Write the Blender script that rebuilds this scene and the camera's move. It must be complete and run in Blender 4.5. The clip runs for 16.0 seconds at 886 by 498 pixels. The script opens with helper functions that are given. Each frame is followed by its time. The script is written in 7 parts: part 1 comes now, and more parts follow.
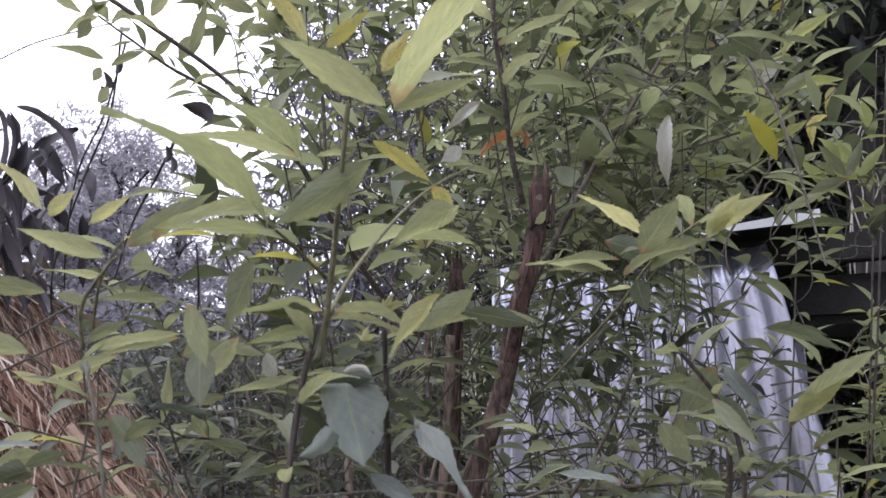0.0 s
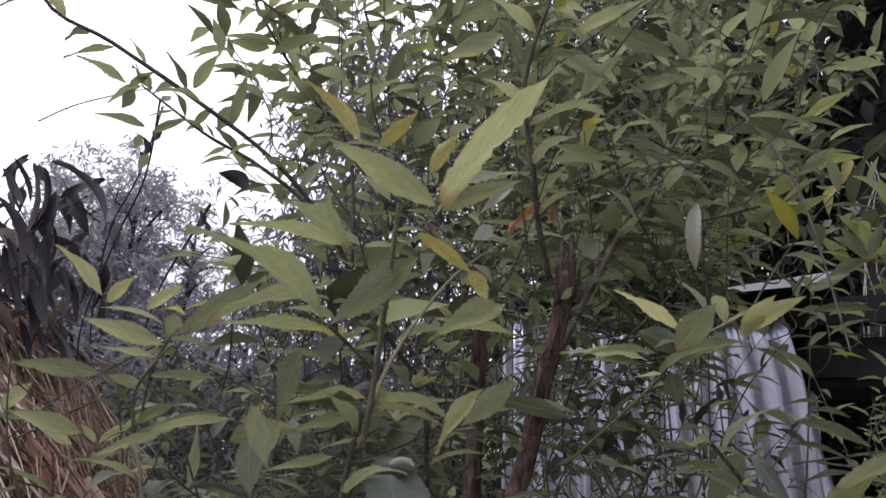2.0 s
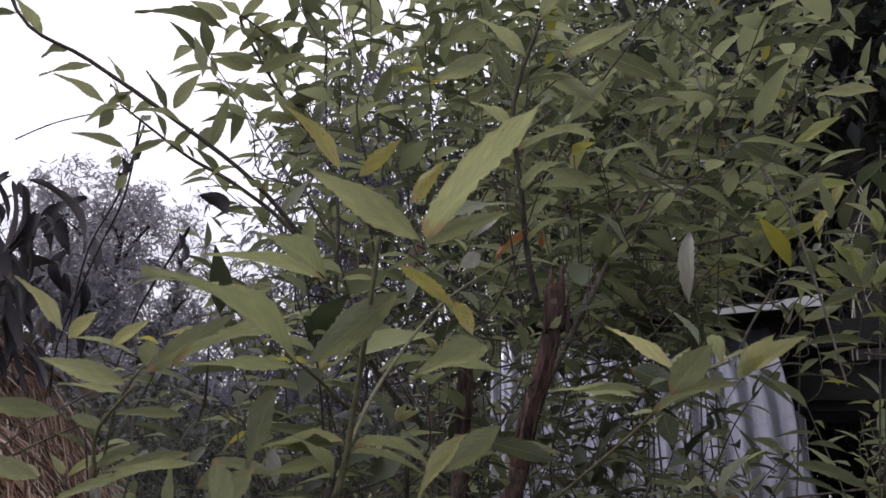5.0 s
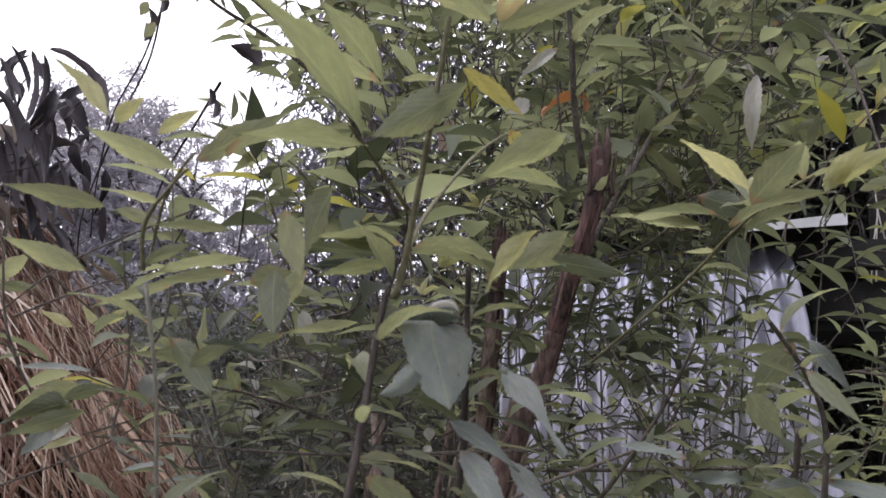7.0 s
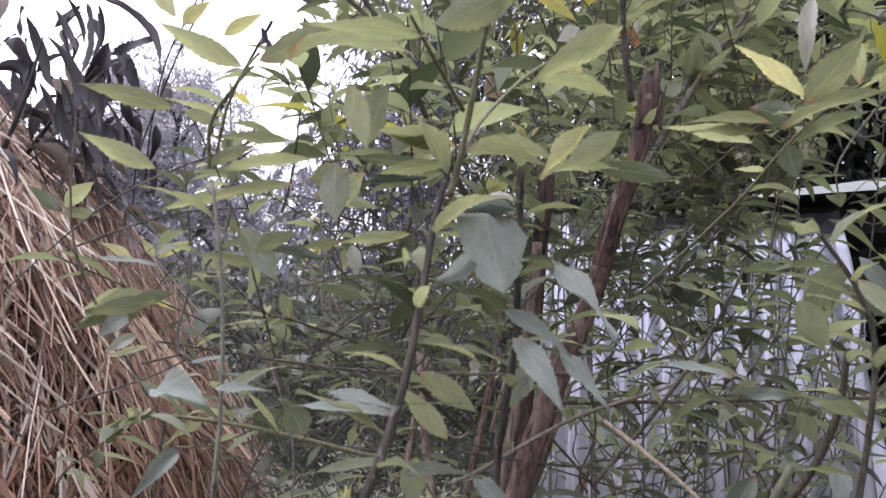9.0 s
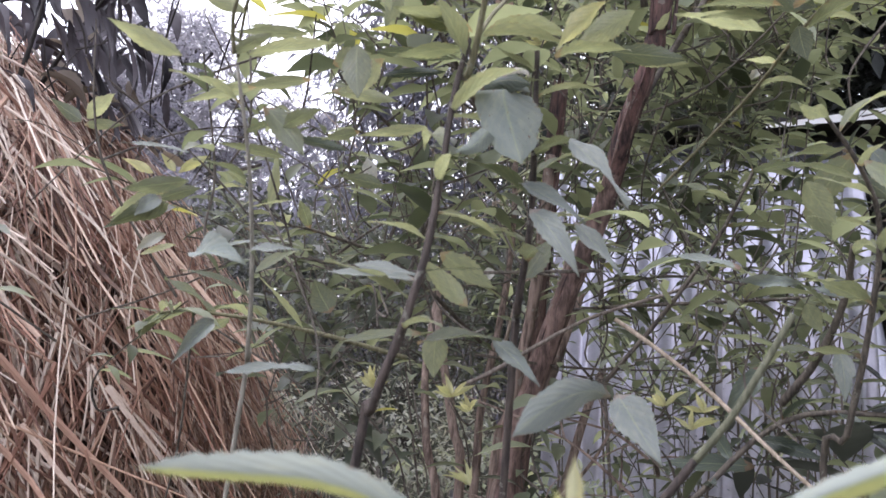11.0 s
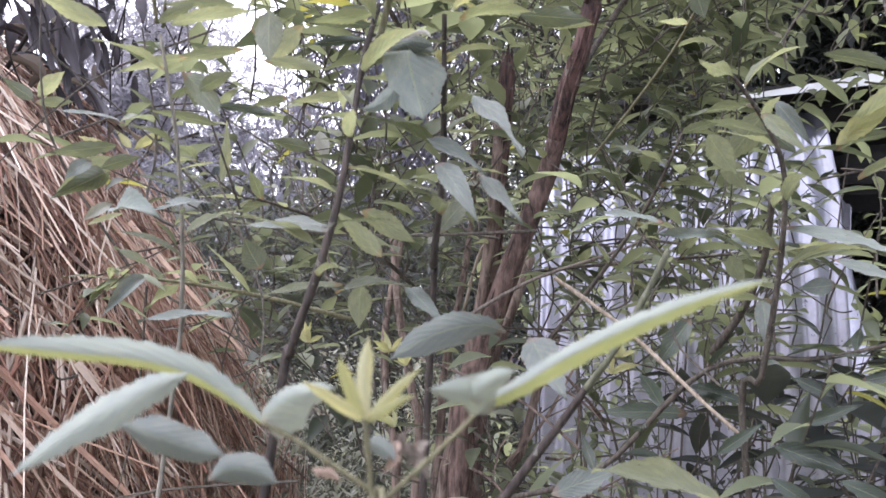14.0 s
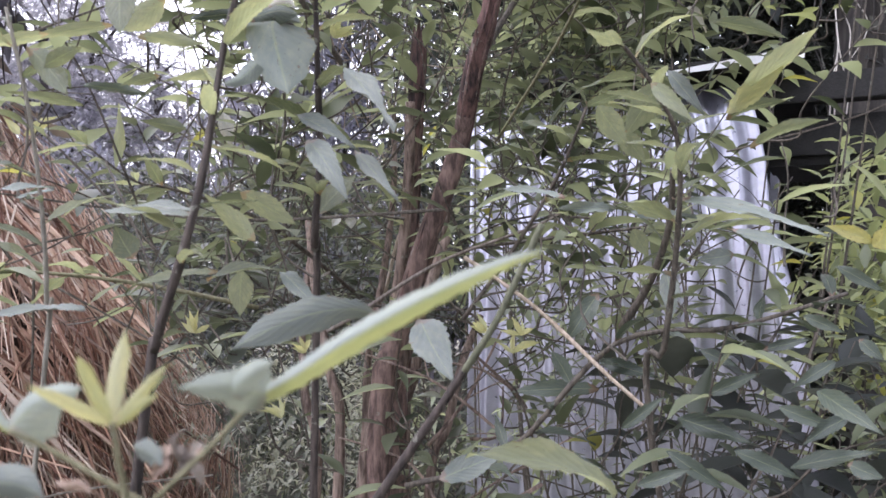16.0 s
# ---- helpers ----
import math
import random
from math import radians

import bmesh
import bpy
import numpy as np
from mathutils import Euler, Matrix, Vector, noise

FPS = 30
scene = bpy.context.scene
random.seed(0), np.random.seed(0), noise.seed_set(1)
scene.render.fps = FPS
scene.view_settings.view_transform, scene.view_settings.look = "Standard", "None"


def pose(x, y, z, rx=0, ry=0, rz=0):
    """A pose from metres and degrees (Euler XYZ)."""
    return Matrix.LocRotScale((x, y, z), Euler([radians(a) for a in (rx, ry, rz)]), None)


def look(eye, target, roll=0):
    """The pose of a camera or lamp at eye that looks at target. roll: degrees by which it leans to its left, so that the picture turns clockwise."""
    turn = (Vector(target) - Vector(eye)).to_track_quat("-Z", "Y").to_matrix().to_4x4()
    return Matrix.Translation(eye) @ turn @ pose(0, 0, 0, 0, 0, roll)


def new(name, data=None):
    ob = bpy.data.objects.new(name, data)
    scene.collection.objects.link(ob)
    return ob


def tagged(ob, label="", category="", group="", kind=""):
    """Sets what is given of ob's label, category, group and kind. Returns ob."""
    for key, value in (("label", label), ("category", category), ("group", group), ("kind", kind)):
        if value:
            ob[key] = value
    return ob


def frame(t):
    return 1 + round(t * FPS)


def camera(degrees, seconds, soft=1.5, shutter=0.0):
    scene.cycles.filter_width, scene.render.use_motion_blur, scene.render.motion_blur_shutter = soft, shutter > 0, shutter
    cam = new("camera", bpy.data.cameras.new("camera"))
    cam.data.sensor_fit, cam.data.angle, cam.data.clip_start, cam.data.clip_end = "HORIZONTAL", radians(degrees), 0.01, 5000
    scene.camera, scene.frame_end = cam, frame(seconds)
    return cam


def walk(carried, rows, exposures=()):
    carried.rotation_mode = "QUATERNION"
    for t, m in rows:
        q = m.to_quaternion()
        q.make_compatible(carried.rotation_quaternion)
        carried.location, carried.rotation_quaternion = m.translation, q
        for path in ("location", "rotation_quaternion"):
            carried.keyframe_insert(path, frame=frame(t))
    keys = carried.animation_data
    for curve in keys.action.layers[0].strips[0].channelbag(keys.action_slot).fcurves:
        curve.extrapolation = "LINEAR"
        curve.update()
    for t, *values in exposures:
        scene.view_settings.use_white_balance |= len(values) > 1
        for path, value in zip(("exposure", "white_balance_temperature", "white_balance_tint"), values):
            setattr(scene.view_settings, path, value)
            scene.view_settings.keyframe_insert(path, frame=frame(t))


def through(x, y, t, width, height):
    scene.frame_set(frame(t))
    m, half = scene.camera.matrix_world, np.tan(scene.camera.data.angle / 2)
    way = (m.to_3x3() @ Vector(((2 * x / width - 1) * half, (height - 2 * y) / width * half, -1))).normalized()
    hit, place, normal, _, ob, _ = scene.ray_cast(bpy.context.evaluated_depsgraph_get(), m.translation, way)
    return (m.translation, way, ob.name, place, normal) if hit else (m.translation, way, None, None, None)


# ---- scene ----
cam = camera(59.4, 16.0, soft=1.55)
cam.data.dof.use_dof = True
cam.data.dof.focus_distance, cam.data.dof.aperture_fstop = 0.9, 26.0
PATH = [
    (0, (0.0, 0.0, 1.45), (-0.048, 1.955, 1.871), 0.8),
    (0.5, (-0.004, -0.006, 1.454), (-0.076, 1.944, 1.892), 1.3),
    (1, (-0.008, -0.01, 1.464), (-0.094, 1.932, 1.937), 0.7),
    (1.5, (-0.019, -0.015, 1.467), (-0.108, 1.913, 1.991), 1.9),
    (2, (-0.017, -0.019, 1.469), (-0.089, 1.907, 2.003), 2.4),
    (2.5, (-0.02, -0.011, 1.477), (-0.08, 1.911, 2.025), 2.3),
    (3, (-0.017, -0.011, 1.483), (-0.059, 1.903, 2.064), 2.4),
    (5.5, (-0.014, 0.005, 1.481), (-0.06, 1.92, 2.056), 2.6),
    (6, (-0.009, 0.022, 1.465), (-0.081, 1.957, 1.965), 1.8),
    (6.5, (-0.02, 0.041, 1.451), (-0.11, 1.989, 1.896), 2.4),
    (7, (-0.037, 0.032, 1.431), (-0.1, 1.992, 1.823), 4.4),
    (7.5, (-0.036, 0.043, 1.415), (-0.123, 2.011, 1.762), 5.9),
    (8, (-0.039, 0.041, 1.407), (-0.173, 2.01, 1.733), 6.5),
    (10.5, (-0.041, 0.012, 1.377), (-0.204, 1.992, 1.607), 4.3),
    (11, (-0.041, 0.017, 1.366), (-0.215, 2.002, 1.532), 4.8),
    (11.5, (-0.033, 0.018, 1.358), (-0.225, 2.004, 1.498), 5.0),
    (12, (-0.028, 0.012, 1.357), (-0.226, 1.998, 1.49), 4.2),
    (12.5, (-0.021, 0.008, 1.355), (-0.221, 1.994, 1.486), 4.3),
    (13, (-0.019, 0.008, 1.351), (-0.195, 1.997, 1.464), 4.1),
    (13.5, (-0.016, 0.001, 1.352), (-0.179, 1.991, 1.476), 3.8),
    (14, (-0.004, -0.001, 1.353), (-0.146, 1.99, 1.476), 3.3),
    (14.5, (-0.001, 0.004, 1.357), (-0.118, 1.997, 1.486), 2.4),
    (15, (0.005, 0.008, 1.359), (-0.099, 2.001, 1.484), 1.9),
    (15.5, (0.014, 0.01, 1.358), (-0.042, 2.004, 1.492), 2.1),
    (16, (0.026, 0.015, 1.354), (0.023, 2.013, 1.437), 1.3),
]
walk(cam, [(t, look(eye, target, roll)) for t, eye, target, roll in PATH],
     exposures=[(0, 0.67, 5800, 19), (1.5, 0.17, 5900, 19), (2.5, -0.18, 6000, 19), (5.5, -0.41, 6050, 19), (6, -0.31, 6080, 19), (6.5, 0.09, 6100, 19), (7, 0.42, 6050, 19), (8, 0.86, 5950, 19), (10.5, 1.07, 5850, 19), (12.5, 1.35, 5800, 19), (16, 1.39, 5800, 19)])

# ---- overcast daylight ----
world = bpy.data.worlds.new("sky")
scene.world = world
world.use_nodes = True
wn = world.node_tree
wn.nodes.clear()
sky = wn.nodes.new("ShaderNodeTexSky")
sky.sky_type = "NISHITA"
sky.sun_disc = False
sky.sun_elevation, sky.sun_rotation = radians(52), radians(-25)
sky.air_density, sky.dust_density, sky.ozone_density = 1.0, 6.0, 1.0
cloud = wn.nodes.new("ShaderNodeMix")
cloud.data_type = "RGBA"
cloud.inputs["Factor"].default_value = 0.72
cloud.inputs["B"].default_value = (14.2, 14.25, 14.4, 1)
back = wn.nodes.new("ShaderNodeBackground")
back.inputs["Strength"].default_value = 0.11
wout = wn.nodes.new("ShaderNodeOutputWorld")
wn.links.new(sky.outputs["Color"], cloud.inputs["A"])
wn.links.new(cloud.outputs["Result"], back.inputs["Color"])
wn.links.new(back.outputs["Background"], wout.inputs["Surface"])

sun = new("sun", bpy.data.lights.new("sun", "SUN"))
sun.data.energy, sun.data.angle, sun.data.color = 0.9, radians(25), (1.0, 0.96, 0.9)
sun.matrix_world = look((-3, -2, 6), (0, 0, 0))

# ---- materials ----
class Nodes:
    """A small hand for wiring node materials."""

    def __init__(self, name):
        self.mat = bpy.data.materials.new(name)
        self.mat.use_nodes = True
        self.tree = self.mat.node_tree
        self.tree.nodes.clear()
        self.out = self.add("ShaderNodeOutputMaterial")

    def add(self, kind, **values):
        node = self.tree.nodes.new(kind)
        for key, value in values.items():
            key = key.replace("_", " ")
            if key in node.inputs:
                self.set(node.inputs[key], value)
        return node

    def set(self, socket, value):
        if isinstance(value, bpy.types.NodeSocket):
            self.tree.links.new(value, socket)
        else:
            socket.default_value = value

    def math(self, op, a, b=0.0, clamp=False):
        n = self.tree.nodes.new("ShaderNodeMath")
        n.operation, n.use_clamp = op, clamp
        self.set(n.inputs[0], a)
        self.set(n.inputs[1], b)
        return n.outputs[0]

    def mix(self, fac, a, b, blend="MIX"):
        n = self.tree.nodes.new("ShaderNodeMix")
        n.data_type, n.blend_type = "RGBA", blend
        self.set(n.inputs["Factor"], fac)
        self.set(n.inputs["A"], a)
        self.set(n.inputs["B"], b)
        return n.outputs["Result"]

    def noise(self, coord, scale, detail=3.0, rough=0.55):
        n = self.add("ShaderNodeTexNoise", Vector=coord, Scale=scale, Detail=detail, Roughness=rough)
        return n.outputs["Fac"]

    def ramp(self, fac, *stops):
        n = self.tree.nodes.new("ShaderNodeValToRGB")
        while len(n.color_ramp.elements) < len(stops):
            n.color_ramp.elements.new(0.5)
        for e, (pos, col) in zip(n.color_ramp.elements, stops):
            e.position = pos
            e.color = (*col, 1) if len(col) == 3 else col
        self.set(n.inputs["Fac"], fac)
        return n.outputs["Color"]

    def bump(self, height, strength, distance):
        n = self.add("ShaderNodeBump", Height=height, Strength=strength, Distance=distance)
        return n.outputs["Normal"]

    def coord(self, which="Object"):
        return self.tree.nodes.new("ShaderNodeTexCoord").outputs[which]

    def done(self, shader):
        self.tree.links.new(shader, self.out.inputs["Surface"])
        return self.mat


def leaf_material(name, dark, light, yellow=0.0, through=0.45, rough=0.42, spots=0.6, islands=False, veins=True, gloss=1.0):
    """A thin leaf: waxy top gloss, light that shines through, veins, mottling and small brown spots."""
    n = Nodes(name)
    if islands:
        rnd = n.tree.nodes.new("ShaderNodeNewGeometry").outputs["Random Per Island"]
    else:
        rnd = n.tree.nodes.new("ShaderNodeObjectInfo").outputs["Random"]
    col = n.mix(rnd, (*dark, 1), (*light, 1))
    rnd2 = n.math("FRACT", n.math("MULTIPLY", rnd, 37.7))
    yel = n.math("MULTIPLY", n.math("GREATER_THAN", rnd2, 1.0 - yellow), 0.75)
    col = n.mix(yel, col, (0.36, 0.33, 0.055, 1))
    where = n.coord("Object")
    wide = n.noise(where, 45.0 if islands else 4.0, 3)
    col = n.mix(n.math("MULTIPLY", wide, 0.55), col, n.mix(1.0, col, (0.45, 0.55, 0.4, 1), "MULTIPLY"))
    rough_in = n.math("ADD", n.math("MULTIPLY", wide, 0.2), rough - 0.1)
    height = wide
    if veins:
        uv = n.add("ShaderNodeSeparateXYZ", Vector=n.coord("UV"))
        across = n.math("ABSOLUTE", n.math("SUBTRACT", uv.outputs["X"], 0.5))
        rib = n.math("LESS_THAN", across, 0.022)
        along = n.math("SUBTRACT", n.math("MULTIPLY", uv.outputs["Y"], 9.0), n.math("MULTIPLY", across, 6.0))
        side = n.math("PINGPONG", along, 0.5)
        vein = n.math("LESS_THAN", side, 0.045)
        line = n.math("MAXIMUM", rib, n.math("MULTIPLY", vein, 0.45))
        col = n.mix(n.math("MULTIPLY", line, 0.3), col, (0.3, 0.34, 0.18, 1))
        height = n.math("ADD", n.math("SUBTRACT", n.math("MULTIPLY", side, 0.5), n.math("MULTIPLY", line, 0.3)), n.math("MULTIPLY", wide, 0.6))
        edge = n.noise(n.coord("UV"), 7.0, 4)
        blotch = n.noise(n.coord("UV"), 2.6, 5, 0.6)
        col = n.mix(n.math("MULTIPLY", n.math("SUBTRACT", blotch, 0.42), 1.6, True), col, n.mix(1.0, col, (1.6, 1.5, 1.3, 1), "MULTIPLY"))
        rim = n.math("MULTIPLY", n.math("GREATER_THAN", n.math("ADD", across, n.math("MULTIPLY", edge, 0.5)), 0.76), 0.5)
        col = n.mix(rim, col, (0.2, 0.13, 0.06, 1))
        hole = n.math("GREATER_THAN", n.math("ADD", edge, n.math("MULTIPLY", rnd, 0.06)), 0.775 - 0.07 * spots)
        col = n.mix(n.math("MULTIPLY", hole, 0.8), col, (0.12, 0.055, 0.025, 1))
        speck = n.math("GREATER_THAN", n.noise(n.coord("UV"), 26.0, 2), 0.735 - 0.03 * spots)
        col = n.mix(n.math("MULTIPLY", speck, 0.75), col, (0.06, 0.04, 0.025, 1))
        patch = n.noise(n.coord("UV"), 11.0, 4, 0.65)
        col = n.mix(n.math("MULTIPLY", n.math("SUBTRACT", patch, 0.5), 2.2, True), col, n.mix(1.0, col, (1.45, 1.35, 1.1, 1), "MULTIPLY"))
        foot = n.math("LESS_THAN", n.math("ADD", uv.outputs["Y"], n.math("MULTIPLY", blotch, 0.22)), 0.21)
        foot = n.math("MULTIPLY", foot, n.math("GREATER_THAN", rnd2, 0.6))
        col = n.mix(n.math("MULTIPLY", foot, 0.45 * min(1.0, spots)), col, (0.3, 0.1, 0.05, 1))
    norm = n.bump(height, 0.4, 0.001)
    body = n.add("ShaderNodeBsdfPrincipled", Base_Color=col, Roughness=rough_in, Normal=norm)
    body.inputs["Specular IOR Level"].default_value = 0.6 * gloss
    body.inputs["Sheen Weight"].default_value, body.inputs["Sheen Roughness"].default_value = 0.22 * gloss, 0.4
    glow = n.add("ShaderNodeBsdfTranslucent", Color=n.mix(1.0, col, (1.78, 1.70, 1.31, 1), "MULTIPLY"), Normal=norm)
    both = n.add("ShaderNodeMixShader", Fac=through)
    n.tree.links.new(body.outputs[0], both.inputs[1])
    n.tree.links.new(glow.outputs[0], both.inputs[2])
    return n.done(both.outputs[0])


def bark_material(name, dark, light, scale=60.0, stretch=0.12, rough=0.8):
    n = Nodes(name)
    m = n.add("ShaderNodeMapping", Vector=n.coord("Object"))
    m.inputs["Scale"].default_value = (1, 1, stretch)
    grain = n.noise(m.outputs[0], scale * 4, 5, 0.65)
    patch = n.noise(n.coord("Object"), scale * 0.5, 3)
    col = n.ramp(n.math("ADD", n.math("MULTIPLY", grain, 0.7), n.math("MULTIPLY", patch, 0.3)), (0.4, dark), (0.6, light))
    lich = n.math("GREATER_THAN", n.noise(n.coord("Object"), scale * 1.3, 4), 0.66)
    col = n.mix(n.math("MULTIPLY", lich, 0.35), col, (0.3, 0.3, 0.25, 1))
    body = n.add("ShaderNodeBsdfPrincipled", Base_Color=col, Roughness=rough, Normal=n.bump(grain, 0.6, 0.002))
    return n.done(body.outputs[0])


def straw_material():
    n = Nodes("dry_straw")
    rnd = n.tree.nodes.new("ShaderNodeNewGeometry").outputs["Random Per Island"]
    grain = n.noise(n.coord("Object"), 220.0, 3)
    col = n.ramp(rnd, (0.0, (0.05, 0.02, 0.014)), (0.28, (0.27, 0.13, 0.086)), (0.6, (0.56, 0.365, 0.262)), (1.0, (0.9, 0.79, 0.68)))
    weather = n.math("MULTIPLY", n.math("SUBTRACT", n.noise(n.coord("Object"), 5.5, 3), 0.46), 3.2, True)
    col = n.mix(n.math("MULTIPLY", weather, 0.6), col, n.mix(0.5, col, (0.74, 0.6, 0.46, 1)))
    col = n.mix(n.math("MULTIPLY", grain, 0.5), col, (0.2, 0.1, 0.07, 1))
    body = n.add("ShaderNodeBsdfPrincipled", Base_Color=col, Roughness=0.62)
    return n.done(body.outputs[0])


def metal_material():
    n = Nodes("galvanised_sheet")
    where = n.coord("Object")
    big = n.noise(where, 2.2, 4)
    fine = n.noise(where, 38.0, 4)
    m = n.add("ShaderNodeMapping", Vector=where)
    m.inputs["Scale"].default_value = (9, 9, 0.7)
    drip = n.noise(m.outputs[0], 3.0, 4)
    col = n.ramp(n.math("ADD", n.math("MULTIPLY", big, 0.5), n.math("MULTIPLY", fine, 0.5)), (0.3, (0.36, 0.354, 0.425)), (0.7, (0.55, 0.543, 0.635)))
    col = n.mix(n.math("MULTIPLY", n.math("GREATER_THAN", drip, 0.62), 0.18), col, (0.3, 0.29, 0.3, 1))
    rough = n.math("ADD", n.math("MULTIPLY", fine, 0.14), 0.23)
    body = n.add("ShaderNodeBsdfPrincipled", Base_Color=col, Roughness=rough, Metallic=0.86, Normal=n.bump(n.math("ADD", big, n.math("MULTIPLY", fine, 0.06)), 0.15, 0.01))
    return n.done(body.outputs[0])


def plain_material(name, a, b, scale, rough=0.8, bump=0.3, metallic=0.0):
    n = Nodes(name)
    big = n.noise(n.coord("Object"), scale, 5, 0.6)
    fine = n.noise(n.coord("Object"), scale * 9, 3)
    col = n.ramp(n.math("ADD", n.math("MULTIPLY", big, 0.65), n.math("MULTIPLY", fine, 0.35)), (0.35, a), (0.65, b))
    body = n.add("ShaderNodeBsdfPrincipled", Base_Color=col, Roughness=rough, Metallic=metallic, Normal=n.bump(fine, bump, 0.01))
    return n.done(body.outputs[0])


LEAF = leaf_material("shrub_leaf", (0.08, 0.093, 0.064), (0.3, 0.315, 0.218), through=0.52)
# narrower, brighter range of shrub_leaf for the near shoot's whorls
LEAF_BRIGHT = leaf_material("bright_shrub_leaf", (0.17, 0.188, 0.12), (0.29, 0.305, 0.2), through=0.52)
LEAF_YOUNG = leaf_material("young_leaf", (0.36, 0.36, 0.2), (0.46, 0.44, 0.28), spots=0.2, through=0.5)
LEAF_LIME = leaf_material("fresh_long_leaf", (0.29, 0.325, 0.135), (0.39, 0.41, 0.2), spots=0.4, through=0.45)
# grey, pale and ashen leaves: sky sheen on their tops is put into the colour
LEAF_GREY = leaf_material("bluish_leaf", (0.115, 0.13, 0.124), (0.205, 0.218, 0.213), through=0.15, rough=0.52, spots=0.5, gloss=0.7)
LEAF_SHEEN = leaf_material("pale_sheen_leaf", (0.245, 0.27, 0.25), (0.305, 0.33, 0.308), through=0.25, rough=0.5, spots=0.3)
LEAF_ASH = leaf_material("ashen_leaf", (0.16, 0.18, 0.172), (0.24, 0.26, 0.252), through=0.2, rough=0.6, spots=0.9, gloss=0.5)
# darker copy of shrub_leaf: shade low in the shrub is put into the colour
LEAF_SHADED = leaf_material("shaded_leaf", (0.038, 0.05, 0.041), (0.08, 0.097, 0.077), through=0.3, rough=0.4, spots=0.6)
LEAF_YELLOW = leaf_material("yellowing_leaf", (0.33, 0.3, 0.1), (0.46, 0.41, 0.16), spots=1.5, through=0.4)
LEAF_ORANGE = leaf_material("withered_leaf", (0.3, 0.11, 0.03), (0.42, 0.17, 0.04), spots=1.0, through=0.3)
LEAF_PALE = leaf_material("pale_dry_leaf", (0.34, 0.33, 0.31), (0.46, 0.43, 0.42), spots=0.8, through=0.2, rough=0.6)
FOLIAGE = leaf_material("shrub_foliage", (0.042, 0.052, 0.034), (0.325, 0.35, 0.238), yellow=0.006, through=0.5, islands=True, veins=False)
# near-black copy of shrub_foliage: deep shade is put into the leaf colour
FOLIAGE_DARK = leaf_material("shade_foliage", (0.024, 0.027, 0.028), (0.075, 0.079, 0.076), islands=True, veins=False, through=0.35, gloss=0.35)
FOLIAGE_YOUNG = leaf_material("young_foliage", (0.25, 0.28, 0.13), (0.4, 0.42, 0.22), islands=True, veins=False)
# far foliage tinted blue-grey: the haze of distance is put into the leaf colour
FOLIAGE_FAR = leaf_material("hazed_tree_foliage", (0.172, 0.164, 0.238), (0.33, 0.315, 0.425), islands=True, veins=False, through=0.6)
FOLIAGE_HAZE = leaf_material("hazed_wood_foliage", (0.11, 0.106, 0.16), (0.205, 0.196, 0.28), islands=True, veins=False, gloss=0.5)
# brighter copy of shrub_foliage: the sunlit look is put into the colour
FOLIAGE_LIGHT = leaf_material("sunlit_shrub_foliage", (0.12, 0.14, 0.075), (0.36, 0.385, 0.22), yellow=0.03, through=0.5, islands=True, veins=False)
# darker copy of shrub_foliage: shade inside the shrub is put into the colour
FOLIAGE_SHADE = leaf_material("shaded_shrub_foliage", (0.05, 0.061, 0.044), (0.16, 0.178, 0.134), through=0.5, islands=True, veins=False)
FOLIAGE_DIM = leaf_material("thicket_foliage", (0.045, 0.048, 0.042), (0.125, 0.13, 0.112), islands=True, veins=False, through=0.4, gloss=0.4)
FOLIAGE_MID = leaf_material("mid_wood_foliage", (0.075, 0.088, 0.066), (0.19, 0.21, 0.16), islands=True, veins=False, gloss=0.6)
FOLIAGE_PALE = leaf_material("pale_weed_foliage", (0.17, 0.175, 0.15), (0.35, 0.35, 0.315), islands=True, veins=False)
LEAF_DRY = leaf_material("dry_pink_leaf", (0.32, 0.21, 0.18), (0.42, 0.3, 0.26), spots=0.8, through=0.1, rough=0.6)
LEAF_DEAD = leaf_material("dead_leaf", (0.02, 0.0155, 0.021), (0.102, 0.083, 0.099), through=0.05, rough=0.6, veins=False, gloss=0.5)
LEAF_HUSK = leaf_material("bleached_husk", (0.14, 0.11, 0.1), (0.3, 0.25, 0.225), through=0.15, rough=0.8, veins=False, gloss=0.2)
BARK = bark_material("shrub_bark", (0.07, 0.046, 0.036), (0.3, 0.222, 0.182))
BARK_RED = bark_material("stripped_stump_bark", (0.014, 0.007, 0.007), (0.14, 0.075, 0.064))
BARK_PINK = bark_material("smooth_pinkish_bark", (0.05, 0.029, 0.024), (0.235, 0.155, 0.13), scale=45, stretch=0.25)
TWIG = bark_material("twig_bark", (0.04, 0.032, 0.026), (0.13, 0.108, 0.085), scale=120)
STEM_GREEN = bark_material("green_stem", (0.13, 0.12, 0.065), (0.24, 0.22, 0.13), scale=150)
STEM_PALE = bark_material("pale_green_stem", (0.17, 0.155, 0.125), (0.33, 0.3, 0.25), scale=150)
STEM_OLIVE = bark_material("olive_stem", (0.085, 0.088, 0.055), (0.17, 0.17, 0.11), scale=150)
BOUGH = bark_material("grey_brown_twig", (0.12, 0.095, 0.08), (0.25, 0.205, 0.175), scale=120)
BARK_DARK = bark_material("dark_stem_bark", (0.022, 0.016, 0.014), (0.085, 0.065, 0.055), scale=110)
STICK = bark_material("bare_stick", (0.22, 0.17, 0.12), (0.42, 0.34, 0.27), scale=90)
TREE_BARK = bark_material("tree_bark", (0.016, 0.013, 0.012), (0.06, 0.05, 0.043), scale=9)
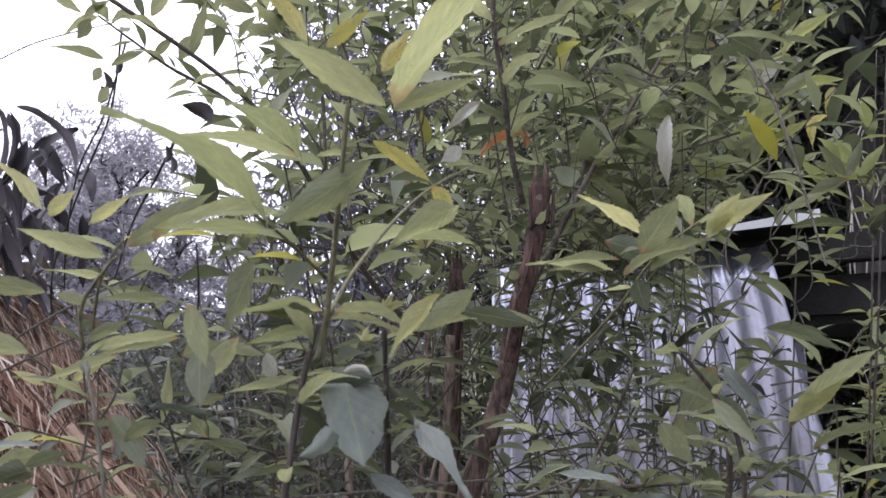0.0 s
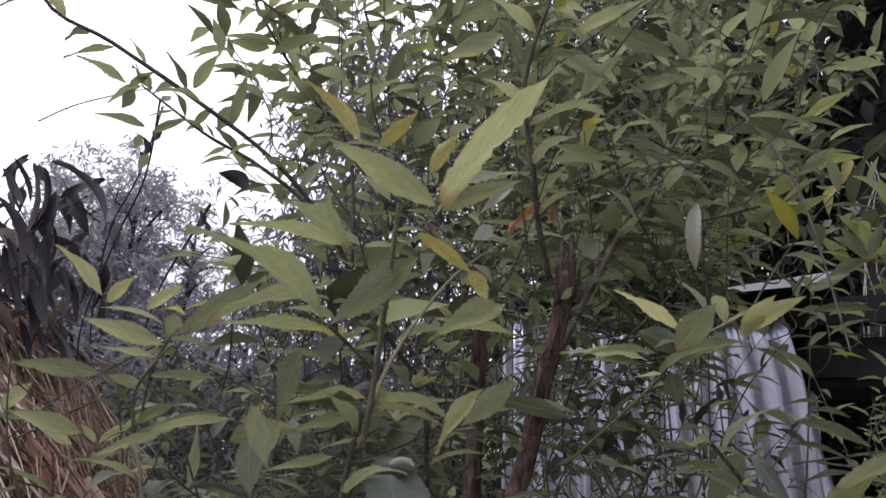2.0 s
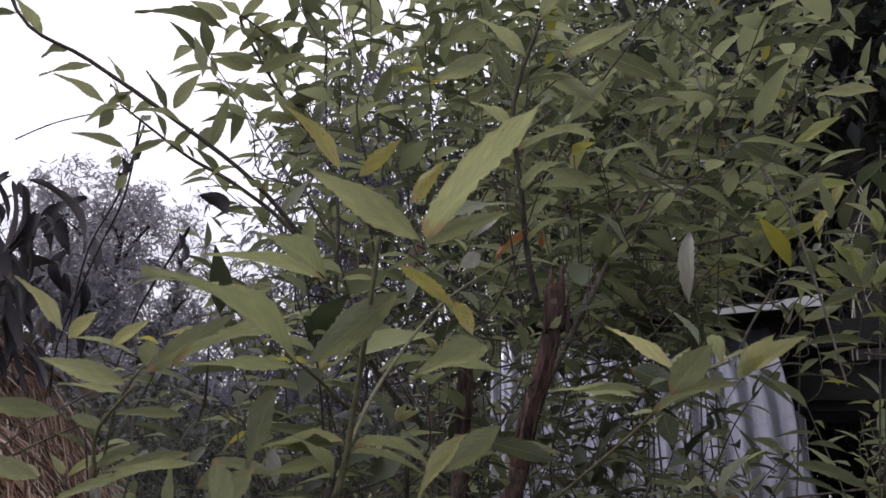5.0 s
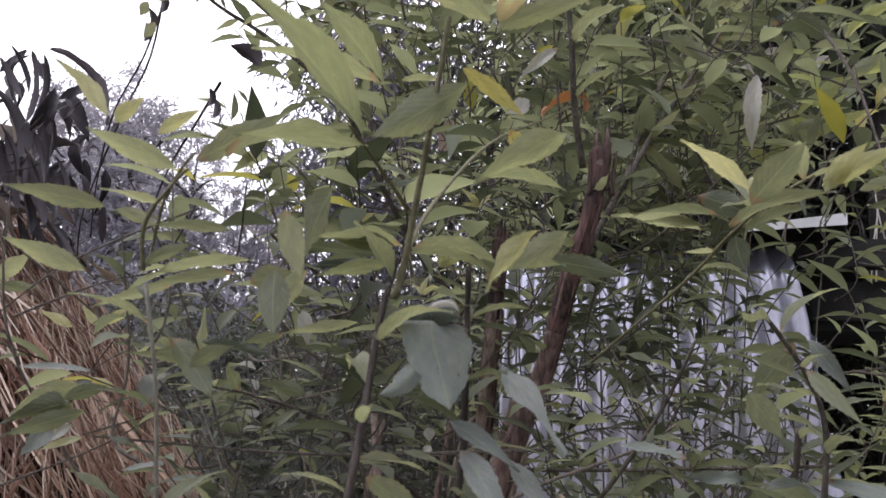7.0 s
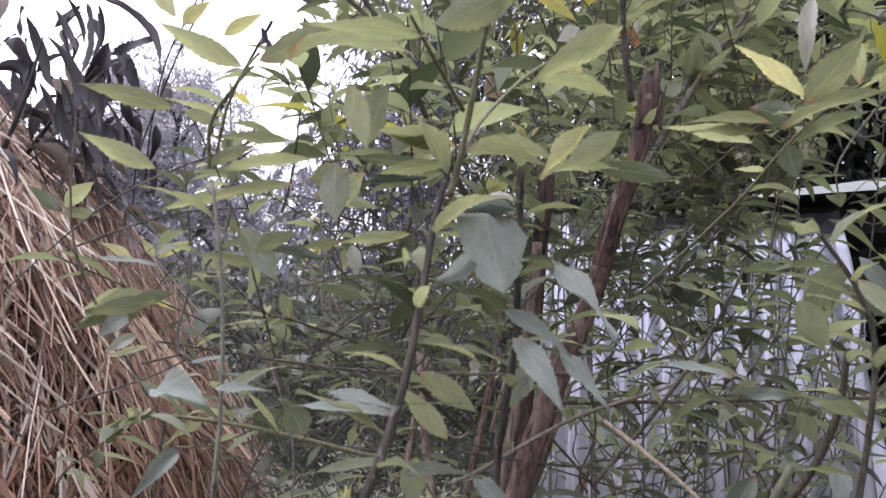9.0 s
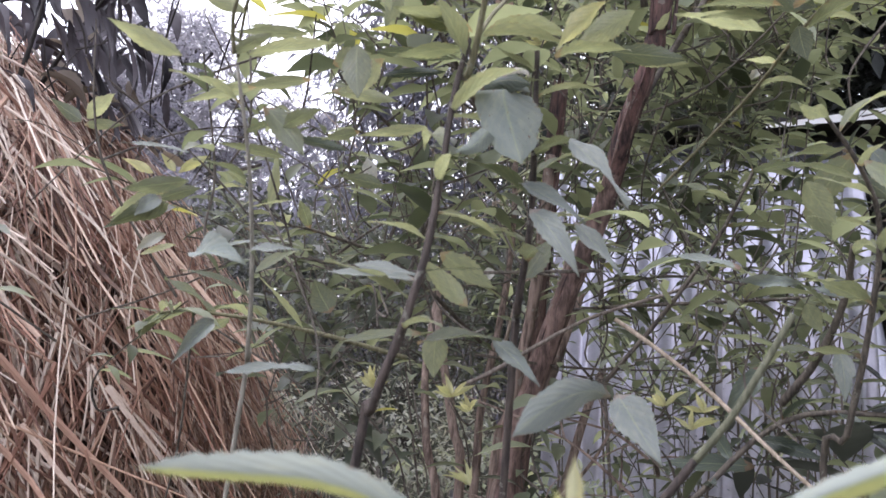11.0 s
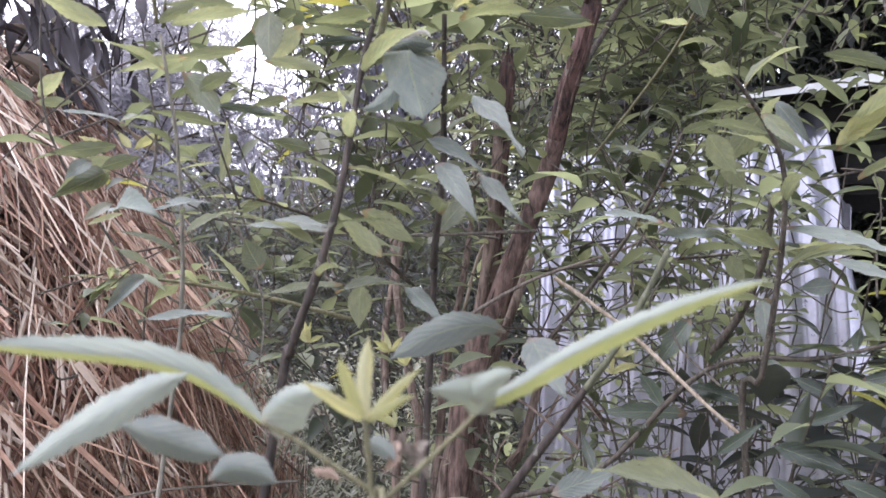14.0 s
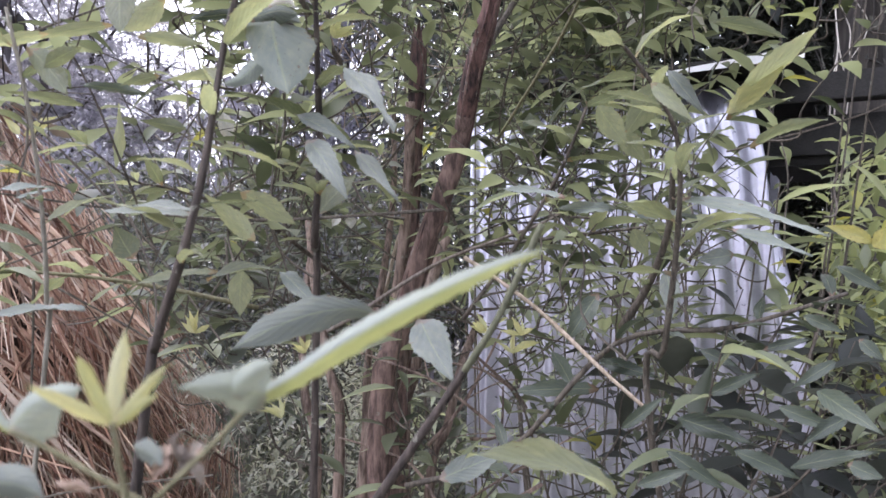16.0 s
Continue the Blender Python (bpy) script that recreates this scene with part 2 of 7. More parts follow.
TREE_PALE = bark_material("pale_sapling_bark", (0.1, 0.095, 0.1), (0.26, 0.25, 0.265), scale=14)
STRAW = straw_material()
METAL = metal_material()
FASCIA = plain_material("white_flashing", (0.68, 0.68, 0.7), (0.8, 0.8, 0.82), 9.0, 0.45, 0.1)
TIMBER = plain_material("dark_timber", (0.007, 0.006, 0.006), (0.02, 0.018, 0.017), 14.0)
SOIL = plain_material("soil", (0.05, 0.04, 0.03), (0.13, 0.11, 0.075), 3.0)
ROOT = plain_material("pale_root", (0.4, 0.37, 0.33), (0.6, 0.56, 0.5), 40.0)
# dark brown core: shade in the gaps between straws is put into its colour
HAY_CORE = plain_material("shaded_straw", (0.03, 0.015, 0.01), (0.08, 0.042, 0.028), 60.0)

# ---- mesh tools ----
def part(name, mesh_or_bm, material, parent=None, label=""):
    """Links a mesh (or a bmesh) as one object under a thing or a part."""
    mesh = mesh_or_bm
    if isinstance(mesh, bmesh.types.BMesh):
        mesh = bpy.data.meshes.new(name)
        mesh_or_bm.to_mesh(mesh)
        mesh_or_bm.free()
    if not mesh.materials:
        mesh.materials.append(material)
    ob = new(name, mesh)
    ob.parent = parent
    if parent is not None and parent.parent is None and parent.type == "EMPTY":
        ob.matrix_parent_inverse = Matrix.Translation(-parent.location)
    if label:
        ob["label"] = label
    return ob


def thing(name, place, label, category, group="", kind=""):
    ob = new(name)
    ob.location = place
    ob.empty_display_size = 0.05
    return tagged(ob, label, category, group, kind)


def frame_of(way, up):
    """Axes with y along way and z as near to up as can be."""
    y = Vector(way).normalized()
    x = y.cross(Vector(up))
    if x.length < 1e-5:
        x = y.cross(Vector((1, 0.3, 0.2)))
    x.normalize()
    return x, y, x.cross(y)


def half_width(s):
    """The outline of a lance-shaped leaf: 0 at the stalk, widest before the middle, drawn out to a point."""
    return max(0.0, math.sin(math.pi * min(1.0, s) ** 0.8)) ** 1.05 * (1 - 0.22 * s)


def leaf_mesh(name, fold=0.25, droop=0.25, wave=0.0, rows=22, teeth=0.055, seed=1, roll=0.0, bite=0.22):
    """One leaf of unit length along y and unit width, folded along its rib, with a toothed edge and a short stalk."""
    rng = random.Random(seed)
    cols = (-1.0, -0.55, 0.0, 0.55, 1.0)
    sway = rng.uniform(-0.06, 0.06)
    verts, faces, uvs = [], [], []
    for i in range(rows + 1):
        s = i / rows
        w = half_width(s) * 0.5 + 0.012 * (1 - s)
        for c in cols:
            tooth = 1 + (teeth * (1 if i % 2 else -1) + rng.uniform(-0.03, 0.03) if abs(c) == 1 else 0)
            nick = 1 - bite * max(0.0, noise.noise((s * 6 + seed, c * 2 + seed, 0.3)) - 0.25) * 2 * abs(c)
            x = c * w * tooth * nick + sway * math.sin(s * 3.1)
            lift = 0.34 * fold * abs(c * w) * (1 - roll * s) + wave * math.sin(s * 9 + c * 1.7) * abs(c) * 0.05
            z = lift + droop * (s - s * s) + 0.008 * rng.uniform(-1, 1) * abs(c)
            verts.append((x, s, z))
            uvs.append((0.5 + 0.5 * c, s))
    k = len(cols)
    for i in range(rows):
        for j in range(k - 1):
            a = i * k + j
            faces.append((a, a + 1, a + k + 1, a + k))
    mesh = bpy.data.meshes.new(name)
    mesh.from_pydata(verts, [], faces)
    layer = mesh.uv_layers.new(name="UVMap")
    for loop in mesh.loops:
        layer.data[loop.index].uv = uvs[loop.vertex_index]
    for p in mesh.polygons:
        p.use_smooth = True
    return mesh


SHAPES = {}


COUNT = [0]


def shape(kind, material):
    """One of three shared meshes of a kind of leaf in one material."""
    COUNT[0] += 1
    key = (kind, material.name, COUNT[0] % 3)
    if key not in SHAPES:
        fold, droop, wave, seed = {
            "flat": (0.15, 0.06, 0.1, 1), "soft": (0.3, 0.22, 0.2, 2), "droop": (0.35, 0.45, 0.2, 3),
            "folded": (0.95, 0.18, 0.15, 4), "blade": (0.2, 0.08, 0.2, 7), "ragged": (0.5, 0.1, 1.3, 8), "wavy": (0.2, 0.15, 0.7, 5), "curled": (1.1, 0.7, 0.6, 6),
        }[kind]
        bent = (1.0, 0.7, 1.3)[key[2]]
        SHAPES[key] = leaf_mesh("leaf", fold * bent, droop * bent, wave + 0.15 * key[2], seed=seed + 10 * key[2], bite=0.75 if kind == "ragged" else 0.25)
        SHAPES[key].materials.append(material)
    return SHAPES[key]


def leaf(branch, material, kind, base, tip, width, face):
    """A leaf from base to tip on a branch; face: the way its upper side looks."""
    way = Vector(tip) - Vector(base)
    x, y, z = frame_of(way, face)
    length = way.length
    ob = new("leaf", shape(kind, material))
    m = Matrix((x * width * 0.84, y * length, z * length)).transposed().to_4x4()
    m.translation = Vector(base)
    ob.matrix_basis = m
    ob.parent = branch
    return ob


def along_curve(points, f):
    """A smooth curve through a few points, at a fraction f of its length in steps."""
    pts = [Vector(p) for p in points]
    n = len(pts)
    i = min(n - 2, int(f * (n - 1)))
    t = f * (n - 1) - i
    p0, p1, p2, p3 = pts[max(i - 1, 0)], pts[i], pts[i + 1], pts[min(i + 2, n - 1)]
    return 0.5 * ((2 * p1) + (p2 - p0) * t + (2 * p0 - 5 * p1 + 4 * p2 - p3) * t * t + (3 * p1 - p0 - 3 * p2 + p3) * t ** 3)


def fold_leaf(branch, rib, upper, lower, over, under, seed, rows=30):
    """A long leaf folded along a curved rib: its upper half leans back and shows the top side, its lower half hangs; both have fine teeth."""
    rng = random.Random(seed)
    cols = (1.0, 0.66, 0.33, 0.0, -0.33, -0.66, -1.0)
    verts, uvs, faces, slots = [], [], [], []
    for i in range(rows + 1):
        f = i / rows
        p = along_curve(rib, f)
        d = (along_curve(rib, min(1.0, f + 0.03)) - along_curve(rib, max(0.0, f - 0.03))).normalized()
        n = Vector((0, -1, 0)).cross(d).normalized()
        if n.z < 0 or (abs(n.z) < 0.25 and n.x < 0):
            n = -n
        j = min(len(upper) - 2, int(f * (len(upper) - 1)))
        t = f * (len(upper) - 1) - j
        t = t * t * (3 - 2 * t)
        w1, w2 = upper[j] * (1 - t) + upper[j + 1] * t, lower[j] * (1 - t) + lower[j + 1] * t
        for c in cols:
            w = w1 if c > 0 else w2
            tooth = 1 + (0.07 * (1 if i % 2 else -1) + rng.uniform(-0.05, 0.05)) * min(1.0, 0.003 / max(w, 1e-4)) * (abs(c) == 1)
            ripple = 0.16 * noise.noise((f * 5 + seed, c * 1.5, seed * 0.7)) * abs(c)
            back = (0.75 if c > 0 else 0.35) * abs(c) ** 1.3 + ripple
            verts.append((p + n * w * c * tooth + Vector((0, 1, 0)) * w * back)[:])
            uvs.append((0.5 + 0.5 * c, f))
    k = len(cols)
    for i in range(rows):
        for j in range(k - 1):
            a = i * k + j
            faces.append((a, a + 1, a + k + 1, a + k))
            slots.append(0 if j < k // 2 else 1)
    mesh = bpy.data.meshes.new("leaf")
    mesh.from_pydata(verts, [], faces)
    layer = mesh.uv_layers.new(name="UVMap")
    for loop in mesh.loops:
        layer.data[loop.index].uv = uvs[loop.vertex_index]
    mesh.materials.append(over)
    if under is not over:
        mesh.materials.append(under)
    for p, slot in zip(mesh.polygons, slots):
        p.use_smooth = True
        p.material_index = slot if under is not over else 0
    ob = new("leaf", mesh)
    ob.parent = branch
    return ob


def tube_mesh(name, points, radii, sides=7, rough=0.0, seed=0, cap=True):
    """A tapered, slightly uneven stem through a few points, smoothed between them."""
    rng = random.Random(seed)
    pts = [Vector(p) for p in points]
    if not isinstance(radii, (tuple, list)):
        radii = (radii, radii * 0.6)
    fine, frac = [], []
    n = len(pts)
    steps = 5
    for i in range(n - 1):
        p0, p1, p2, p3 = pts[max(i - 1, 0)], pts[i], pts[i + 1], pts[min(i + 2, n - 1)]
        for k in range(steps + (i == n - 2)):
            t = k / steps
            fine.append(0.5 * ((2 * p1) + (p2 - p0) * t + (2 * p0 - 5 * p1 + 4 * p2 - p3) * t * t + (3 * p1 - p0 - 3 * p2 + p3) * t ** 3))
            frac.append((i + t) / (n - 1))
    verts, faces = [], []
    side = None
    for i, p in enumerate(fine):
        d = (fine[min(i + 1, len(fine) - 1)] - fine[max(i - 1, 0)]).normalized()
        ref = side if side is not None else Vector((1, 0.2, 0.1))
        b = d.cross(ref)
        if b.length < 1e-4:
            b = d.cross(Vector((0, 1, 0.3)))
        b.normalize()
        side = b.cross(d).normalized()
        f = frac[i] * (len(radii) - 1)
        j = min(int(f), len(radii) - 2)
        r = radii[j] + (radii[j + 1] - radii[j]) * (f - j)
        knot = 1 + rough * rng.uniform(-1, 1)
        for s in range(sides):
            a = 2 * math.pi * s / sides
            rr = r * knot * (1 + rough * 0.7 * rng.uniform(-1, 1))
            verts.append(p + (side * math.cos(a) + b * math.sin(a)) * rr)
    for i in range(len(fine) - 1):
        for s in range(sides):
            a, c = i * sides + s, i * sides + (s + 1) % sides
            faces.append((a, c, c + sides, a + sides))
    if cap:
        faces.append(tuple(range(sides))[::-1])
        faces.append(tuple(range(len(verts) - sides, len(verts))))
    mesh = bpy.data.meshes.new(name)
    mesh.from_pydata([v[:] for v in verts], [], faces)
    for p in mesh.polygons:
        p.use_smooth = True
    return mesh, fine


def stem(name, parent, material, points, radii, sides=7, rough=0.06, seed=0, label=""):
    mesh, line = tube_mesh(name, points, radii, sides, rough, seed)
    ob = part(name, mesh, material, parent, label)
    return ob, line


PLAIN = ((0.0, 0.1), (0.4, 1.0), (1.0, 0.05))
SMALL = ((0.0, 0.75), (1.0, 0.3))
LOW = ((0.0, 0.05), (0.3, 1.0), (0.65, 0.8), (1.0, 0.02))


def leaf_cloud(name, items, material, parent=None, fold=0.3, droop=0.2, low=LOW):
    """Many small leaves in one mesh: items are (base, way, up, length, width)."""
    k = len(low) * 3
    tmpl = np.array([(c * w * 0.5, s, fold * 0.5 * abs(c) * w * 0.5 - droop * s * s) for s, w in low for c in (-1, 0, 1)])
    quads = np.array([(i * 3 + j, i * 3 + j + 1, i * 3 + j + 4, i * 3 + j + 3) for i in range(len(low) - 1) for j in (0, 1)])
    b = np.array([i[0] for i in items], float)
    y = np.array([i[1] for i in items], float)
    y /= np.linalg.norm(y, axis=1, keepdims=True)
    u = np.array([i[2] for i in items], float)
    x = np.cross(y, u)
    x /= np.linalg.norm(x, axis=1, keepdims=True) + 1e-9
    z = np.cross(x, y)
    ln = np.array([i[3] for i in items], float)[:, None]
    wd = np.array([i[4] for i in items], float)[:, None]
    v = (b[:, None] + tmpl[None, :, 0, None] * (x * wd)[:, None] + tmpl[None, :, 1, None] * (y * ln)[:, None]
         + tmpl[None, :, 2, None] * (z * ln)[:, None]).reshape(-1, 3)
    f = (quads[None] + (np.arange(len(items)) * k)[:, None, None]).reshape(-1, 4)
    mesh = bpy.data.meshes.new(name)
    mesh.vertices.add(len(v))
    mesh.vertices.foreach_set("co", v.ravel())
    mesh.loops.add(f.size)
    mesh.loops.foreach_set("vertex_index", f.ravel())
    mesh.polygons.add(len(f))
    mesh.polygons.foreach_set("loop_start", np.arange(len(f)) * 4)
    mesh.polygons.foreach_set("loop_total", np.full(len(f), 4))
    mesh.update(calc_edges=True)
    ob = part(name, mesh, material, parent)
    ob["kind"] = "stuff"
    return ob

# ---- ground ----
def ground_height(x, y):
    far = max(0.0, math.hypot(x, y) - 6)
    return 0.05 * noise.noise((x * 0.7, y * 0.7, 0)) + 0.02 * noise.noise((x * 3, y * 3, 2)) + min(far * 0.02, 1.0)


bm = bmesh.new()
rings = [0, 0.4, 0.8, 1.3, 1.9, 2.6, 3.5, 5, 7, 10, 15, 24, 40, 80, 200, 600, 2000]
around = 48
rows = []
for r in rings:
    row = []
    for a in range(around if r else 1):
        x, y = r * math.cos(2 * math.pi * a / around), 1 + r * math.sin(2 * math.pi * a / around)
        row.append(bm.verts.new((x, y, ground_height(x, y))))
    rows.append(row)
for inner, outer in zip(rows, rows[1:]):
    for a in range(around):
        b = (a + 1) % around
        if len(inner) == 1:
            bm.faces.new((inner[0], outer[a], outer[b]))
        else:
            bm.faces.new((inner[a], outer[a], outer[b], inner[b]))
ground = part("ground", bm, SOIL)
tagged(ground, "dark bare soil with weeds under the shrubs", "ground", kind="structure")

rng = random.Random(5)
items = []
for _ in range(14000):
    r = 0.3 + 7 * rng.random() ** 1.5
    a = rng.uniform(0.0, 2 * math.pi)
    x, y = r * math.cos(a), 0.6 + r * math.sin(a)
    tilt = rng.uniform(0.2, 1.2)
    b = rng.uniform(0, 6.28)
    way = (math.cos(b) * tilt, math.sin(b) * tilt, 1.0)
    ln = rng.uniform(0.06, 0.22)
    items.append(((x, y, ground_height(x, y) - 0.01), way, (rng.uniform(-1, 1), rng.uniform(-1, 1), 0.3), ln, ln * rng.uniform(0.1, 0.3)))
weeds = leaf_cloud("weeds", items, FOLIAGE, droop=0.35, low=PLAIN)
tagged(weeds, "low green weeds and grass on the soil", "weeds", kind="stuff")


# ---- shed of corrugated sheet ----
CORNER = Vector((0.992, 2.490, 0.0))
ALONG = Vector((-0.880, 0.475, 0.0))
OUTER = Vector((-0.475, -0.880, 0.0))
SIDE = -OUTER


def corrugated(name, start, along, outer, width, low, high, lean=None, pitch=0.076, depth=0.0095, thick=0.0012, uneven=0.002):
    """A standing corrugated sheet with real thickness; lean(u, drop) gives the shift of a point that lies u from its edge and drop below its head."""
    per = 10
    n = round(width / pitch * per)
    levels = [low + (high - low) * (i / 16) for i in range(17)]
    verts, faces = [], []
    for side in (0, 1):
        for z in levels:
            for i in range(n + 1):
                u = width * i / n
                wave = depth * math.cos(2 * math.pi * u / pitch) - side * thick
                wave += uneven * noise.noise((u * 2.2, z * 1.6, 3.0)) * 2
                head = high + 0.012 * noise.noise((u * 5, 1, 7)) if z == high else z
                p = start + along * u + outer * wave
                if lean:
                    p += lean(u, high - z)
                verts.append((p.x, p.y, head))
    k, block = n + 1, (n + 1) * len(levels)
    for side in (0, 1):
        for r in range(len(levels) - 1):
            for i in range(n):
                a = side * block + r * k + i
                q = (a, a + 1, a + k + 1, a + k)
                faces.append(q if side else q[::-1])
    rim = list(range(k)) + [r * k + n for r in range(1, len(levels))]
    rim += [(len(levels) - 1) * k + i for i in range(n - 1, -1, -1)] + [r * k for r in range(len(levels) - 2, 0, -1)]
    for a, b in zip(rim, rim[1:] + rim[:1]):
        faces.append((a, b, b + block, a + block))
    mesh = bpy.data.meshes.new(name)
    mesh.from_pydata(verts, [], faces)
    for p in mesh.polygons:
        p.use_smooth = True
    return mesh


def corner_shift(drop):
    """Sideways shift of the shed's corner at some depth below the eave, fitted to the camera's view."""
    return 0.24 * min(drop, 0.22) + 0.085 * max(0.0, drop - 0.22)


def front_lean(u, drop):
    near = max(0.0, 1 - u / 0.9)
    return -ALONG * (corner_shift(drop) * near + 0.01 * drop * (1 - near))


# side sheet turned to fit the view: hidden at its head, showing wider below
def side_lean(u, drop):
    return -ALONG * (corner_shift(drop) + u * (-0.117 + 0.147 * min(drop, 0.85)))


def box_mesh(name, start, a, b, c, bevel=0.004):
    """A box from a corner and three edge vectors, with eased edges."""
    bm = bmesh.new()
    bmesh.ops.create_cube(bm, size=1.0, matrix=Matrix.Translation((0.5, 0.5, 0.5)))
    if bevel:
        lens = [Vector(v).length for v in (a, b, c)]
        for v in bm.verts:
            v.co = Vector((v.co.x * lens[0], v.co.y * lens[1], v.co.z * lens[2]))
        bmesh.ops.bevel(bm, geom=list(bm.edges), offset=min(bevel, min(lens) * 0.3), segments=2, affect="EDGES")
        for v in bm.verts:
            v.co = Vector((v.co.x / lens[0], v.co.y / lens[1], v.co.z / lens[2]))
    for v in bm.verts:
        v.co = Vector(start) + Vector(a) * v.co.x + Vector(b) * v.co.y + Vector(c) * v.co.z
    bmesh.ops.recalc_face_normals(bm, faces=list(bm.faces))
    return bm


shed = thing("shed", (0.9, 2.9, 0), "small leaning shed clad in grey corrugated metal sheet", "shed")
TOP = 2.01
part("front_sheet", corrugated("front_sheet", CORNER, ALONG, OUTER, 0.99, 0.02, TOP, front_lean), METAL, shed, "grey galvanised corrugated front sheet")

part("side_sheet", corrugated("side_sheet", CORNER + ALONG * 0.0105 - SIDE * 0.006, SIDE, -ALONG, 1.03, 0.02, TOP - 0.02, side_lean), METAL, shed)
part("far_side_sheet", corrugated("far_side_sheet", CORNER + ALONG * 0.985 + SIDE * 0.02, SIDE, ALONG, 0.98, 0.02, TOP - 0.03), METAL, shed)
part("back_sheet", corrugated("back_sheet", CORNER + SIDE * 1.05, ALONG, SIDE, 0.99, 0.02, TOP - 0.05), METAL, shed)
for u, v in ((0.03, 0.04), (0.9, 0.04), (0.03, 0.95), (0.9, 0.95)):
    foot = CORNER + ALONG * u + SIDE * v
    part("post", box_mesh("post", foot, ALONG * 0.05, SIDE * 0.05, (0, 0, TOP - 0.03)), TIMBER, shed)
# near-black beam: shade of the gap under the roof is put into its colour
part("eave_beam", box_mesh("eave_beam", CORNER - ALONG * 0.42 + SIDE * 0.06 + Vector((0, 0, 1.95)), ALONG * 1.4, SIDE * 0.06, (0, 0, 0.09)), TIMBER, shed, "timber beam under the roof, near-black for the shaded gap")
# added block that stands for an unidentified black shape
part("end_block", box_mesh("end_block", CORNER - ALONG * 0.42 + SIDE * 0.12 + Vector((0, 0, 1.76)), ALONG * 0.4, SIDE * 0.5, (0, 0, 0.16), 0.03), TIMBER, shed, "black block for an unidentified dark shape beside the wall")
# roof: a dark underside, a thin sheet on it and a white flashing that widens towards one end
EAVE = CORNER + OUTER * 0.09
roof = part("roof", box_mesh("roof", EAVE - ALONG * 0.16 + Vector((0, 0, 2.058)), ALONG * 1.1, SIDE * 1.6, (0, 0, 0.018), 0.003), TIMBER, shed, "dark roof boards")
bm = bmesh.new()
lo, hi = EAVE - ALONG * 0.17 + OUTER * 0.004, EAVE + ALONG * 0.24 + OUTER * 0.004
corners = [lo + Vector((0, 0, 2.052)), hi + Vector((0, 0, 2.04)), hi + Vector((0, 0, 2.052)), lo + Vector((0, 0, 2.089))]
front = [bm.verts.new(c) for c in corners]
rear = [bm.verts.new(c - OUTER * 0.003) for c in corners]
bm.faces.new(front), bm.faces.new(rear[::-1])
for i in range(4):
    j = (i + 1) % 4
    bm.faces.new((front[j], front[i], rear[i], rear[j]))
bmesh.ops.recalc_face_normals(bm, faces=list(bm.faces))
part("flashing", bm, FASCIA, roof, "white metal flashing along the eave")


# ---- stack of straw ----
HAY = Vector((-1.2, 1.2, 0.0))


def hay_radius(z):
    """The stack's outline: undercut to shade its foot, steep above, rounding over to its crown."""
    t = min(1.0, max(0.0, (z - 0.95) / 0.95))
    return 0.832 * (1 - t ** 1.7) ** 0.75 - 0.42 * max(0.0, 1.13 - z)


stack = thing("straw_stack", HAY, "tall rounded stack of reddish-brown dry straw", "straw stack")
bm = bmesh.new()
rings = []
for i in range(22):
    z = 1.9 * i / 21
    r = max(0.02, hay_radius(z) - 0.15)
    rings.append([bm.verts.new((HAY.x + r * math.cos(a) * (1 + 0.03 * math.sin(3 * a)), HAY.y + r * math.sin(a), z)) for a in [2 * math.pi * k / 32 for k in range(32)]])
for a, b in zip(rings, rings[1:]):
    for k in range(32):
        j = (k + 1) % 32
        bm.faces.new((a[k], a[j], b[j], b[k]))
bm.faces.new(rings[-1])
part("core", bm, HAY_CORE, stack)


def strands(name, count, seed, lengths, radii, wild, zs, material, parent, stand=0.025):
    """Bent straws that hang down over the stack's face in tangled locks."""
    rng = random.Random(seed)
    verts, faces = [], []
    for _ in range(count):
        z = rng.uniform(*zs)
        a = rng.uniform(-1.95, 0.75) if rng.random() < 0.8 else rng.uniform(0.75, 4.33)
        out = Vector((math.cos(a), math.sin(a), 0))
        across = Vector((-out.y, out.x, 0))
        lock = noise.noise((a * 4.0, z * 5.0, 1.5))
        swirl = noise.noise((a * 2.6, z * 3.2, 8.5)) + 0.6 * noise.noise((a * 9, z * 7, 4.5))
        r = hay_radius(z) + 0.14 * lock + rng.uniform(-0.075, stand)
        p = HAY + out * r + Vector((0, 0, z))
        slope = (hay_radius(z - 0.05) - hay_radius(z)) / 0.05
        down = (Vector((0, 0, -1)) + out * min(slope, 1.6) * 0.6 + across * (0.05 + 0.55 * swirl + rng.gauss(0, wild)) + out * rng.gauss(0.06, 0.14)).normalized()
        ln, rad = rng.uniform(*lengths), rng.uniform(*radii)
        broad = rng.random()
        rad *= 1.8 if broad < 0.09 else 1.35 if broad < 0.34 else 0.8
        bend = Vector((rng.gauss(0, 0.16), rng.gauss(0, 0.16), rng.uniform(-0.2, 0.04))) * ln
        flat = down.cross(out).normalized()
        thick = down.cross(flat).normalized()
        first = len(verts)
        for i in range(4):
            t = i / 3
            c = p + down * ln * t + bend * (t * t)
            rr = rad * (1 - 0.4 * t)
            for q in (flat * rr, thick * rr * 0.45, -flat * rr, -thick * rr * 0.45):
                verts.append((c + q)[:])
        for i in range(3):
            for s in range(4):
                b0 = first + i * 4
                faces.append((b0 + s, b0 + (s + 1) % 4, b0 + 4 + (s + 1) % 4, b0 + 4 + s))
    mesh = bpy.data.meshes.new(name)
    mesh.from_pydata(verts, [], faces)
    ob = part(name, mesh, material, parent)
    ob["kind"] = "stuff"
    return ob


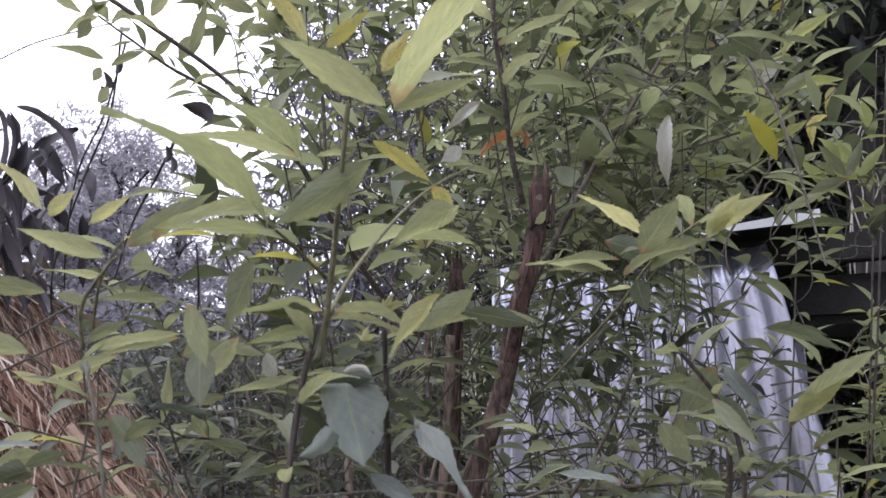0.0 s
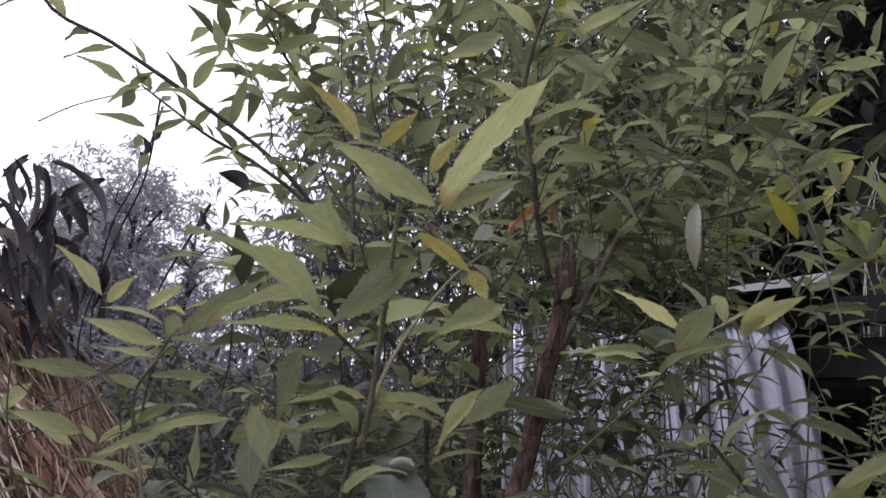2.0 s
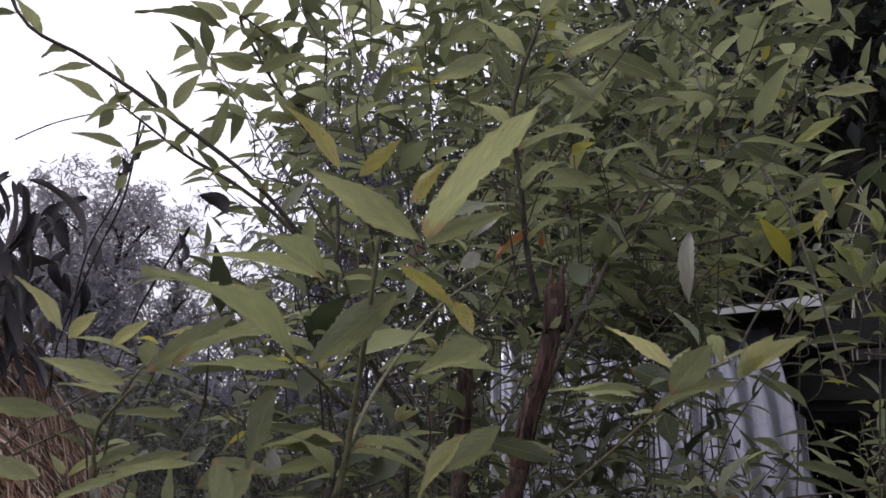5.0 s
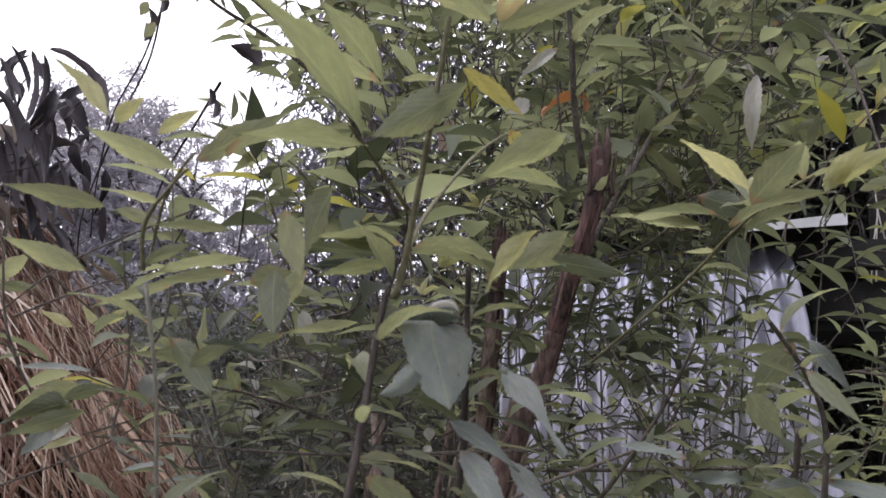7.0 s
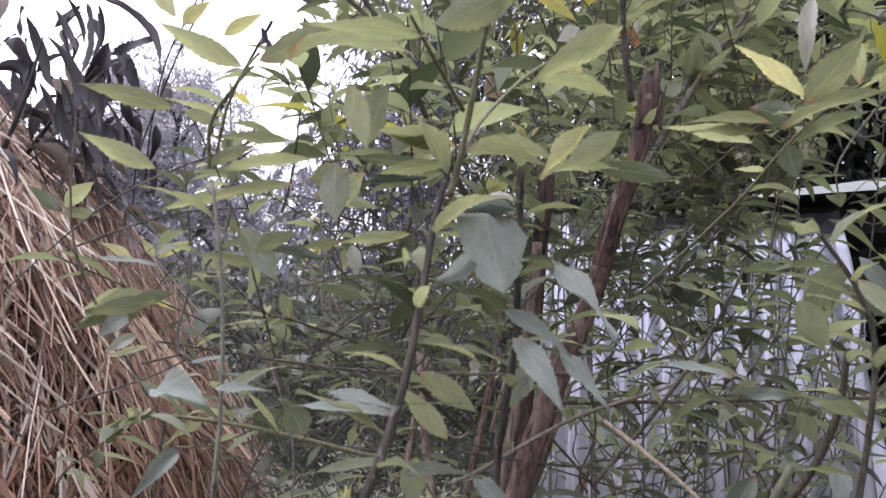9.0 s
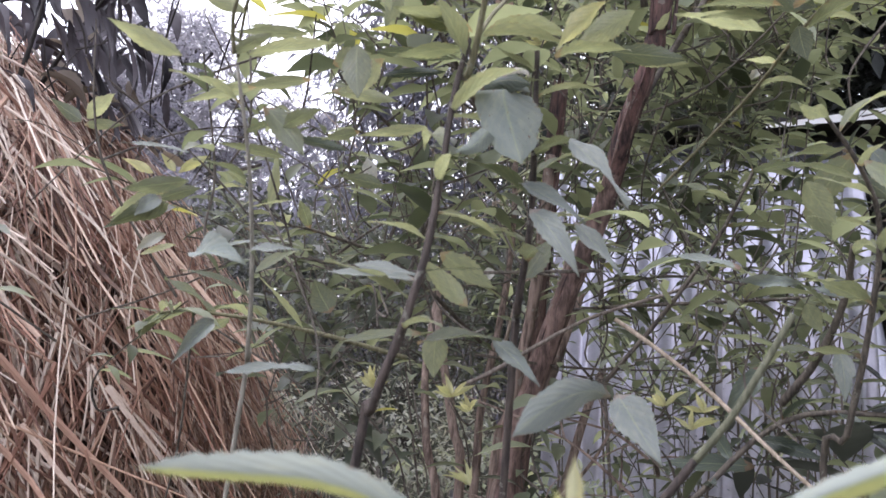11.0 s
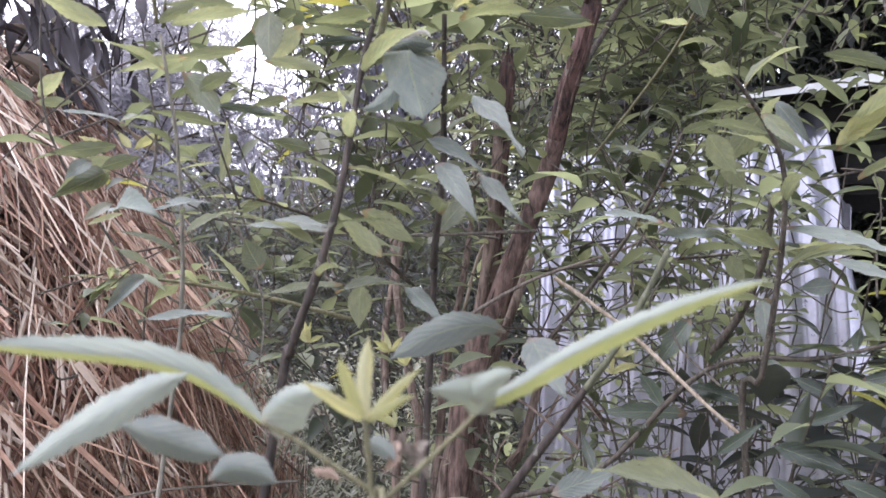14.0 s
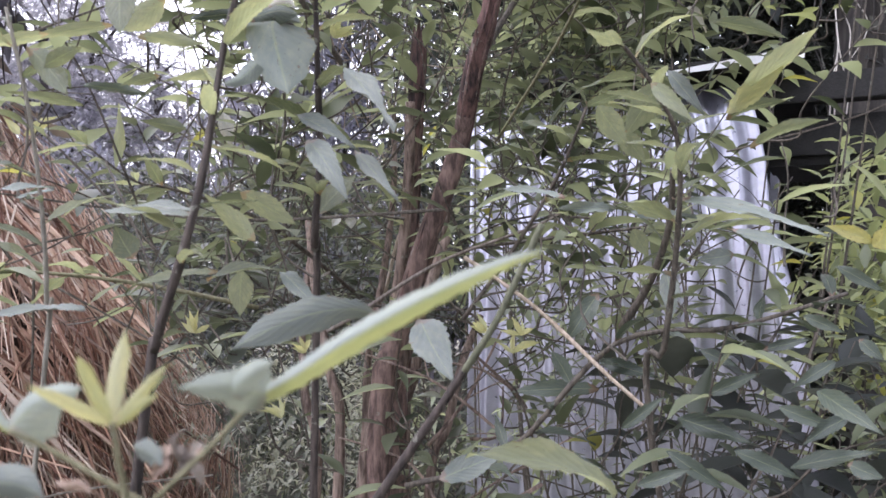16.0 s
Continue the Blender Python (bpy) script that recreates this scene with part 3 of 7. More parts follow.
strands("straw", 14000, 11, (0.08, 0.28), (0.0012, 0.0027), 0.62, (0.75, 1.9), STRAW, stack)
strands("loose_straw", 5200, 12, (0.04, 0.2), (0.0008, 0.0024), 1.0, (0.9, 1.89), STRAW, stack, 0.03)

# ---- trees and thickets behind ----
def grow_tree(name, place, height, spread, trunk, leaves, leaf_len, material, label, lowest=0.3, seed=1, limbs=9, lean=(0, 0), clump=0.5, wide=0.45, hang=0.3, bark=TREE_BARK, tufts=0, low=PLAIN):
    """A tapered trunk with limbs, and a crown of many small leaves gathered round the limbs' ends, with gaps between them."""
    rng = random.Random(seed)
    base = Vector(place)
    tree = thing(name, place, label, "tree", {"tree": "trees of the wood", "sapling": "saplings in the thicket"}[name])
    top = base + Vector((lean[0], lean[1], height * 0.86))
    mid = base.lerp(top, 0.5) + Vector((rng.uniform(-1, 1), rng.uniform(-1, 1), 0)) * trunk * 2
    line = [base - Vector((0, 0, 0.1)), base.lerp(mid, 0.5), mid, mid.lerp(top, 0.6), top]
    stem("trunk", tree, bark, line, (trunk, trunk * 0.8, trunk * 0.55, trunk * 0.3, trunk * 0.1), 9, 0.1, seed)
    tips = [top]
    for i in range(limbs):
        f = lowest + (0.95 - lowest) * (i + rng.random()) / limbs
        start = line[2].lerp(top, (f - 0.5) * 2) if f > 0.5 else base.lerp(mid, f * 2)
        a = i * 2.4 + rng.uniform(-0.5, 0.5)
        reach = spread * rng.uniform(0.6, 1.0) * (1.15 - 0.6 * f)
        end = start + Vector((math.cos(a) * reach, math.sin(a) * reach, reach * rng.uniform(0.25, 0.8)))
        bend = start.lerp(end, 0.5) + Vector((0, 0, reach * 0.12))
        stem("limb", tree, TREE_BARK, [start, bend, end], (trunk * 0.32, trunk * 0.2, trunk * 0.07), 6, 0.1, seed + i)
        tips += [end, bend.lerp(end, 0.5), start.lerp(end, 0.65)]
    items = []
    if tufts:
        # small tufts at the ends of side twigs, with gaps of sky between them
        spots = []
        for tip in tips:
            for _ in range(tufts):
                away = Vector((rng.gauss(0, 1), rng.gauss(0, 1), rng.gauss(0.1, 0.8))) * spread * clump * 0.5
                spots.append(tip + away)
                if rng.random() < 0.5:
                    stem("twig", tree, bark, [tip, tip + away * 0.5 + Vector((0, 0, 0.03)), tip + away], (trunk * 0.06, trunk * 0.04, trunk * 0.02), 4, 0.05, seed)
        for c in spots:
            size = spread * rng.uniform(0.05, 0.13)
            for _ in range(leaves // len(spots)):
                p = c + Vector((rng.gauss(0, 1), rng.gauss(0, 1), rng.gauss(0, 0.8))).normalized() * size * 1.7 * rng.random() ** 0.6
                way = Vector((rng.gauss(0, 1), rng.gauss(0, 1), rng.gauss(-hang, 0.6)))
                ln = leaf_len * rng.uniform(0.6, 1.3)
                items.append((p[:], way[:], (rng.gauss(0, 0.6), rng.gauss(0, 0.6), 1), ln, ln * wide))
        leaf_cloud("crown", items, material, tree, low=low)
        return tree
    while len(items) < leaves:
        c = rng.choice(tips) + Vector((rng.gauss(0, 1), rng.gauss(0, 1), rng.gauss(0, 0.8))) * spread * clump * 0.5
        tw = Vector((rng.gauss(0, 1), rng.gauss(0, 1), rng.gauss(0, 0.5))).normalized()
        for k in range(rng.randint(6, 12)):
            p = c + tw * leaf_len * 0.55 * k + Vector((rng.gauss(0, 1), rng.gauss(0, 1), rng.gauss(0, 1))) * leaf_len * 0.3
            way = tw * 0.6 + Vector((rng.gauss(0, 1), rng.gauss(0, 1), rng.gauss(-hang, 0.6)))
            ln = leaf_len * rng.uniform(0.6, 1.2)
            items.append((p[:], way[:], (rng.gauss(0, 0.5), rng.gauss(0, 0.5), 1), ln, ln * wide))
    leaf_cloud("crown", items, material, tree, low=low)
    return tree


def thicket(name, boxes, count, leaf_len, material, label, seed, wide=0.36, category="shrub", feet=True, low=LOW):
    """A dense shrub: upright stems out of the ground and sprays of leaves through the given boxes (x0, x1, y0, y1, z0, z1)."""
    rng = random.Random(seed)
    x0, x1, y0, y1, z0, z1 = boxes
    bush = thing(name, ((x0 + x1) / 2, (y0 + y1) / 2, 0), label, category)
    items = []
    sprays = max(1, count // 11)
    for s in range(sprays):
        c = Vector((rng.uniform(x0, x1), rng.uniform(y0, y1), rng.uniform(z0, z1)))
        up = Vector((rng.gauss(0, 0.7), rng.gauss(0, 0.7), rng.gauss(0.5, 0.5))).normalized()
        turn = rng.uniform(0, 6.28)
        for k in range(11):
            turn += 2.2 + rng.uniform(-0.4, 0.4)
            x, y, z = frame_of(up, (0.3, 0.9, 0.1))
            way = (x * math.cos(turn) + z * math.sin(turn)) + up * (0.25 + 0.06 * k) + Vector((0, 0, -0.25))
            ln = leaf_len * rng.uniform(0.55, 1.15)
            items.append(((c + up * leaf_len * 0.33 * k)[:], way[:], (rng.gauss(0, 0.25), rng.gauss(0, 0.25), 1), ln, ln * wide * rng.uniform(0.8, 1.2)))
    if feet:
        for s in range(max(3, min(14, sprays // 12))):
            x, y = rng.uniform(x0, x1), rng.uniform(y0, y1)
            h = rng.uniform(z0 + 0.1 * (z1 - z0), z0 + 0.6 * (z1 - z0))
            dx, dy = rng.uniform(-0.25, 0.25), rng.uniform(-0.2, 0.2)
            stem("stem", bush, TWIG, [(x, y, -0.02), (x + dx, y + dy, h * 0.5), (x + dx * 1.5, y + dy * 2, h)], (0.02 * leaf_len + 0.003, 0.02 * leaf_len + 0.0012, 0.0012), 6, 0.08, seed + s)
    leaf_cloud("foliage", items, material, bush, low=low)
    return bush


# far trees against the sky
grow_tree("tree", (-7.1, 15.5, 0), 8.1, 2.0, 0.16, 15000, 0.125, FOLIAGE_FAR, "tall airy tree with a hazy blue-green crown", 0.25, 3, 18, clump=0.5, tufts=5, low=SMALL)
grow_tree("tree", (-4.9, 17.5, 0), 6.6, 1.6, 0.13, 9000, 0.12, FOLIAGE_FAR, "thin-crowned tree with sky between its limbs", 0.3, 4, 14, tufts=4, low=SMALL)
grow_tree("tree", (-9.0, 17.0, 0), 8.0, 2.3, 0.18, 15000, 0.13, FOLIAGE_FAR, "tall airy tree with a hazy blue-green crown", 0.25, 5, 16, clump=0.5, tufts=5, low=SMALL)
grow_tree("tree", (-7.0, 14.0, 0), 6.0, 1.4, 0.14, 11000, 0.12, FOLIAGE_FAR, "dense tree at the wood's edge, distance haze in its leaf colour", 0.1, 6, 16, clump=0.5, tufts=5, low=SMALL)
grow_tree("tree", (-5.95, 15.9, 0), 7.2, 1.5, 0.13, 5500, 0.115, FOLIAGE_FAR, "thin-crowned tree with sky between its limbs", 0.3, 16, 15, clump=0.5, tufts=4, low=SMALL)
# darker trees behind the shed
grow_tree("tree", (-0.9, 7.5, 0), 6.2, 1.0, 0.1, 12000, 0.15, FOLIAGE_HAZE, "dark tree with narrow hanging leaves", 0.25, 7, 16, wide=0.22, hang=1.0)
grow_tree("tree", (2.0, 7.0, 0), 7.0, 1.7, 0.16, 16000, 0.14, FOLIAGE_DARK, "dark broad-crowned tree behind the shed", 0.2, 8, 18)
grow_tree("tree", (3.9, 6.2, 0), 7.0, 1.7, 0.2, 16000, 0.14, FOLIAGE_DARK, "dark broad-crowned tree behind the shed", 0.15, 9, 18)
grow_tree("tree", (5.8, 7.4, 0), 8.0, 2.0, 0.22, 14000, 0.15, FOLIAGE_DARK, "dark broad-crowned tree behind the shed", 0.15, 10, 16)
# heavy trunk near the shed with hanging roots
big = grow_tree("tree", (1.9, 3.35, 0), 5.6, 1.2, 0.2, 7000, 0.11, FOLIAGE_DARK, "stout dark tree with roots hanging from its limbs", 0.55, 12, 10)
rng = random.Random(21)
for i in range(12):
    x, y, z = rng.uniform(1.35, 1.75), rng.uniform(2.7, 3.0), rng.uniform(2.2, 2.7)
    ln = rng.uniform(0.4, 1.0)
    pts = [Vector((x + rng.gauss(0, 0.018), y + rng.gauss(0, 0.01), z - ln * k / 6)) for k in range(7)]
    stem("hanging_root", big, ROOT if i % 3 else TREE_BARK, pts, (0.0028, 0.0024, 0.0016), 5, 0.1, i)

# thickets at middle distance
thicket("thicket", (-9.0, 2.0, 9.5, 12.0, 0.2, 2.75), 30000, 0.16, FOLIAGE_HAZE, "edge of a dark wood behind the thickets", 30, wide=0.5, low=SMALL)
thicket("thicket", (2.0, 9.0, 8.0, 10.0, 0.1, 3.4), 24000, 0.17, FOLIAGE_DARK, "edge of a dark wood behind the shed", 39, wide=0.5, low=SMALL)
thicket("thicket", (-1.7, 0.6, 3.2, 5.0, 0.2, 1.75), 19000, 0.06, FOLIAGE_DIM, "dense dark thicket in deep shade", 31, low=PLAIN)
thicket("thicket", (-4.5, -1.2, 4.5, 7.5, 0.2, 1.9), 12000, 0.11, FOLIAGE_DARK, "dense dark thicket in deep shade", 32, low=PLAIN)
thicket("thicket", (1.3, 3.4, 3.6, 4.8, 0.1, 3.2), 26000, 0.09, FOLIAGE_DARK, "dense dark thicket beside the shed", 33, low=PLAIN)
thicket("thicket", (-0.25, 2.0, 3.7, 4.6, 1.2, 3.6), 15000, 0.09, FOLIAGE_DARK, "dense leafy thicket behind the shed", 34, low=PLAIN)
thicket("thicket", (0.1, 1.7, 4.8, 6.2, 1.75, 3.4), 6500, 0.12, FOLIAGE_MID, "tall leafy thicket with muted green leaves behind the shed", 29, wide=0.4, low=PLAIN)
thicket("shrub", (-0.1, 0.55, 1.5, 2.3, 0.6, 2.0), 1000, 0.055, FOLIAGE, "leafy green shrub in front of the thicket", 35)
thicket("shrub", (0.2, 0.8, 1.35, 1.95, 2.02, 2.5), 560, 0.06, FOLIAGE, "leafy green shrub in front of the shed's eave", 36)
thicket("shrub", (0.0, 0.72, 1.5, 2.2, 2.02, 2.9), 2000, 0.075, FOLIAGE, "tall leafy green shrub behind the cut trunks", 40, wide=0.4)
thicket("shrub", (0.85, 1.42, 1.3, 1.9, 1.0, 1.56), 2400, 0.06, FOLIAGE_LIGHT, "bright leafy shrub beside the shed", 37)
thicket("shrub", (-0.48, -0.02, 1.2, 1.8, 0.45, 1.2), 6500, 0.02, FOLIAGE_PALE, "pale grey-green weedy shrub beside the straw", 38, low=PLAIN)

# slim trunks in the thicket
for i, (x, y, r, h) in enumerate([(-1.35, 4.3, 0.035, 4.6), (-1.75, 5.4, 0.05, 5.0), (-0.75, 5.0, 0.03, 4.2), (-2.5, 6.4, 0.06, 5.5), (-0.3, 5.6, 0.045, 5.0), (-3.3, 7.6, 0.07, 6.0)]):
    grow_tree("sapling", (x, y, 0), h * 0.5, 0.4, r, 160, 0.09, FOLIAGE_DARK, "slim pale-grey sapling in the thicket", 0.6, 60 + i, 5, bark=TREE_PALE)

# trees and thicket added out of view to cut light and darken the metal's reflections
grow_tree("tree", (3.2, -2.6, 0), 6.0, 1.6, 0.15, 7000, 0.15, FOLIAGE_DARK, "leafy tree added out of view to darken the wall's reflections", 0.15, 71, 14, low=SMALL)
grow_tree("tree", (4.4, 0.4, 0), 6.5, 1.6, 0.17, 7000, 0.15, FOLIAGE_DARK, "leafy tree added out of view to darken the wall's reflections", 0.15, 72, 14, low=SMALL)
grow_tree("tree", (1.2, -4.8, 0), 6.0, 1.7, 0.15, 7000, 0.15, FOLIAGE_DARK, "leafy tree added out of view to darken the wall's reflections", 0.15, 73, 14, low=SMALL)
thicket("thicket", (2.2, 4.2, -3.0, 2.6, 0.1, 3.6), 15000, 0.12, FOLIAGE_DARK, "dense dark thicket added out of view to darken the shed's side", 74, low=PLAIN)


# ---- the shrub in the foreground ----
shrub = thing("shrub", (0.02, 0.75, 0), "many-stemmed shrub with cut brown trunks and lance-shaped green leaves", "shrub")
trunk, trunk_line = stem("trunk", shrub, BARK_PINK, [(0.030, 0.780, -0.020), (0.000, 0.760, 0.600), (-0.028, 0.720, 1.193), (-0.013, 0.720, 1.305), (0.011, 0.710, 1.393), (0.037, 0.700, 1.472), (0.048, 0.675, 1.535), (0.058, 0.660, 1.573), (0.065, 0.652, 1.612), (0.068, 0.650, 1.648)], (0.0122, 0.0112, 0.0100, 0.0086, 0.0078, 0.0090), 12, 0.09, 2, "reddish-brown cut trunk with peeling bark")
trunk_b, trunk_b_line = stem("trunk", shrub, BARK, [(-0.030, 0.840, -0.020), (-0.040, 0.820, 0.600), (-0.041, 0.800, 1.179), (-0.030, 0.800, 1.275), (-0.017, 0.790, 1.367), (-0.011, 0.780, 1.446), (-0.010, 0.760, 1.527)], (0.0080, 0.0073, 0.0061, 0.0055, 0.0049), 10, 0.09, 3, "brown trunk with flaking bark")
trunk_c, trunk_c_line = stem("trunk", shrub, BARK_PINK, [(-0.060, 0.840, -0.020), (-0.035, 0.830, 0.700), (-0.010, 0.810, 1.375), (-0.008, 0.805, 1.468), (-0.006, 0.800, 1.536), (-0.004, 0.800, 1.600)], (0.0112, 0.0100, 0.0090, 0.0084, 0.0080), 10, 0.1, 4, "dark cut stump stem")
for ob in (trunk, trunk_c):
    # the stripped upper end of each stem is darker than its bark
    ob.data.materials.append(BARK_RED)
    for p in ob.data.polygons:
        if p.center.z > 1.5:
            p.material_index = 1
trunk_d, trunk_d_line = stem("trunk", shrub, BARK, [(0.060, 0.900, -0.020), (0.020, 0.900, 0.700), (-0.014, 0.900, 1.153), (-0.005, 0.900, 1.255), (0.005, 0.920, 1.344), (0.030, 0.950, 1.441)], (0.0090, 0.0075, 0.0067, 0.0060), 10, 0.09, 5)
trunk_e, trunk_e_line = stem("trunk", shrub, BARK, [(-0.100, 0.950, -0.020), (-0.090, 0.950, 0.700), (-0.064, 0.950, 1.137), (-0.062, 0.950, 1.257), (-0.047, 0.970, 1.368), (-0.040, 1.000, 1.470), (-0.044, 1.020, 1.569)], (0.0063, 0.0056, 0.0042, 0.0035), 8, 0.08, 6)
branch_up, branch_up_line = stem("branch", trunk, TWIG, [(0.052, 0.640, 1.628), (0.041, 0.620, 1.667), (0.033, 0.600, 1.719), (0.024, 0.580, 1.784), (0.045, 0.570, 1.860)], (0.0032, 0.0026, 0.0022, 0.0016), 7, 0.06, 7)
branch_right, branch_right_line = stem("branch", trunk, TWIG, [(0.059, 0.680, 1.557), (0.098, 0.720, 1.634), (0.143, 0.780, 1.717), (0.188, 0.840, 1.792), (0.238, 0.900, 1.876), (0.309, 0.980, 1.994), (0.420, 1.050, 2.120)], (0.0031, 0.0029, 0.0025, 0.0020), 7, 0.06, 8)
branch_right_b, branch_right_b_line = stem("branch", trunk, TWIG, [(0.101, 0.720, 1.637), (0.132, 0.800, 1.718), (0.163, 0.860, 1.793), (0.230, 0.950, 1.908)], (0.0030, 0.0026, 0.0020), 7, 0.06, 9)
branch_sky, branch_sky_line = stem("branch", trunk_b, TWIG, [(-0.039, 0.800, 1.531), (-0.079, 0.780, 1.567), (-0.121, 0.720, 1.626), (-0.156, 0.680, 1.685), (-0.206, 0.650, 1.737), (-0.274, 0.620, 1.781), (-0.348, 0.600, 1.825), (-0.409, 0.580, 1.860), (-0.450, 0.560, 1.980)], (0.0032, 0.0027, 0.0022, 0.0018, 0.0014), 7, 0.06, 10)
branch_sky_b, branch_sky_b_line = stem("branch", branch_sky, TWIG, [(-0.161, 0.690, 1.690), (-0.193, 0.690, 1.720), (-0.237, 0.680, 1.748), (-0.273, 0.670, 1.765), (-0.304, 0.660, 1.785), (-0.338, 0.650, 1.808)], (0.0024, 0.0020, 0.0015, 0.0009), 7, 0.06, 11)
branch_sky_c, branch_sky_c_line = stem("branch", branch_sky, TWIG, [(-0.136, 0.740, 1.647), (-0.158, 0.800, 1.807), (-0.202, 0.800, 1.867), (-0.241, 0.780, 1.919), (-0.275, 0.760, 1.977), (-0.240, 0.750, 1.950)], (0.0022, 0.0018, 0.0012), 7, 0.06, 12)
twig_left, twig_left_line = stem("branch", trunk_b, TWIG, [(-0.064, 0.800, 1.341), (-0.137, 0.720, 1.404), (-0.204, 0.680, 1.427), (-0.234, 0.660, 1.432), (-0.265, 0.640, 1.457)], (0.0022, 0.0018, 0.0012, 0.0008), 7, 0.06, 13)
twig_left_b, twig_left_b_line = stem("branch", trunk_b, STEM_GREEN, [(-0.113, 0.600, 1.331), (-0.165, 0.560, 1.344), (-0.209, 0.540, 1.351), (-0.246, 0.520, 1.354), (-0.261, 0.500, 1.352)], (0.0020, 0.0016, 0.0012, 0.0008), 7, 0.06, 14)
near = thing("shrub", (-0.13, 0.36, 0), "slender green-stemmed shoot with whorls of large pale green leaves", "shrub")
near_stem, near_stem_line = stem("stem", near, BARK_DARK, [(-0.160, 0.370, -0.020), (-0.150, 0.360, 0.700), (-0.103, 0.350, 1.264), (-0.093, 0.340, 1.325), (-0.083, 0.335, 1.358), (-0.076, 0.335, 1.389), (-0.073, 0.340, 1.421), (-0.071, 0.350, 1.461), (-0.067, 0.360, 1.491)], (0.0027, 0.0024, 0.0021, 0.0019, 0.0015, 0.0013), 7, 0.06, 16, "brown-green upright stem")
near_top, near_top_line = stem("stem", near, STEM_GREEN, [(-0.067, 0.362, 1.474), (-0.064, 0.364, 1.491), (-0.059, 0.350, 1.525), (-0.055, 0.335, 1.551), (-0.051, 0.322, 1.585)], (0.0018, 0.0015, 0.0013, 0.0011), 7, 0.06, 17)
near_arm, near_arm_line = stem("stem", near, STEM_GREEN, [(-0.064, 0.364, 1.493), (-0.055, 0.420, 1.534), (-0.027, 0.500, 1.595), (0.015, 0.600, 1.652), (0.058, 0.680, 1.704)], (0.0013, 0.0011, 0.0008, 0.0007), 7, 0.06, 18)
near_side, near_side_line = stem("stem", near, STEM_GREEN, [(-0.064, 0.360, 1.513), (-0.076, 0.330, 1.524), (-0.083, 0.300, 1.528)], (0.0010, 0.0008, 0.0006), 7, 0.06, 19)
near_twin, near_twin_line = stem("stem", near, BARK_DARK, [(-0.030, 0.450, -0.020), (-0.035, 0.430, 0.700), (-0.036, 0.400, 1.309), (-0.036, 0.385, 1.370), (-0.033, 0.375, 1.408), (-0.034, 0.370, 1.445), (-0.036, 0.365, 1.489)], (0.0026, 0.0022, 0.0019, 0.0016, 0.0012), 7, 0.06, 20)
low_a, low_a_line = stem("branch", trunk_d, BARK, [(-0.100, 0.820, 0.700), (-0.074, 0.800, 1.165), (-0.086, 0.800, 1.259), (-0.106, 0.820, 1.337), (-0.121, 0.850, 1.416)], (0.0060, 0.0050, 0.0040), 7, 0.06, 21)
low_b, low_b_line = stem("branch", trunk_d, BARK, [(-0.050, 0.800, 0.800), (-0.045, 0.740, 1.159), (-0.021, 0.740, 1.247), (0.005, 0.750, 1.321), (0.028, 0.770, 1.397)], (0.0070, 0.0060, 0.0050), 7, 0.06, 22)
low_c, low_c_line = stem("branch", trunk_d, BARK, [(-0.140, 0.840, 0.800), (-0.096, 0.800, 1.142), (-0.110, 0.800, 1.237), (-0.119, 0.820, 1.315), (-0.112, 0.850, 1.411)], (0.0050, 0.0044, 0.0036), 7, 0.06, 23)
low_d, low_d_line = stem("branch", trunk_d, BARK, [(0.020, 0.860, 0.800), (0.016, 0.850, 1.131), (0.033, 0.850, 1.197), (0.049, 0.860, 1.268), (0.069, 0.900, 1.315)], (0.0060, 0.0050, 0.0040), 7, 0.06, 24)
arch_a, arch_a_line = stem("branch", trunk_b, STICK, [(-0.040, 0.900, 1.338), (-0.024, 0.900, 1.410), (-0.004, 0.920, 1.419), (0.016, 0.930, 1.400)], (0.0022, 0.0020, 0.0018), 7, 0.06, 25)
leaf(near_top, LEAF_BRIGHT, "soft", (-0.034, 0.322, 1.584), (-0.082, 0.300, 1.607), 0.018, (-0.10, 0.82, 0.57))
leaf(near_top, LEAF_BRIGHT, "flat", (-0.031, 0.322, 1.585), (0.015, 0.250, 1.618), 0.027, (-0.37, 0.18, 0.91))
leaf(near_top, LEAF_YELLOW, "soft", (-0.073, 0.335, 1.621), (-0.104, 0.340, 1.656), 0.014, (0.65, 0.58, 0.49))
leaf(near_top, LEAF_YELLOW, "soft", (-0.063, 0.330, 1.616), (-0.045, 0.335, 1.638), 0.010, (-0.51, 0.83, 0.23))
leaf(near_top, LEAF_YELLOW, "soft", (-0.037, 0.330, 1.604), (-0.024, 0.335, 1.628), 0.010, (-0.46, 0.89, 0.06))
leaf(near_top, LEAF_BRIGHT, "soft", (-0.031, 0.325, 1.583), (0.007, 0.330, 1.601), 0.012, (-0.34, 0.80, 0.49))
leaf(near_top, LEAF_BRIGHT, "soft", (-0.034, 0.325, 1.593), (0.011, 0.360, 1.616), 0.018, (0.08, -0.62, 0.78))
leaf(near_side, LEAF_BRIGHT, "soft", (-0.078, 0.301, 1.525), (-0.108, 0.215, 1.538), 0.017, (-0.03, 0.16, 0.99))
leaf(near_side, LEAF_BRIGHT, "soft", (-0.042, 0.340, 1.564), (-0.074, 0.297, 1.523), 0.020, (-0.73, 0.67, -0.13))
leaf(near_side, LEAF_BRIGHT, "soft", (-0.073, 0.370, 1.577), (-0.055, 0.360, 1.575), 0.006, (0.28, 0.33, 0.90))
leaf(near_side, LEAF_BRIGHT, "soft", (-0.083, 0.378, 1.579), (-0.099, 0.300, 1.576), 0.017, (-0.30, 0.02, 0.95))
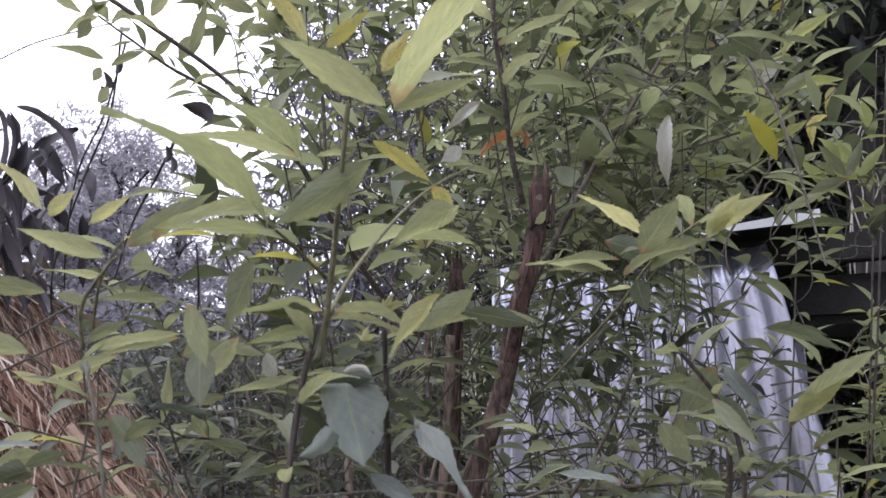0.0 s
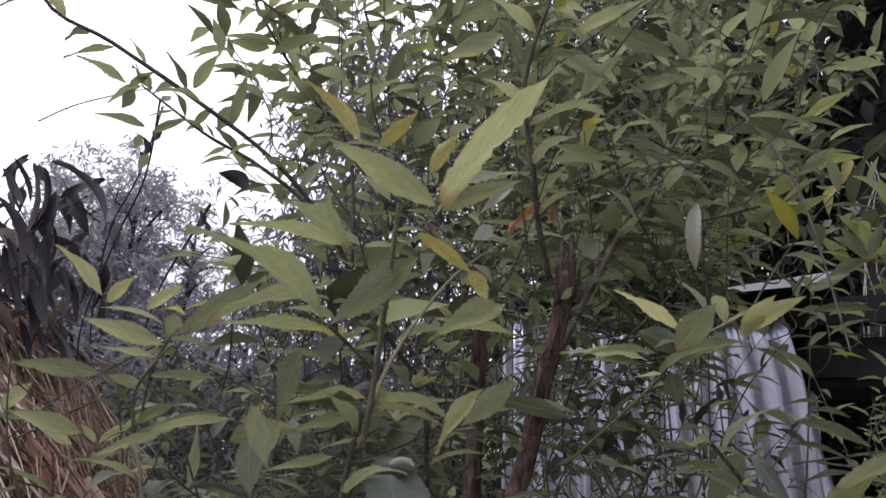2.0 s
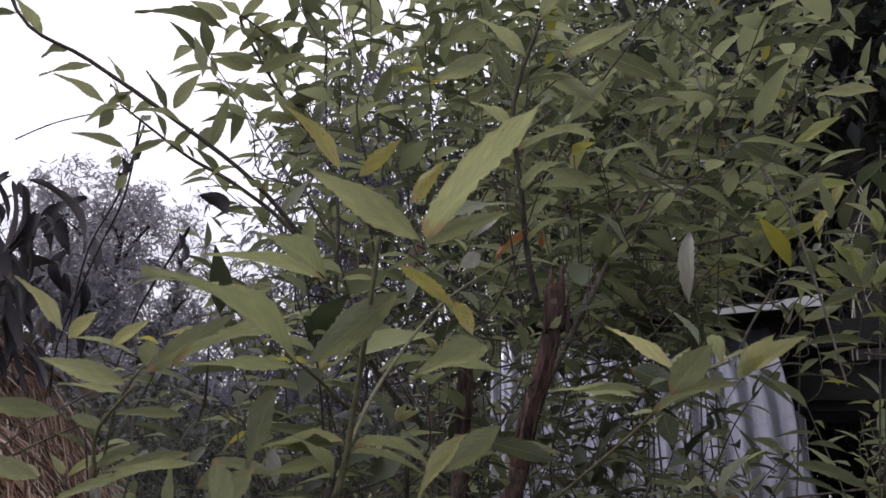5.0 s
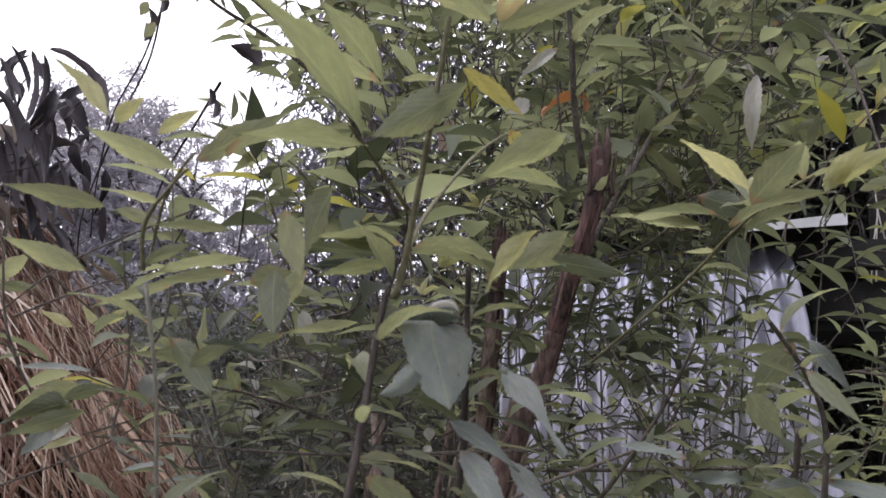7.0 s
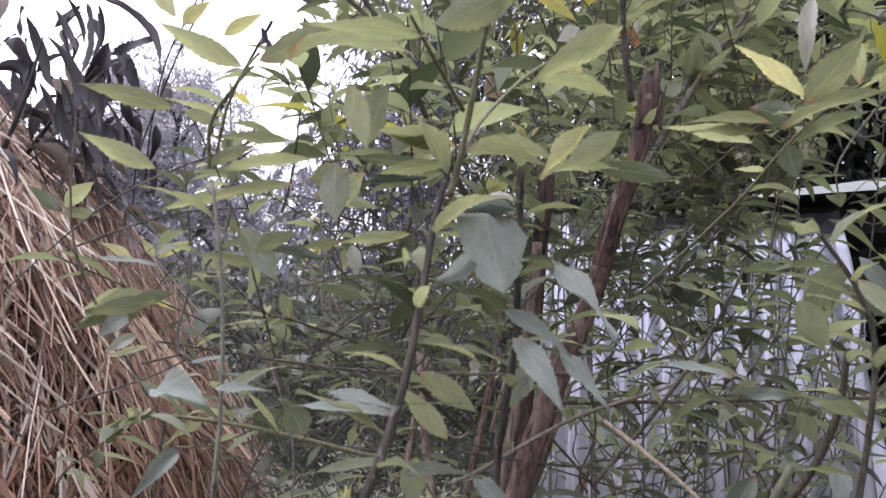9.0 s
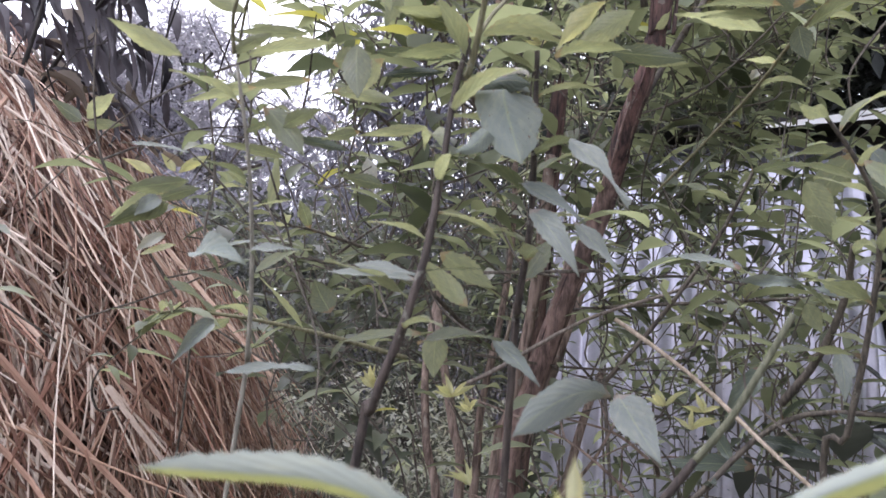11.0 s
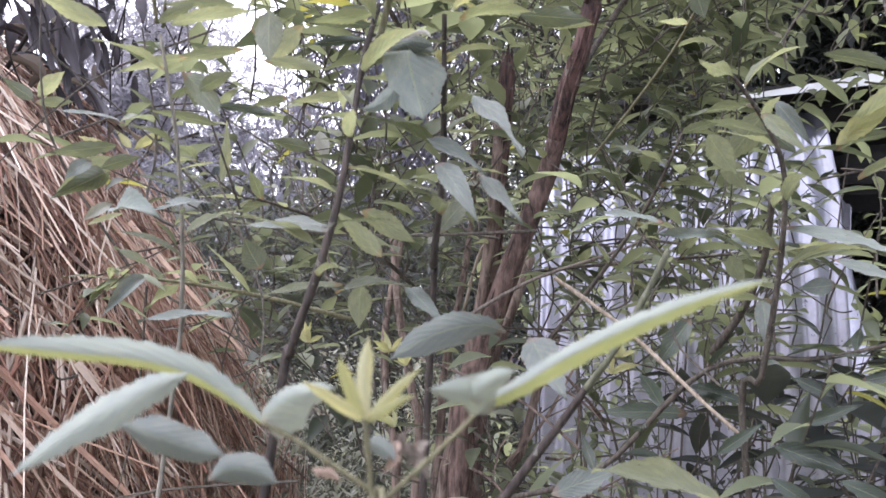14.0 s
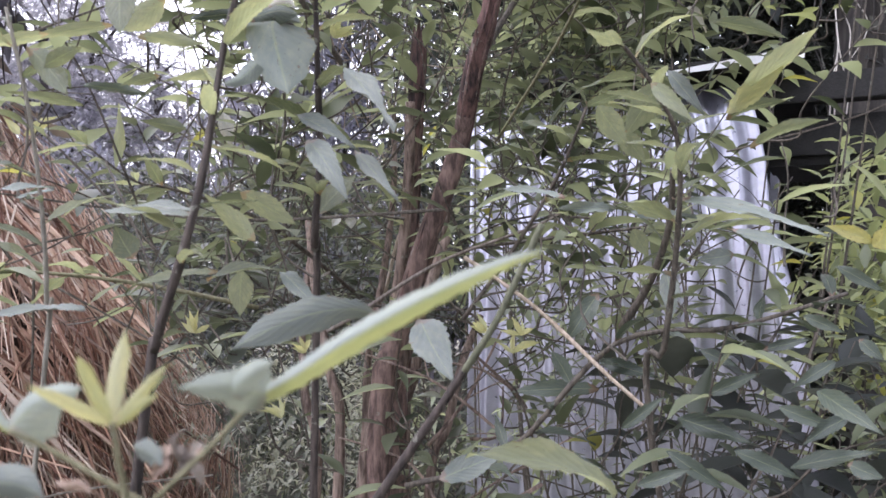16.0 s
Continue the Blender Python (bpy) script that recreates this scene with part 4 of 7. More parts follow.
leaf(near_side, LEAF_BRIGHT, "soft", (-0.083, 0.378, 1.578), (-0.142, 0.360, 1.584), 0.018, (0.02, 0.25, 0.97))
leaf(near_side, LEAF_BRIGHT, "blade", (-0.077, 0.310, 1.524), (-0.125, 0.300, 1.522), 0.014, (-0.10, 0.28, 0.96))
leaf(near_arm, LEAF_BRIGHT, "soft", (-0.002, 0.320, 1.538), (-0.037, 0.366, 1.528), 0.017, (0.40, 0.47, 0.79))
leaf(near_arm, LEAF_BRIGHT, "soft", (-0.031, 0.370, 1.533), (0.009, 0.400, 1.538), 0.015, (-0.27, 0.20, 0.94))
leaf(near_arm, LEAF_YELLOW, "soft", (-0.045, 0.370, 1.585), (-0.015, 0.373, 1.564), 0.011, (0.29, 0.80, 0.53))
leaf(near_arm, LEAF_YELLOW, "droop", (-0.018, 0.450, 1.586), (-0.006, 0.450, 1.566), 0.014, (0.27, 0.95, 0.16))
leaf(near_arm, LEAF_ORANGE, "soft", (0.015, 0.620, 1.662), (0.059, 0.690, 1.709), 0.021, (-0.72, -0.02, 0.70))
leaf(near_arm, LEAF_ORANGE, "curled", (0.059, 0.680, 1.692), (0.055, 0.680, 1.713), 0.008, (0.34, 0.94, 0.06))
leaf(near_top, LEAF_YOUNG, "soft", (-0.009, 0.340, 1.503), (-0.029, 0.318, 1.473), 0.012, (-0.79, 0.60, 0.09))
leaf(near_top, LEAF_BRIGHT, "soft", (0.006, 0.360, 1.508), (-0.019, 0.340, 1.486), 0.015, (-0.58, 0.81, -0.09))
leaf(near_top, LEAF_BRIGHT, "soft", (-0.067, 0.372, 1.499), (-0.098, 0.330, 1.492), 0.015, (-0.55, 0.28, 0.79))
leaf(near_top, LEAF_BRIGHT, "soft", (-0.061, 0.370, 1.498), (-0.022, 0.340, 1.487), 0.015, (0.46, 0.28, 0.84))
leaf(near_top, LEAF_BRIGHT, "flat", (-0.095, 0.267, 1.487), (-0.087, 0.267, 1.465), 0.011, (0.04, 1.00, 0.02))
leaf(near_top, LEAF_BRIGHT, "soft", (-0.071, 0.370, 1.490), (-0.101, 0.360, 1.481), 0.010, (-0.41, 0.74, 0.54))
leaf(near_top, LEAF_BRIGHT, "soft", (-0.028, 0.360, 1.485), (0.008, 0.380, 1.497), 0.012, (-0.48, 0.41, 0.78))
leaf(near_top, LEAF_BRIGHT, "soft", (0.010, 0.400, 1.500), (0.040, 0.400, 1.499), 0.010, (0.01, 0.93, 0.38))
leaf(near_stem, LEAF, "soft", (-0.098, 0.360, 1.520), (-0.100, 0.330, 1.484), 0.021, (-0.92, 0.33, -0.22))
leaf(near_stem, LEAF, "soft", (-0.068, 0.360, 1.496), (-0.097, 0.340, 1.495), 0.011, (-0.51, 0.72, 0.47))
leaf(near_stem, LEAF, "soft", (-0.061, 0.360, 1.494), (-0.023, 0.340, 1.483), 0.013, (0.36, 0.18, 0.92))
leaf(near_stem, LEAF, "soft", (0.001, 0.400, 1.503), (0.036, 0.380, 1.494), 0.014, (0.53, 0.76, 0.37))
leaf(near_stem, LEAF, "soft", (-0.109, 0.380, 1.486), (-0.122, 0.360, 1.463), 0.015, (-0.72, 0.67, -0.17))
fold_leaf(near_twin, [(-0.0488, 0.3444, 1.4696), (-0.0492, 0.3409, 1.4613), (-0.0467, 0.3377, 1.4510), (-0.0430, 0.3341, 1.4400), (-0.0393, 0.3302, 1.4289)], (0.0085, 0.0125, 0.0155, 0.0105, 0.0), (0.009, 0.0125, 0.0115, 0.009, 0.0), LEAF_ASH, LEAF_ASH, 41)
# dark leaf laid in for the shaded hollow of the curled grey leaf
fold_leaf(near_twin, [(-0.0598, 0.3468, 1.4653), (-0.0536, 0.3428, 1.4665), (-0.0458, 0.3409, 1.4674), (-0.0372, 0.3394, 1.4652)], (0.0013, 0.0035, 0.0035, 0.0), (0.0017, 0.0074, 0.0057, 0.0), LEAF_SHADED, LEAF_SHADED, 42)
fold_leaf(near_twin, [(-0.0542, 0.3364, 1.4434), (-0.0579, 0.3347, 1.4384), (-0.0617, 0.3328, 1.4348), (-0.0673, 0.3305, 1.4327)], (0.0039, 0.0044, 0.0026, 0.0), (0.0039, 0.0044, 0.0026, 0.0), LEAF_ASH, LEAF_ASH, 43)
fold_leaf(near_twin, [(-0.0503, 0.3376, 1.4680), (-0.0461, 0.3363, 1.4700), (-0.0413, 0.3354, 1.4698), (-0.0384, 0.3350, 1.4669)], (0.0007, 0.0013, 0.0011, 0.0), (0.0007, 0.0015, 0.0011, 0.0), LEAF_PALE, LEAF_PALE, 44)
leaf(trunk_b, LEAF_PALE, "flat", (-0.060, 0.716, 1.411), (-0.058, 0.712, 1.399), 0.013, (0.1, -0.95, 0.3))
leaf(near_twin, LEAF_GREY, "wavy", (-0.021, 0.360, 1.450), (0.005, 0.331, 1.416), 0.015, (0.25, -0.63, 0.73))
leaf(near_twin, LEAF_GREY, "soft", (-0.040, 0.350, 1.425), (-0.011, 0.340, 1.408), 0.010, (0.01, -0.86, 0.52))
leaf(near_twin, LEAF_GREY, "droop", (-0.034, 0.350, 1.414), (-0.013, 0.330, 1.385), 0.014, (-0.15, -0.86, 0.49))
leaf(near_twin, LEAF_GREY, "wavy", (-0.015, 0.360, 1.412), (0.006, 0.345, 1.388), 0.010, (0.06, -0.82, 0.57))
leaf(near_twin, LEAF_GREY, "wavy", (-0.046, 0.360, 1.357), (-0.025, 0.340, 1.340), 0.010, (-0.29, -0.78, 0.55))
leaf(near_twin, LEAF, "soft", (-0.058, 0.360, 1.370), (-0.082, 0.360, 1.391), 0.012, (0.11, 0.99, 0.12))
leaf(near_twin, LEAF, "soft", (-0.076, 0.400, 1.396), (-0.047, 0.400, 1.380), 0.016, (0.11, 0.98, 0.19))
fold_leaf(near_twin, [(0.0010, 0.3210, 1.3400), (-0.0080, 0.3030, 1.3430), (-0.0180, 0.2830, 1.3420), (-0.0280, 0.2640, 1.3380), (-0.0370, 0.2460, 1.3320)], (0.0006, 0.0036, 0.0060, 0.0050, 0.0), (0.0006, 0.0040, 0.0066, 0.0055, 0.0), LEAF_GREY, LEAF_GREY, 45)
leaf(near_twin, LEAF_GREY, "soft", (0.015, 0.400, 1.335), (0.032, 0.370, 1.308), 0.024, (-0.25, -0.72, 0.65))
leaf(near_stem, LEAF_GREY, "blade", (-0.078, 0.340, 1.379), (-0.118, 0.330, 1.379), 0.012, (0.11, -0.42, 0.90))
leaf(near_stem, LEAF_GREY, "blade", (-0.111, 0.360, 1.385), (-0.078, 0.340, 1.381), 0.011, (-0.19, -0.48, 0.86))
leaf(near_stem, LEAF_GREY, "blade", (-0.114, 0.320, 1.340), (-0.149, 0.308, 1.336), 0.011, (0.02, -0.36, 0.93))
leaf(near_stem, LEAF, "soft", (-0.128, 0.400, 1.362), (-0.138, 0.400, 1.378), 0.018, (-0.02, 1.00, -0.01))
leaf(near_stem, LEAF, "soft", (-0.080, 0.380, 1.356), (-0.116, 0.370, 1.349), 0.011, (-0.03, -0.50, 0.86))
leaf(near_stem, LEAF, "soft", (-0.079, 0.360, 1.352), (-0.042, 0.350, 1.357), 0.011, (-0.24, -0.45, 0.86))
leaf(near_stem, LEAF, "flat", (-0.074, 0.400, 1.357), (-0.074, 0.400, 1.334), 0.017, (0.06, 1.00, 0.00))
leaf(near_stem, LEAF_ASH, "curled", (-0.164, 0.310, 1.381), (-0.137, 0.295, 1.378), 0.016, (-0.31, -0.69, 0.65))
leaf(near_stem, LEAF_GREY, "blade", (-0.139, 0.300, 1.384), (-0.118, 0.300, 1.385), 0.006, (-0.04, -0.62, 0.78))
leaf(near_stem, LEAF_GREY, "curled", (-0.172, 0.360, 1.354), (-0.181, 0.340, 1.335), 0.010, (0.49, -0.71, 0.51))
leaf(near_stem, LEAF, "wavy", (-0.152, 0.340, 1.449), (-0.129, 0.330, 1.426), 0.015, (0.28, 0.95, -0.13))
leaf(near_stem, LEAF, "soft", (-0.140, 0.330, 1.438), (-0.124, 0.330, 1.447), 0.009, (-0.27, 0.83, 0.48))
leaf(near_stem, LEAF, "flat", (-0.114, 0.340, 1.479), (-0.109, 0.330, 1.452), 0.017, (0.01, 0.94, -0.35))
leaf(near_stem, LEAF, "soft", (-0.126, 0.420, 1.459), (-0.147, 0.420, 1.453), 0.008, (-0.13, 0.88, 0.46))
leaf(near_stem, LEAF, "soft", (-0.111, 0.420, 1.431), (-0.136, 0.420, 1.435), 0.010, (0.05, 0.94, 0.33))
leaf(near_stem, LEAF, "blade", (-0.159, 0.420, 1.511), (-0.203, 0.420, 1.510), 0.009, (-0.01, 0.76, 0.65))
leaf(near_stem, LEAF, "blade", (-0.123, 0.430, 1.507), (-0.077, 0.430, 1.505), 0.010, (0.03, 0.77, 0.63))
leaf(near_stem, LEAF_SHADED, "blade", (-0.121, 0.450, 1.500), (-0.084, 0.450, 1.504), 0.008, (-0.06, 0.86, 0.51))
leaf(near_stem, LEAF, "blade", (-0.160, 0.440, 1.492), (-0.206, 0.430, 1.479), 0.010, (-0.33, 0.74, 0.59))
leaf(near_stem, LEAF, "soft", (-0.151, 0.450, 1.489), (-0.109, 0.440, 1.482), 0.011, (0.28, 0.84, 0.47))
leaf(near_stem, LEAF, "blade", (-0.194, 0.420, 1.521), (-0.221, 0.400, 1.523), 0.007, (-0.31, 0.50, 0.81))
leaf(near_stem, LEAF, "blade", (-0.185, 0.420, 1.480), (-0.216, 0.400, 1.464), 0.009, (-0.64, 0.59, 0.50))
leaf(near_stem, LEAF, "blade", (-0.093, 0.450, 1.471), (-0.132, 0.440, 1.461), 0.009, (-0.33, 0.82, 0.47))
leaf(near_stem, LEAF_SHADED, "blade", (-0.166, 0.420, 1.453), (-0.129, 0.420, 1.448), 0.008, (0.08, 0.83, 0.56))
leaf(near_stem, LEAF, "blade", (-0.165, 0.420, 1.442), (-0.196, 0.400, 1.444), 0.008, (-0.42, 0.70, 0.58))
shoot = thing("shrub", (-0.21, 0.4, 0), "thin upright shoot with long green leaves and yellowish tips", "shrub")
shoot_stem, shoot_stem_line = stem("stem", shoot, STEM_PALE, [(-0.220, 0.420, -0.020), (-0.210, 0.410, 0.700), (-0.171, 0.400, 1.280), (-0.165, 0.390, 1.338), (-0.164, 0.380, 1.383), (-0.167, 0.370, 1.429), (-0.174, 0.360, 1.473)], (0.0015, 0.0013, 0.0012, 0.0010, 0.0008), 7, 0.06, 98)
shoot_top, shoot_top_line = stem("stem", shoot, STEM_GREEN, [(-0.176, 0.360, 1.478), (-0.174, 0.350, 1.497), (-0.157, 0.335, 1.513), (-0.152, 0.333, 1.517)], (0.0011, 0.0008, 0.0006), 7, 0.06, 99)
shoot_arm, shoot_arm_line = stem("stem", shoot, STEM_GREEN, [(-0.182, 0.380, 1.483), (-0.172, 0.360, 1.506), (-0.160, 0.345, 1.520), (-0.153, 0.340, 1.526)], (0.0008, 0.0007, 0.0006), 7, 0.06, 100)
leaf(shoot_arm, LEAF, "soft", (-0.154, 0.345, 1.524), (-0.123, 0.370, 1.558), 0.015, (-0.72, 0.68, 0.16))
leaf(shoot_arm, LEAF, "soft", (-0.142, 0.345, 1.528), (-0.095, 0.400, 1.555), 0.022, (-0.50, -0.00, 0.87))
leaf(shoot_arm, LEAF, "soft", (-0.158, 0.335, 1.517), (-0.185, 0.310, 1.524), 0.012, (-0.52, 0.70, 0.50))
leaf(shoot_arm, LEAF_YOUNG, "soft", (-0.192, 0.340, 1.540), (-0.222, 0.345, 1.566), 0.012, (0.44, 0.83, 0.34))
leaf(shoot_arm, LEAF_YOUNG, "soft", (-0.189, 0.340, 1.537), (-0.180, 0.345, 1.551), 0.009, (-0.69, 0.69, 0.20))
leaf(shoot_arm, LEAF_YOUNG, "soft", (-0.172, 0.345, 1.535), (-0.157, 0.350, 1.549), 0.008, (-0.57, 0.75, 0.34))
leaf(shoot_stem, LEAF, "soft", (-0.197, 0.360, 1.505), (-0.232, 0.340, 1.507), 0.012, (-0.44, 0.81, 0.39))
leaf(shoot_stem, LEAF, "soft", (-0.201, 0.360, 1.476), (-0.228, 0.340, 1.485), 0.012, (-0.48, 0.81, 0.34))
leaf(shoot_stem, LEAF, "soft", (-0.192, 0.360, 1.504), (-0.172, 0.360, 1.498), 0.008, (0.08, 0.96, 0.26))
leaf(shoot_stem, LEAF, "soft", (-0.169, 0.360, 1.478), (-0.128, 0.360, 1.486), 0.012, (-0.17, 0.45, 0.88))
leaf(shoot_stem, LEAF, "soft", (-0.181, 0.370, 1.482), (-0.160, 0.370, 1.493), 0.008, (-0.23, 0.87, 0.44))
leaf(shoot_stem, LEAF, "soft", (-0.129, 0.360, 1.476), (-0.111, 0.360, 1.482), 0.013, (-0.13, 0.92, 0.38))
leaf(shoot_stem, LEAF, "soft", (-0.191, 0.360, 1.417), (-0.207, 0.330, 1.407), 0.010, (-0.87, 0.48, -0.05))
leaf(shoot_stem, LEAF_GREY, "soft", (-0.203, 0.360, 1.409), (-0.210, 0.350, 1.398), 0.010, (0.47, -0.78, 0.41))
leaf(shoot_stem, LEAF_GREY, "blade", (-0.201, 0.380, 1.434), (-0.225, 0.360, 1.433), 0.009, (0.25, -0.35, 0.90))
leaf(shoot_stem, LEAF_GREY, "blade", (-0.169, 0.400, 1.395), (-0.190, 0.400, 1.390), 0.006, (-0.19, -0.54, 0.82))
leaf(shoot_stem, LEAF, "soft", (-0.242, 0.450, 1.417), (-0.295, 0.480, 1.402), 0.018, (0.27, 0.77, 0.58))
leaf(shoot_stem, LEAF, "soft", (-0.246, 0.450, 1.419), (-0.222, 0.450, 1.427), 0.011, (-0.12, 0.93, 0.36))
leaf(shoot_stem, LEAF, "soft", (-0.243, 0.460, 1.427), (-0.291, 0.480, 1.407), 0.019, (0.09, 0.80, 0.59))
leaf(shoot_stem, LEAF_YOUNG, "soft", (-0.350, 0.700, 1.475), (-0.320, 0.700, 1.493), 0.012, (-0.26, 0.86, 0.44))
leaf(shoot_stem, LEAF_YOUNG, "soft", (-0.353, 0.700, 1.476), (-0.369, 0.700, 1.492), 0.010, (-0.01, 1.00, -0.01))
leaf(shoot_stem, LEAF_YOUNG, "soft", (-0.374, 0.700, 1.473), (-0.406, 0.700, 1.485), 0.012, (0.06, 0.99, 0.15))
leaf(shoot_stem, LEAF, "soft", (-0.385, 0.600, 1.497), (-0.364, 0.600, 1.519), 0.017, (-0.47, 0.76, 0.45))
leaf(shoot_stem, LEAF, "soft", (-0.389, 0.600, 1.495), (-0.418, 0.600, 1.512), 0.015, (0.04, 1.00, 0.06))
leaf(shoot_stem, LEAF, "soft", (-0.387, 0.600, 1.492), (-0.354, 0.600, 1.494), 0.012, (-0.02, 0.91, 0.41))
leaf(shoot_stem, LEAF_PALE, "soft", (-0.263, 0.500, 1.403), (-0.282, 0.499, 1.390), 0.010, (0.09, -1.00, -0.05))
leaf(shoot_stem, LEAF_YOUNG, "blade", (-0.256, 0.500, 1.396), (-0.281, 0.500, 1.387), 0.008, (-0.19, -0.83, 0.53))
right = thing("shrub", (0.2, 0.45, 0), "spreading shoot with yellow-green leaves before the metal wall", "shrub")
right_stem, right_stem_line = stem("stem", right, TWIG, [(0.280, 0.600, -0.020), (0.260, 0.560, 0.700), (0.163, 0.520, 1.250), (0.164, 0.500, 1.315), (0.165, 0.480, 1.376), (0.160, 0.460, 1.432), (0.144, 0.450, 1.464), (0.118, 0.440, 1.492)], (0.0025, 0.0022, 0.0020, 0.0015, 0.0011), 7, 0.06, 129)
right_cut, right_cut_line = stem("stem", right, STEM_OLIVE, [(0.0345, 0.3265, 1.3175), (0.0455, 0.320, 1.3361), (0.0549, 0.315, 1.3567), (0.0630, 0.310, 1.3765)], (0.0015, 0.0014, 0.0013), 10, 0.06, 130, "green cut stem")
right_arm, right_arm_line = stem("stem", right, STEM_GREEN, [(0.068, 0.660, 1.473), (0.100, 0.520, 1.517), (0.107, 0.450, 1.535), (0.111, 0.400, 1.542), (0.116, 0.370, 1.544)], (0.0012, 0.0010, 0.0007), 7, 0.06, 131)
right_stick, right_stick_line = stem("stem", right, STICK, [(0.042, 0.620, 1.373), (0.073, 0.600, 1.352), (0.100, 0.580, 1.331), (0.136, 0.540, 1.295), (0.162, 0.520, 1.272)], (0.0018, 0.0016, 0.0013), 7, 0.1, 132, "pale broken stick")
right_twig, right_twig_line = stem("stem", right, TWIG, [(0.043, 0.660, 1.323), (0.082, 0.640, 1.381), (0.114, 0.620, 1.439), (0.132, 0.600, 1.489)], (0.0020, 0.0017, 0.0012), 7, 0.06, 133)
right_long, right_long_line = stem("stem", right, TWIG, [(0.022, 0.750, 1.380), (0.063, 0.700, 1.386), (0.152, 0.660, 1.397), (0.251, 0.620, 1.410)], (0.0018, 0.0016, 0.0012), 7, 0.06, 134)
right_low, right_low_line = stem("stem", right, TWIG, [(0.001, 0.620, 1.196), (0.075, 0.580, 1.232), (0.147, 0.560, 1.313), (0.226, 0.550, 1.327), (0.304, 0.550, 1.352)], (0.0024, 0.0020, 0.0015), 7, 0.06, 135)
right_dark, right_dark_line = stem("stem", right, BARK_DARK, [(-0.190, 0.460, -0.020), (-0.150, 0.420, 0.800), (-0.085, 0.380, 1.110), (-0.022, 0.348, 1.226), (0.0126, 0.335, 1.2823), (0.0271, 0.330, 1.3052), (0.0350, 0.3262, 1.3185)], (0.0034, 0.0027, 0.0021, 0.0016), 9, 0.07, 136, "dark brown foot of the cut stem")
right_bough, right_bough_line = stem("stem", right, BOUGH, [(-0.0700, 0.665, 1.310), (-0.0448, 0.660, 1.3251), (0.0002, 0.660, 1.3564), (0.0372, 0.670, 1.3769), (0.1076, 0.690, 1.4051), (0.1522, 0.700, 1.433)], (0.0019, 0.0018, 0.0015, 0.0010), 7, 0.08, 138, "long slender grey-brown twig")
right_rod, right_rod_line = stem("stem", right, TWIG, [(0.160, 0.600, 1.322), (0.176, 0.580, 1.357), (0.184, 0.560, 1.397), (0.180, 0.540, 1.433)], (0.0032, 0.0026, 0.0020), 7, 0.06, 137)
leaf(right_arm, LEAF_YOUNG, "soft", (0.095, 0.390, 1.541), (0.058, 0.378, 1.560), 0.013, (0.30, 0.42, 0.86))
leaf(right_arm, LEAF_YOUNG, "soft", (0.094, 0.390, 1.540), (0.107, 0.400, 1.556), 0.008, (-0.38, 0.89, -0.25))
leaf(right_arm, LEAF_YOUNG, "soft", (0.116, 0.363, 1.537), (0.145, 0.350, 1.554), 0.012, (0.18, 0.91, 0.38))
leaf(right_arm, LEAF, "soft", (0.087, 0.440, 1.533), (0.035, 0.420, 1.532), 0.016, (-0.15, 0.35, 0.93))
leaf(right_arm, LEAF, "soft", (0.079, 0.420, 1.546), (0.100, 0.400, 1.531), 0.017, (0.73, 0.67, 0.12))
leaf(right_arm, LEAF, "soft", (0.103, 0.420, 1.529), (0.122, 0.380, 1.533), 0.013, (0.17, 0.18, 0.97))
leaf(right_arm, LEAF, "soft", (0.084, 0.360, 1.526), (0.095, 0.330, 1.545), 0.019, (0.34, 0.59, 0.73))
leaf(right_arm, LEAF_YOUNG, "soft", (0.117, 0.363, 1.535), (0.130, 0.350, 1.554), 0.012, (0.26, 0.87, 0.42))
leaf(right_arm, LEAF, "soft", (0.083, 0.400, 1.531), (0.042, 0.400, 1.528), 0.012, (-0.07, 0.26, 0.96))
leaf(right_arm, LEAF, "soft", (0.077, 0.400, 1.525), (0.046, 0.410, 1.527), 0.009, (0.20, 0.44, 0.88))
leaf(right_arm, LEAF, "soft", (0.078, 0.370, 1.518), (0.116, 0.350, 1.531), 0.013, (-0.06, 0.46, 0.89))
leaf(right_arm, LEAF, "flat", (0.091, 0.400, 1.521), (0.096, 0.400, 1.504), 0.015, (0.53, 0.84, 0.15))
leaf(right_stem, LEAF, "flat", (0.161, 0.500, 1.483), (0.140, 0.513, 1.449), 0.025, (0.23, 0.95, 0.22))
leaf(right_stem, LEAF_GREY, "soft", (0.156, 0.470, 1.482), (0.175, 0.460, 1.453), 0.012, (-0.32, -0.94, 0.11))
leaf(right_stem, LEAF, "soft", (0.150, 0.470, 1.464), (0.163, 0.450, 1.446), 0.012, (0.81, 0.58, -0.06))
leaf(right_stem, LEAF, "soft", (0.135, 0.500, 1.451), (0.151, 0.500, 1.431), 0.018, (0.40, 0.86, 0.32))
leaf(right_stem, LEAF, "flat", (0.105, 0.420, 1.448), (0.121, 0.420, 1.427), 0.018, (0.42, 0.85, 0.32))
leaf(right_stem, LEAF, "soft", (0.133, 0.420, 1.461), (0.150, 0.400, 1.436), 0.011, (-0.54, -0.80, 0.27))
leaf(right_stem, LEAF_YOUNG, "soft", (0.180, 0.440, 1.450), (0.205, 0.420, 1.474), 0.016, (0.31, 0.86, 0.40))
leaf(right_stem, LEAF, "soft", (0.180, 0.440, 1.447), (0.215, 0.440, 1.458), 0.011, (-0.22, 0.68, 0.70))
leaf(right_stem, LEAF, "soft", (0.172, 0.440, 1.501), (0.205, 0.420, 1.486), 0.012, (0.59, 0.52, 0.61))
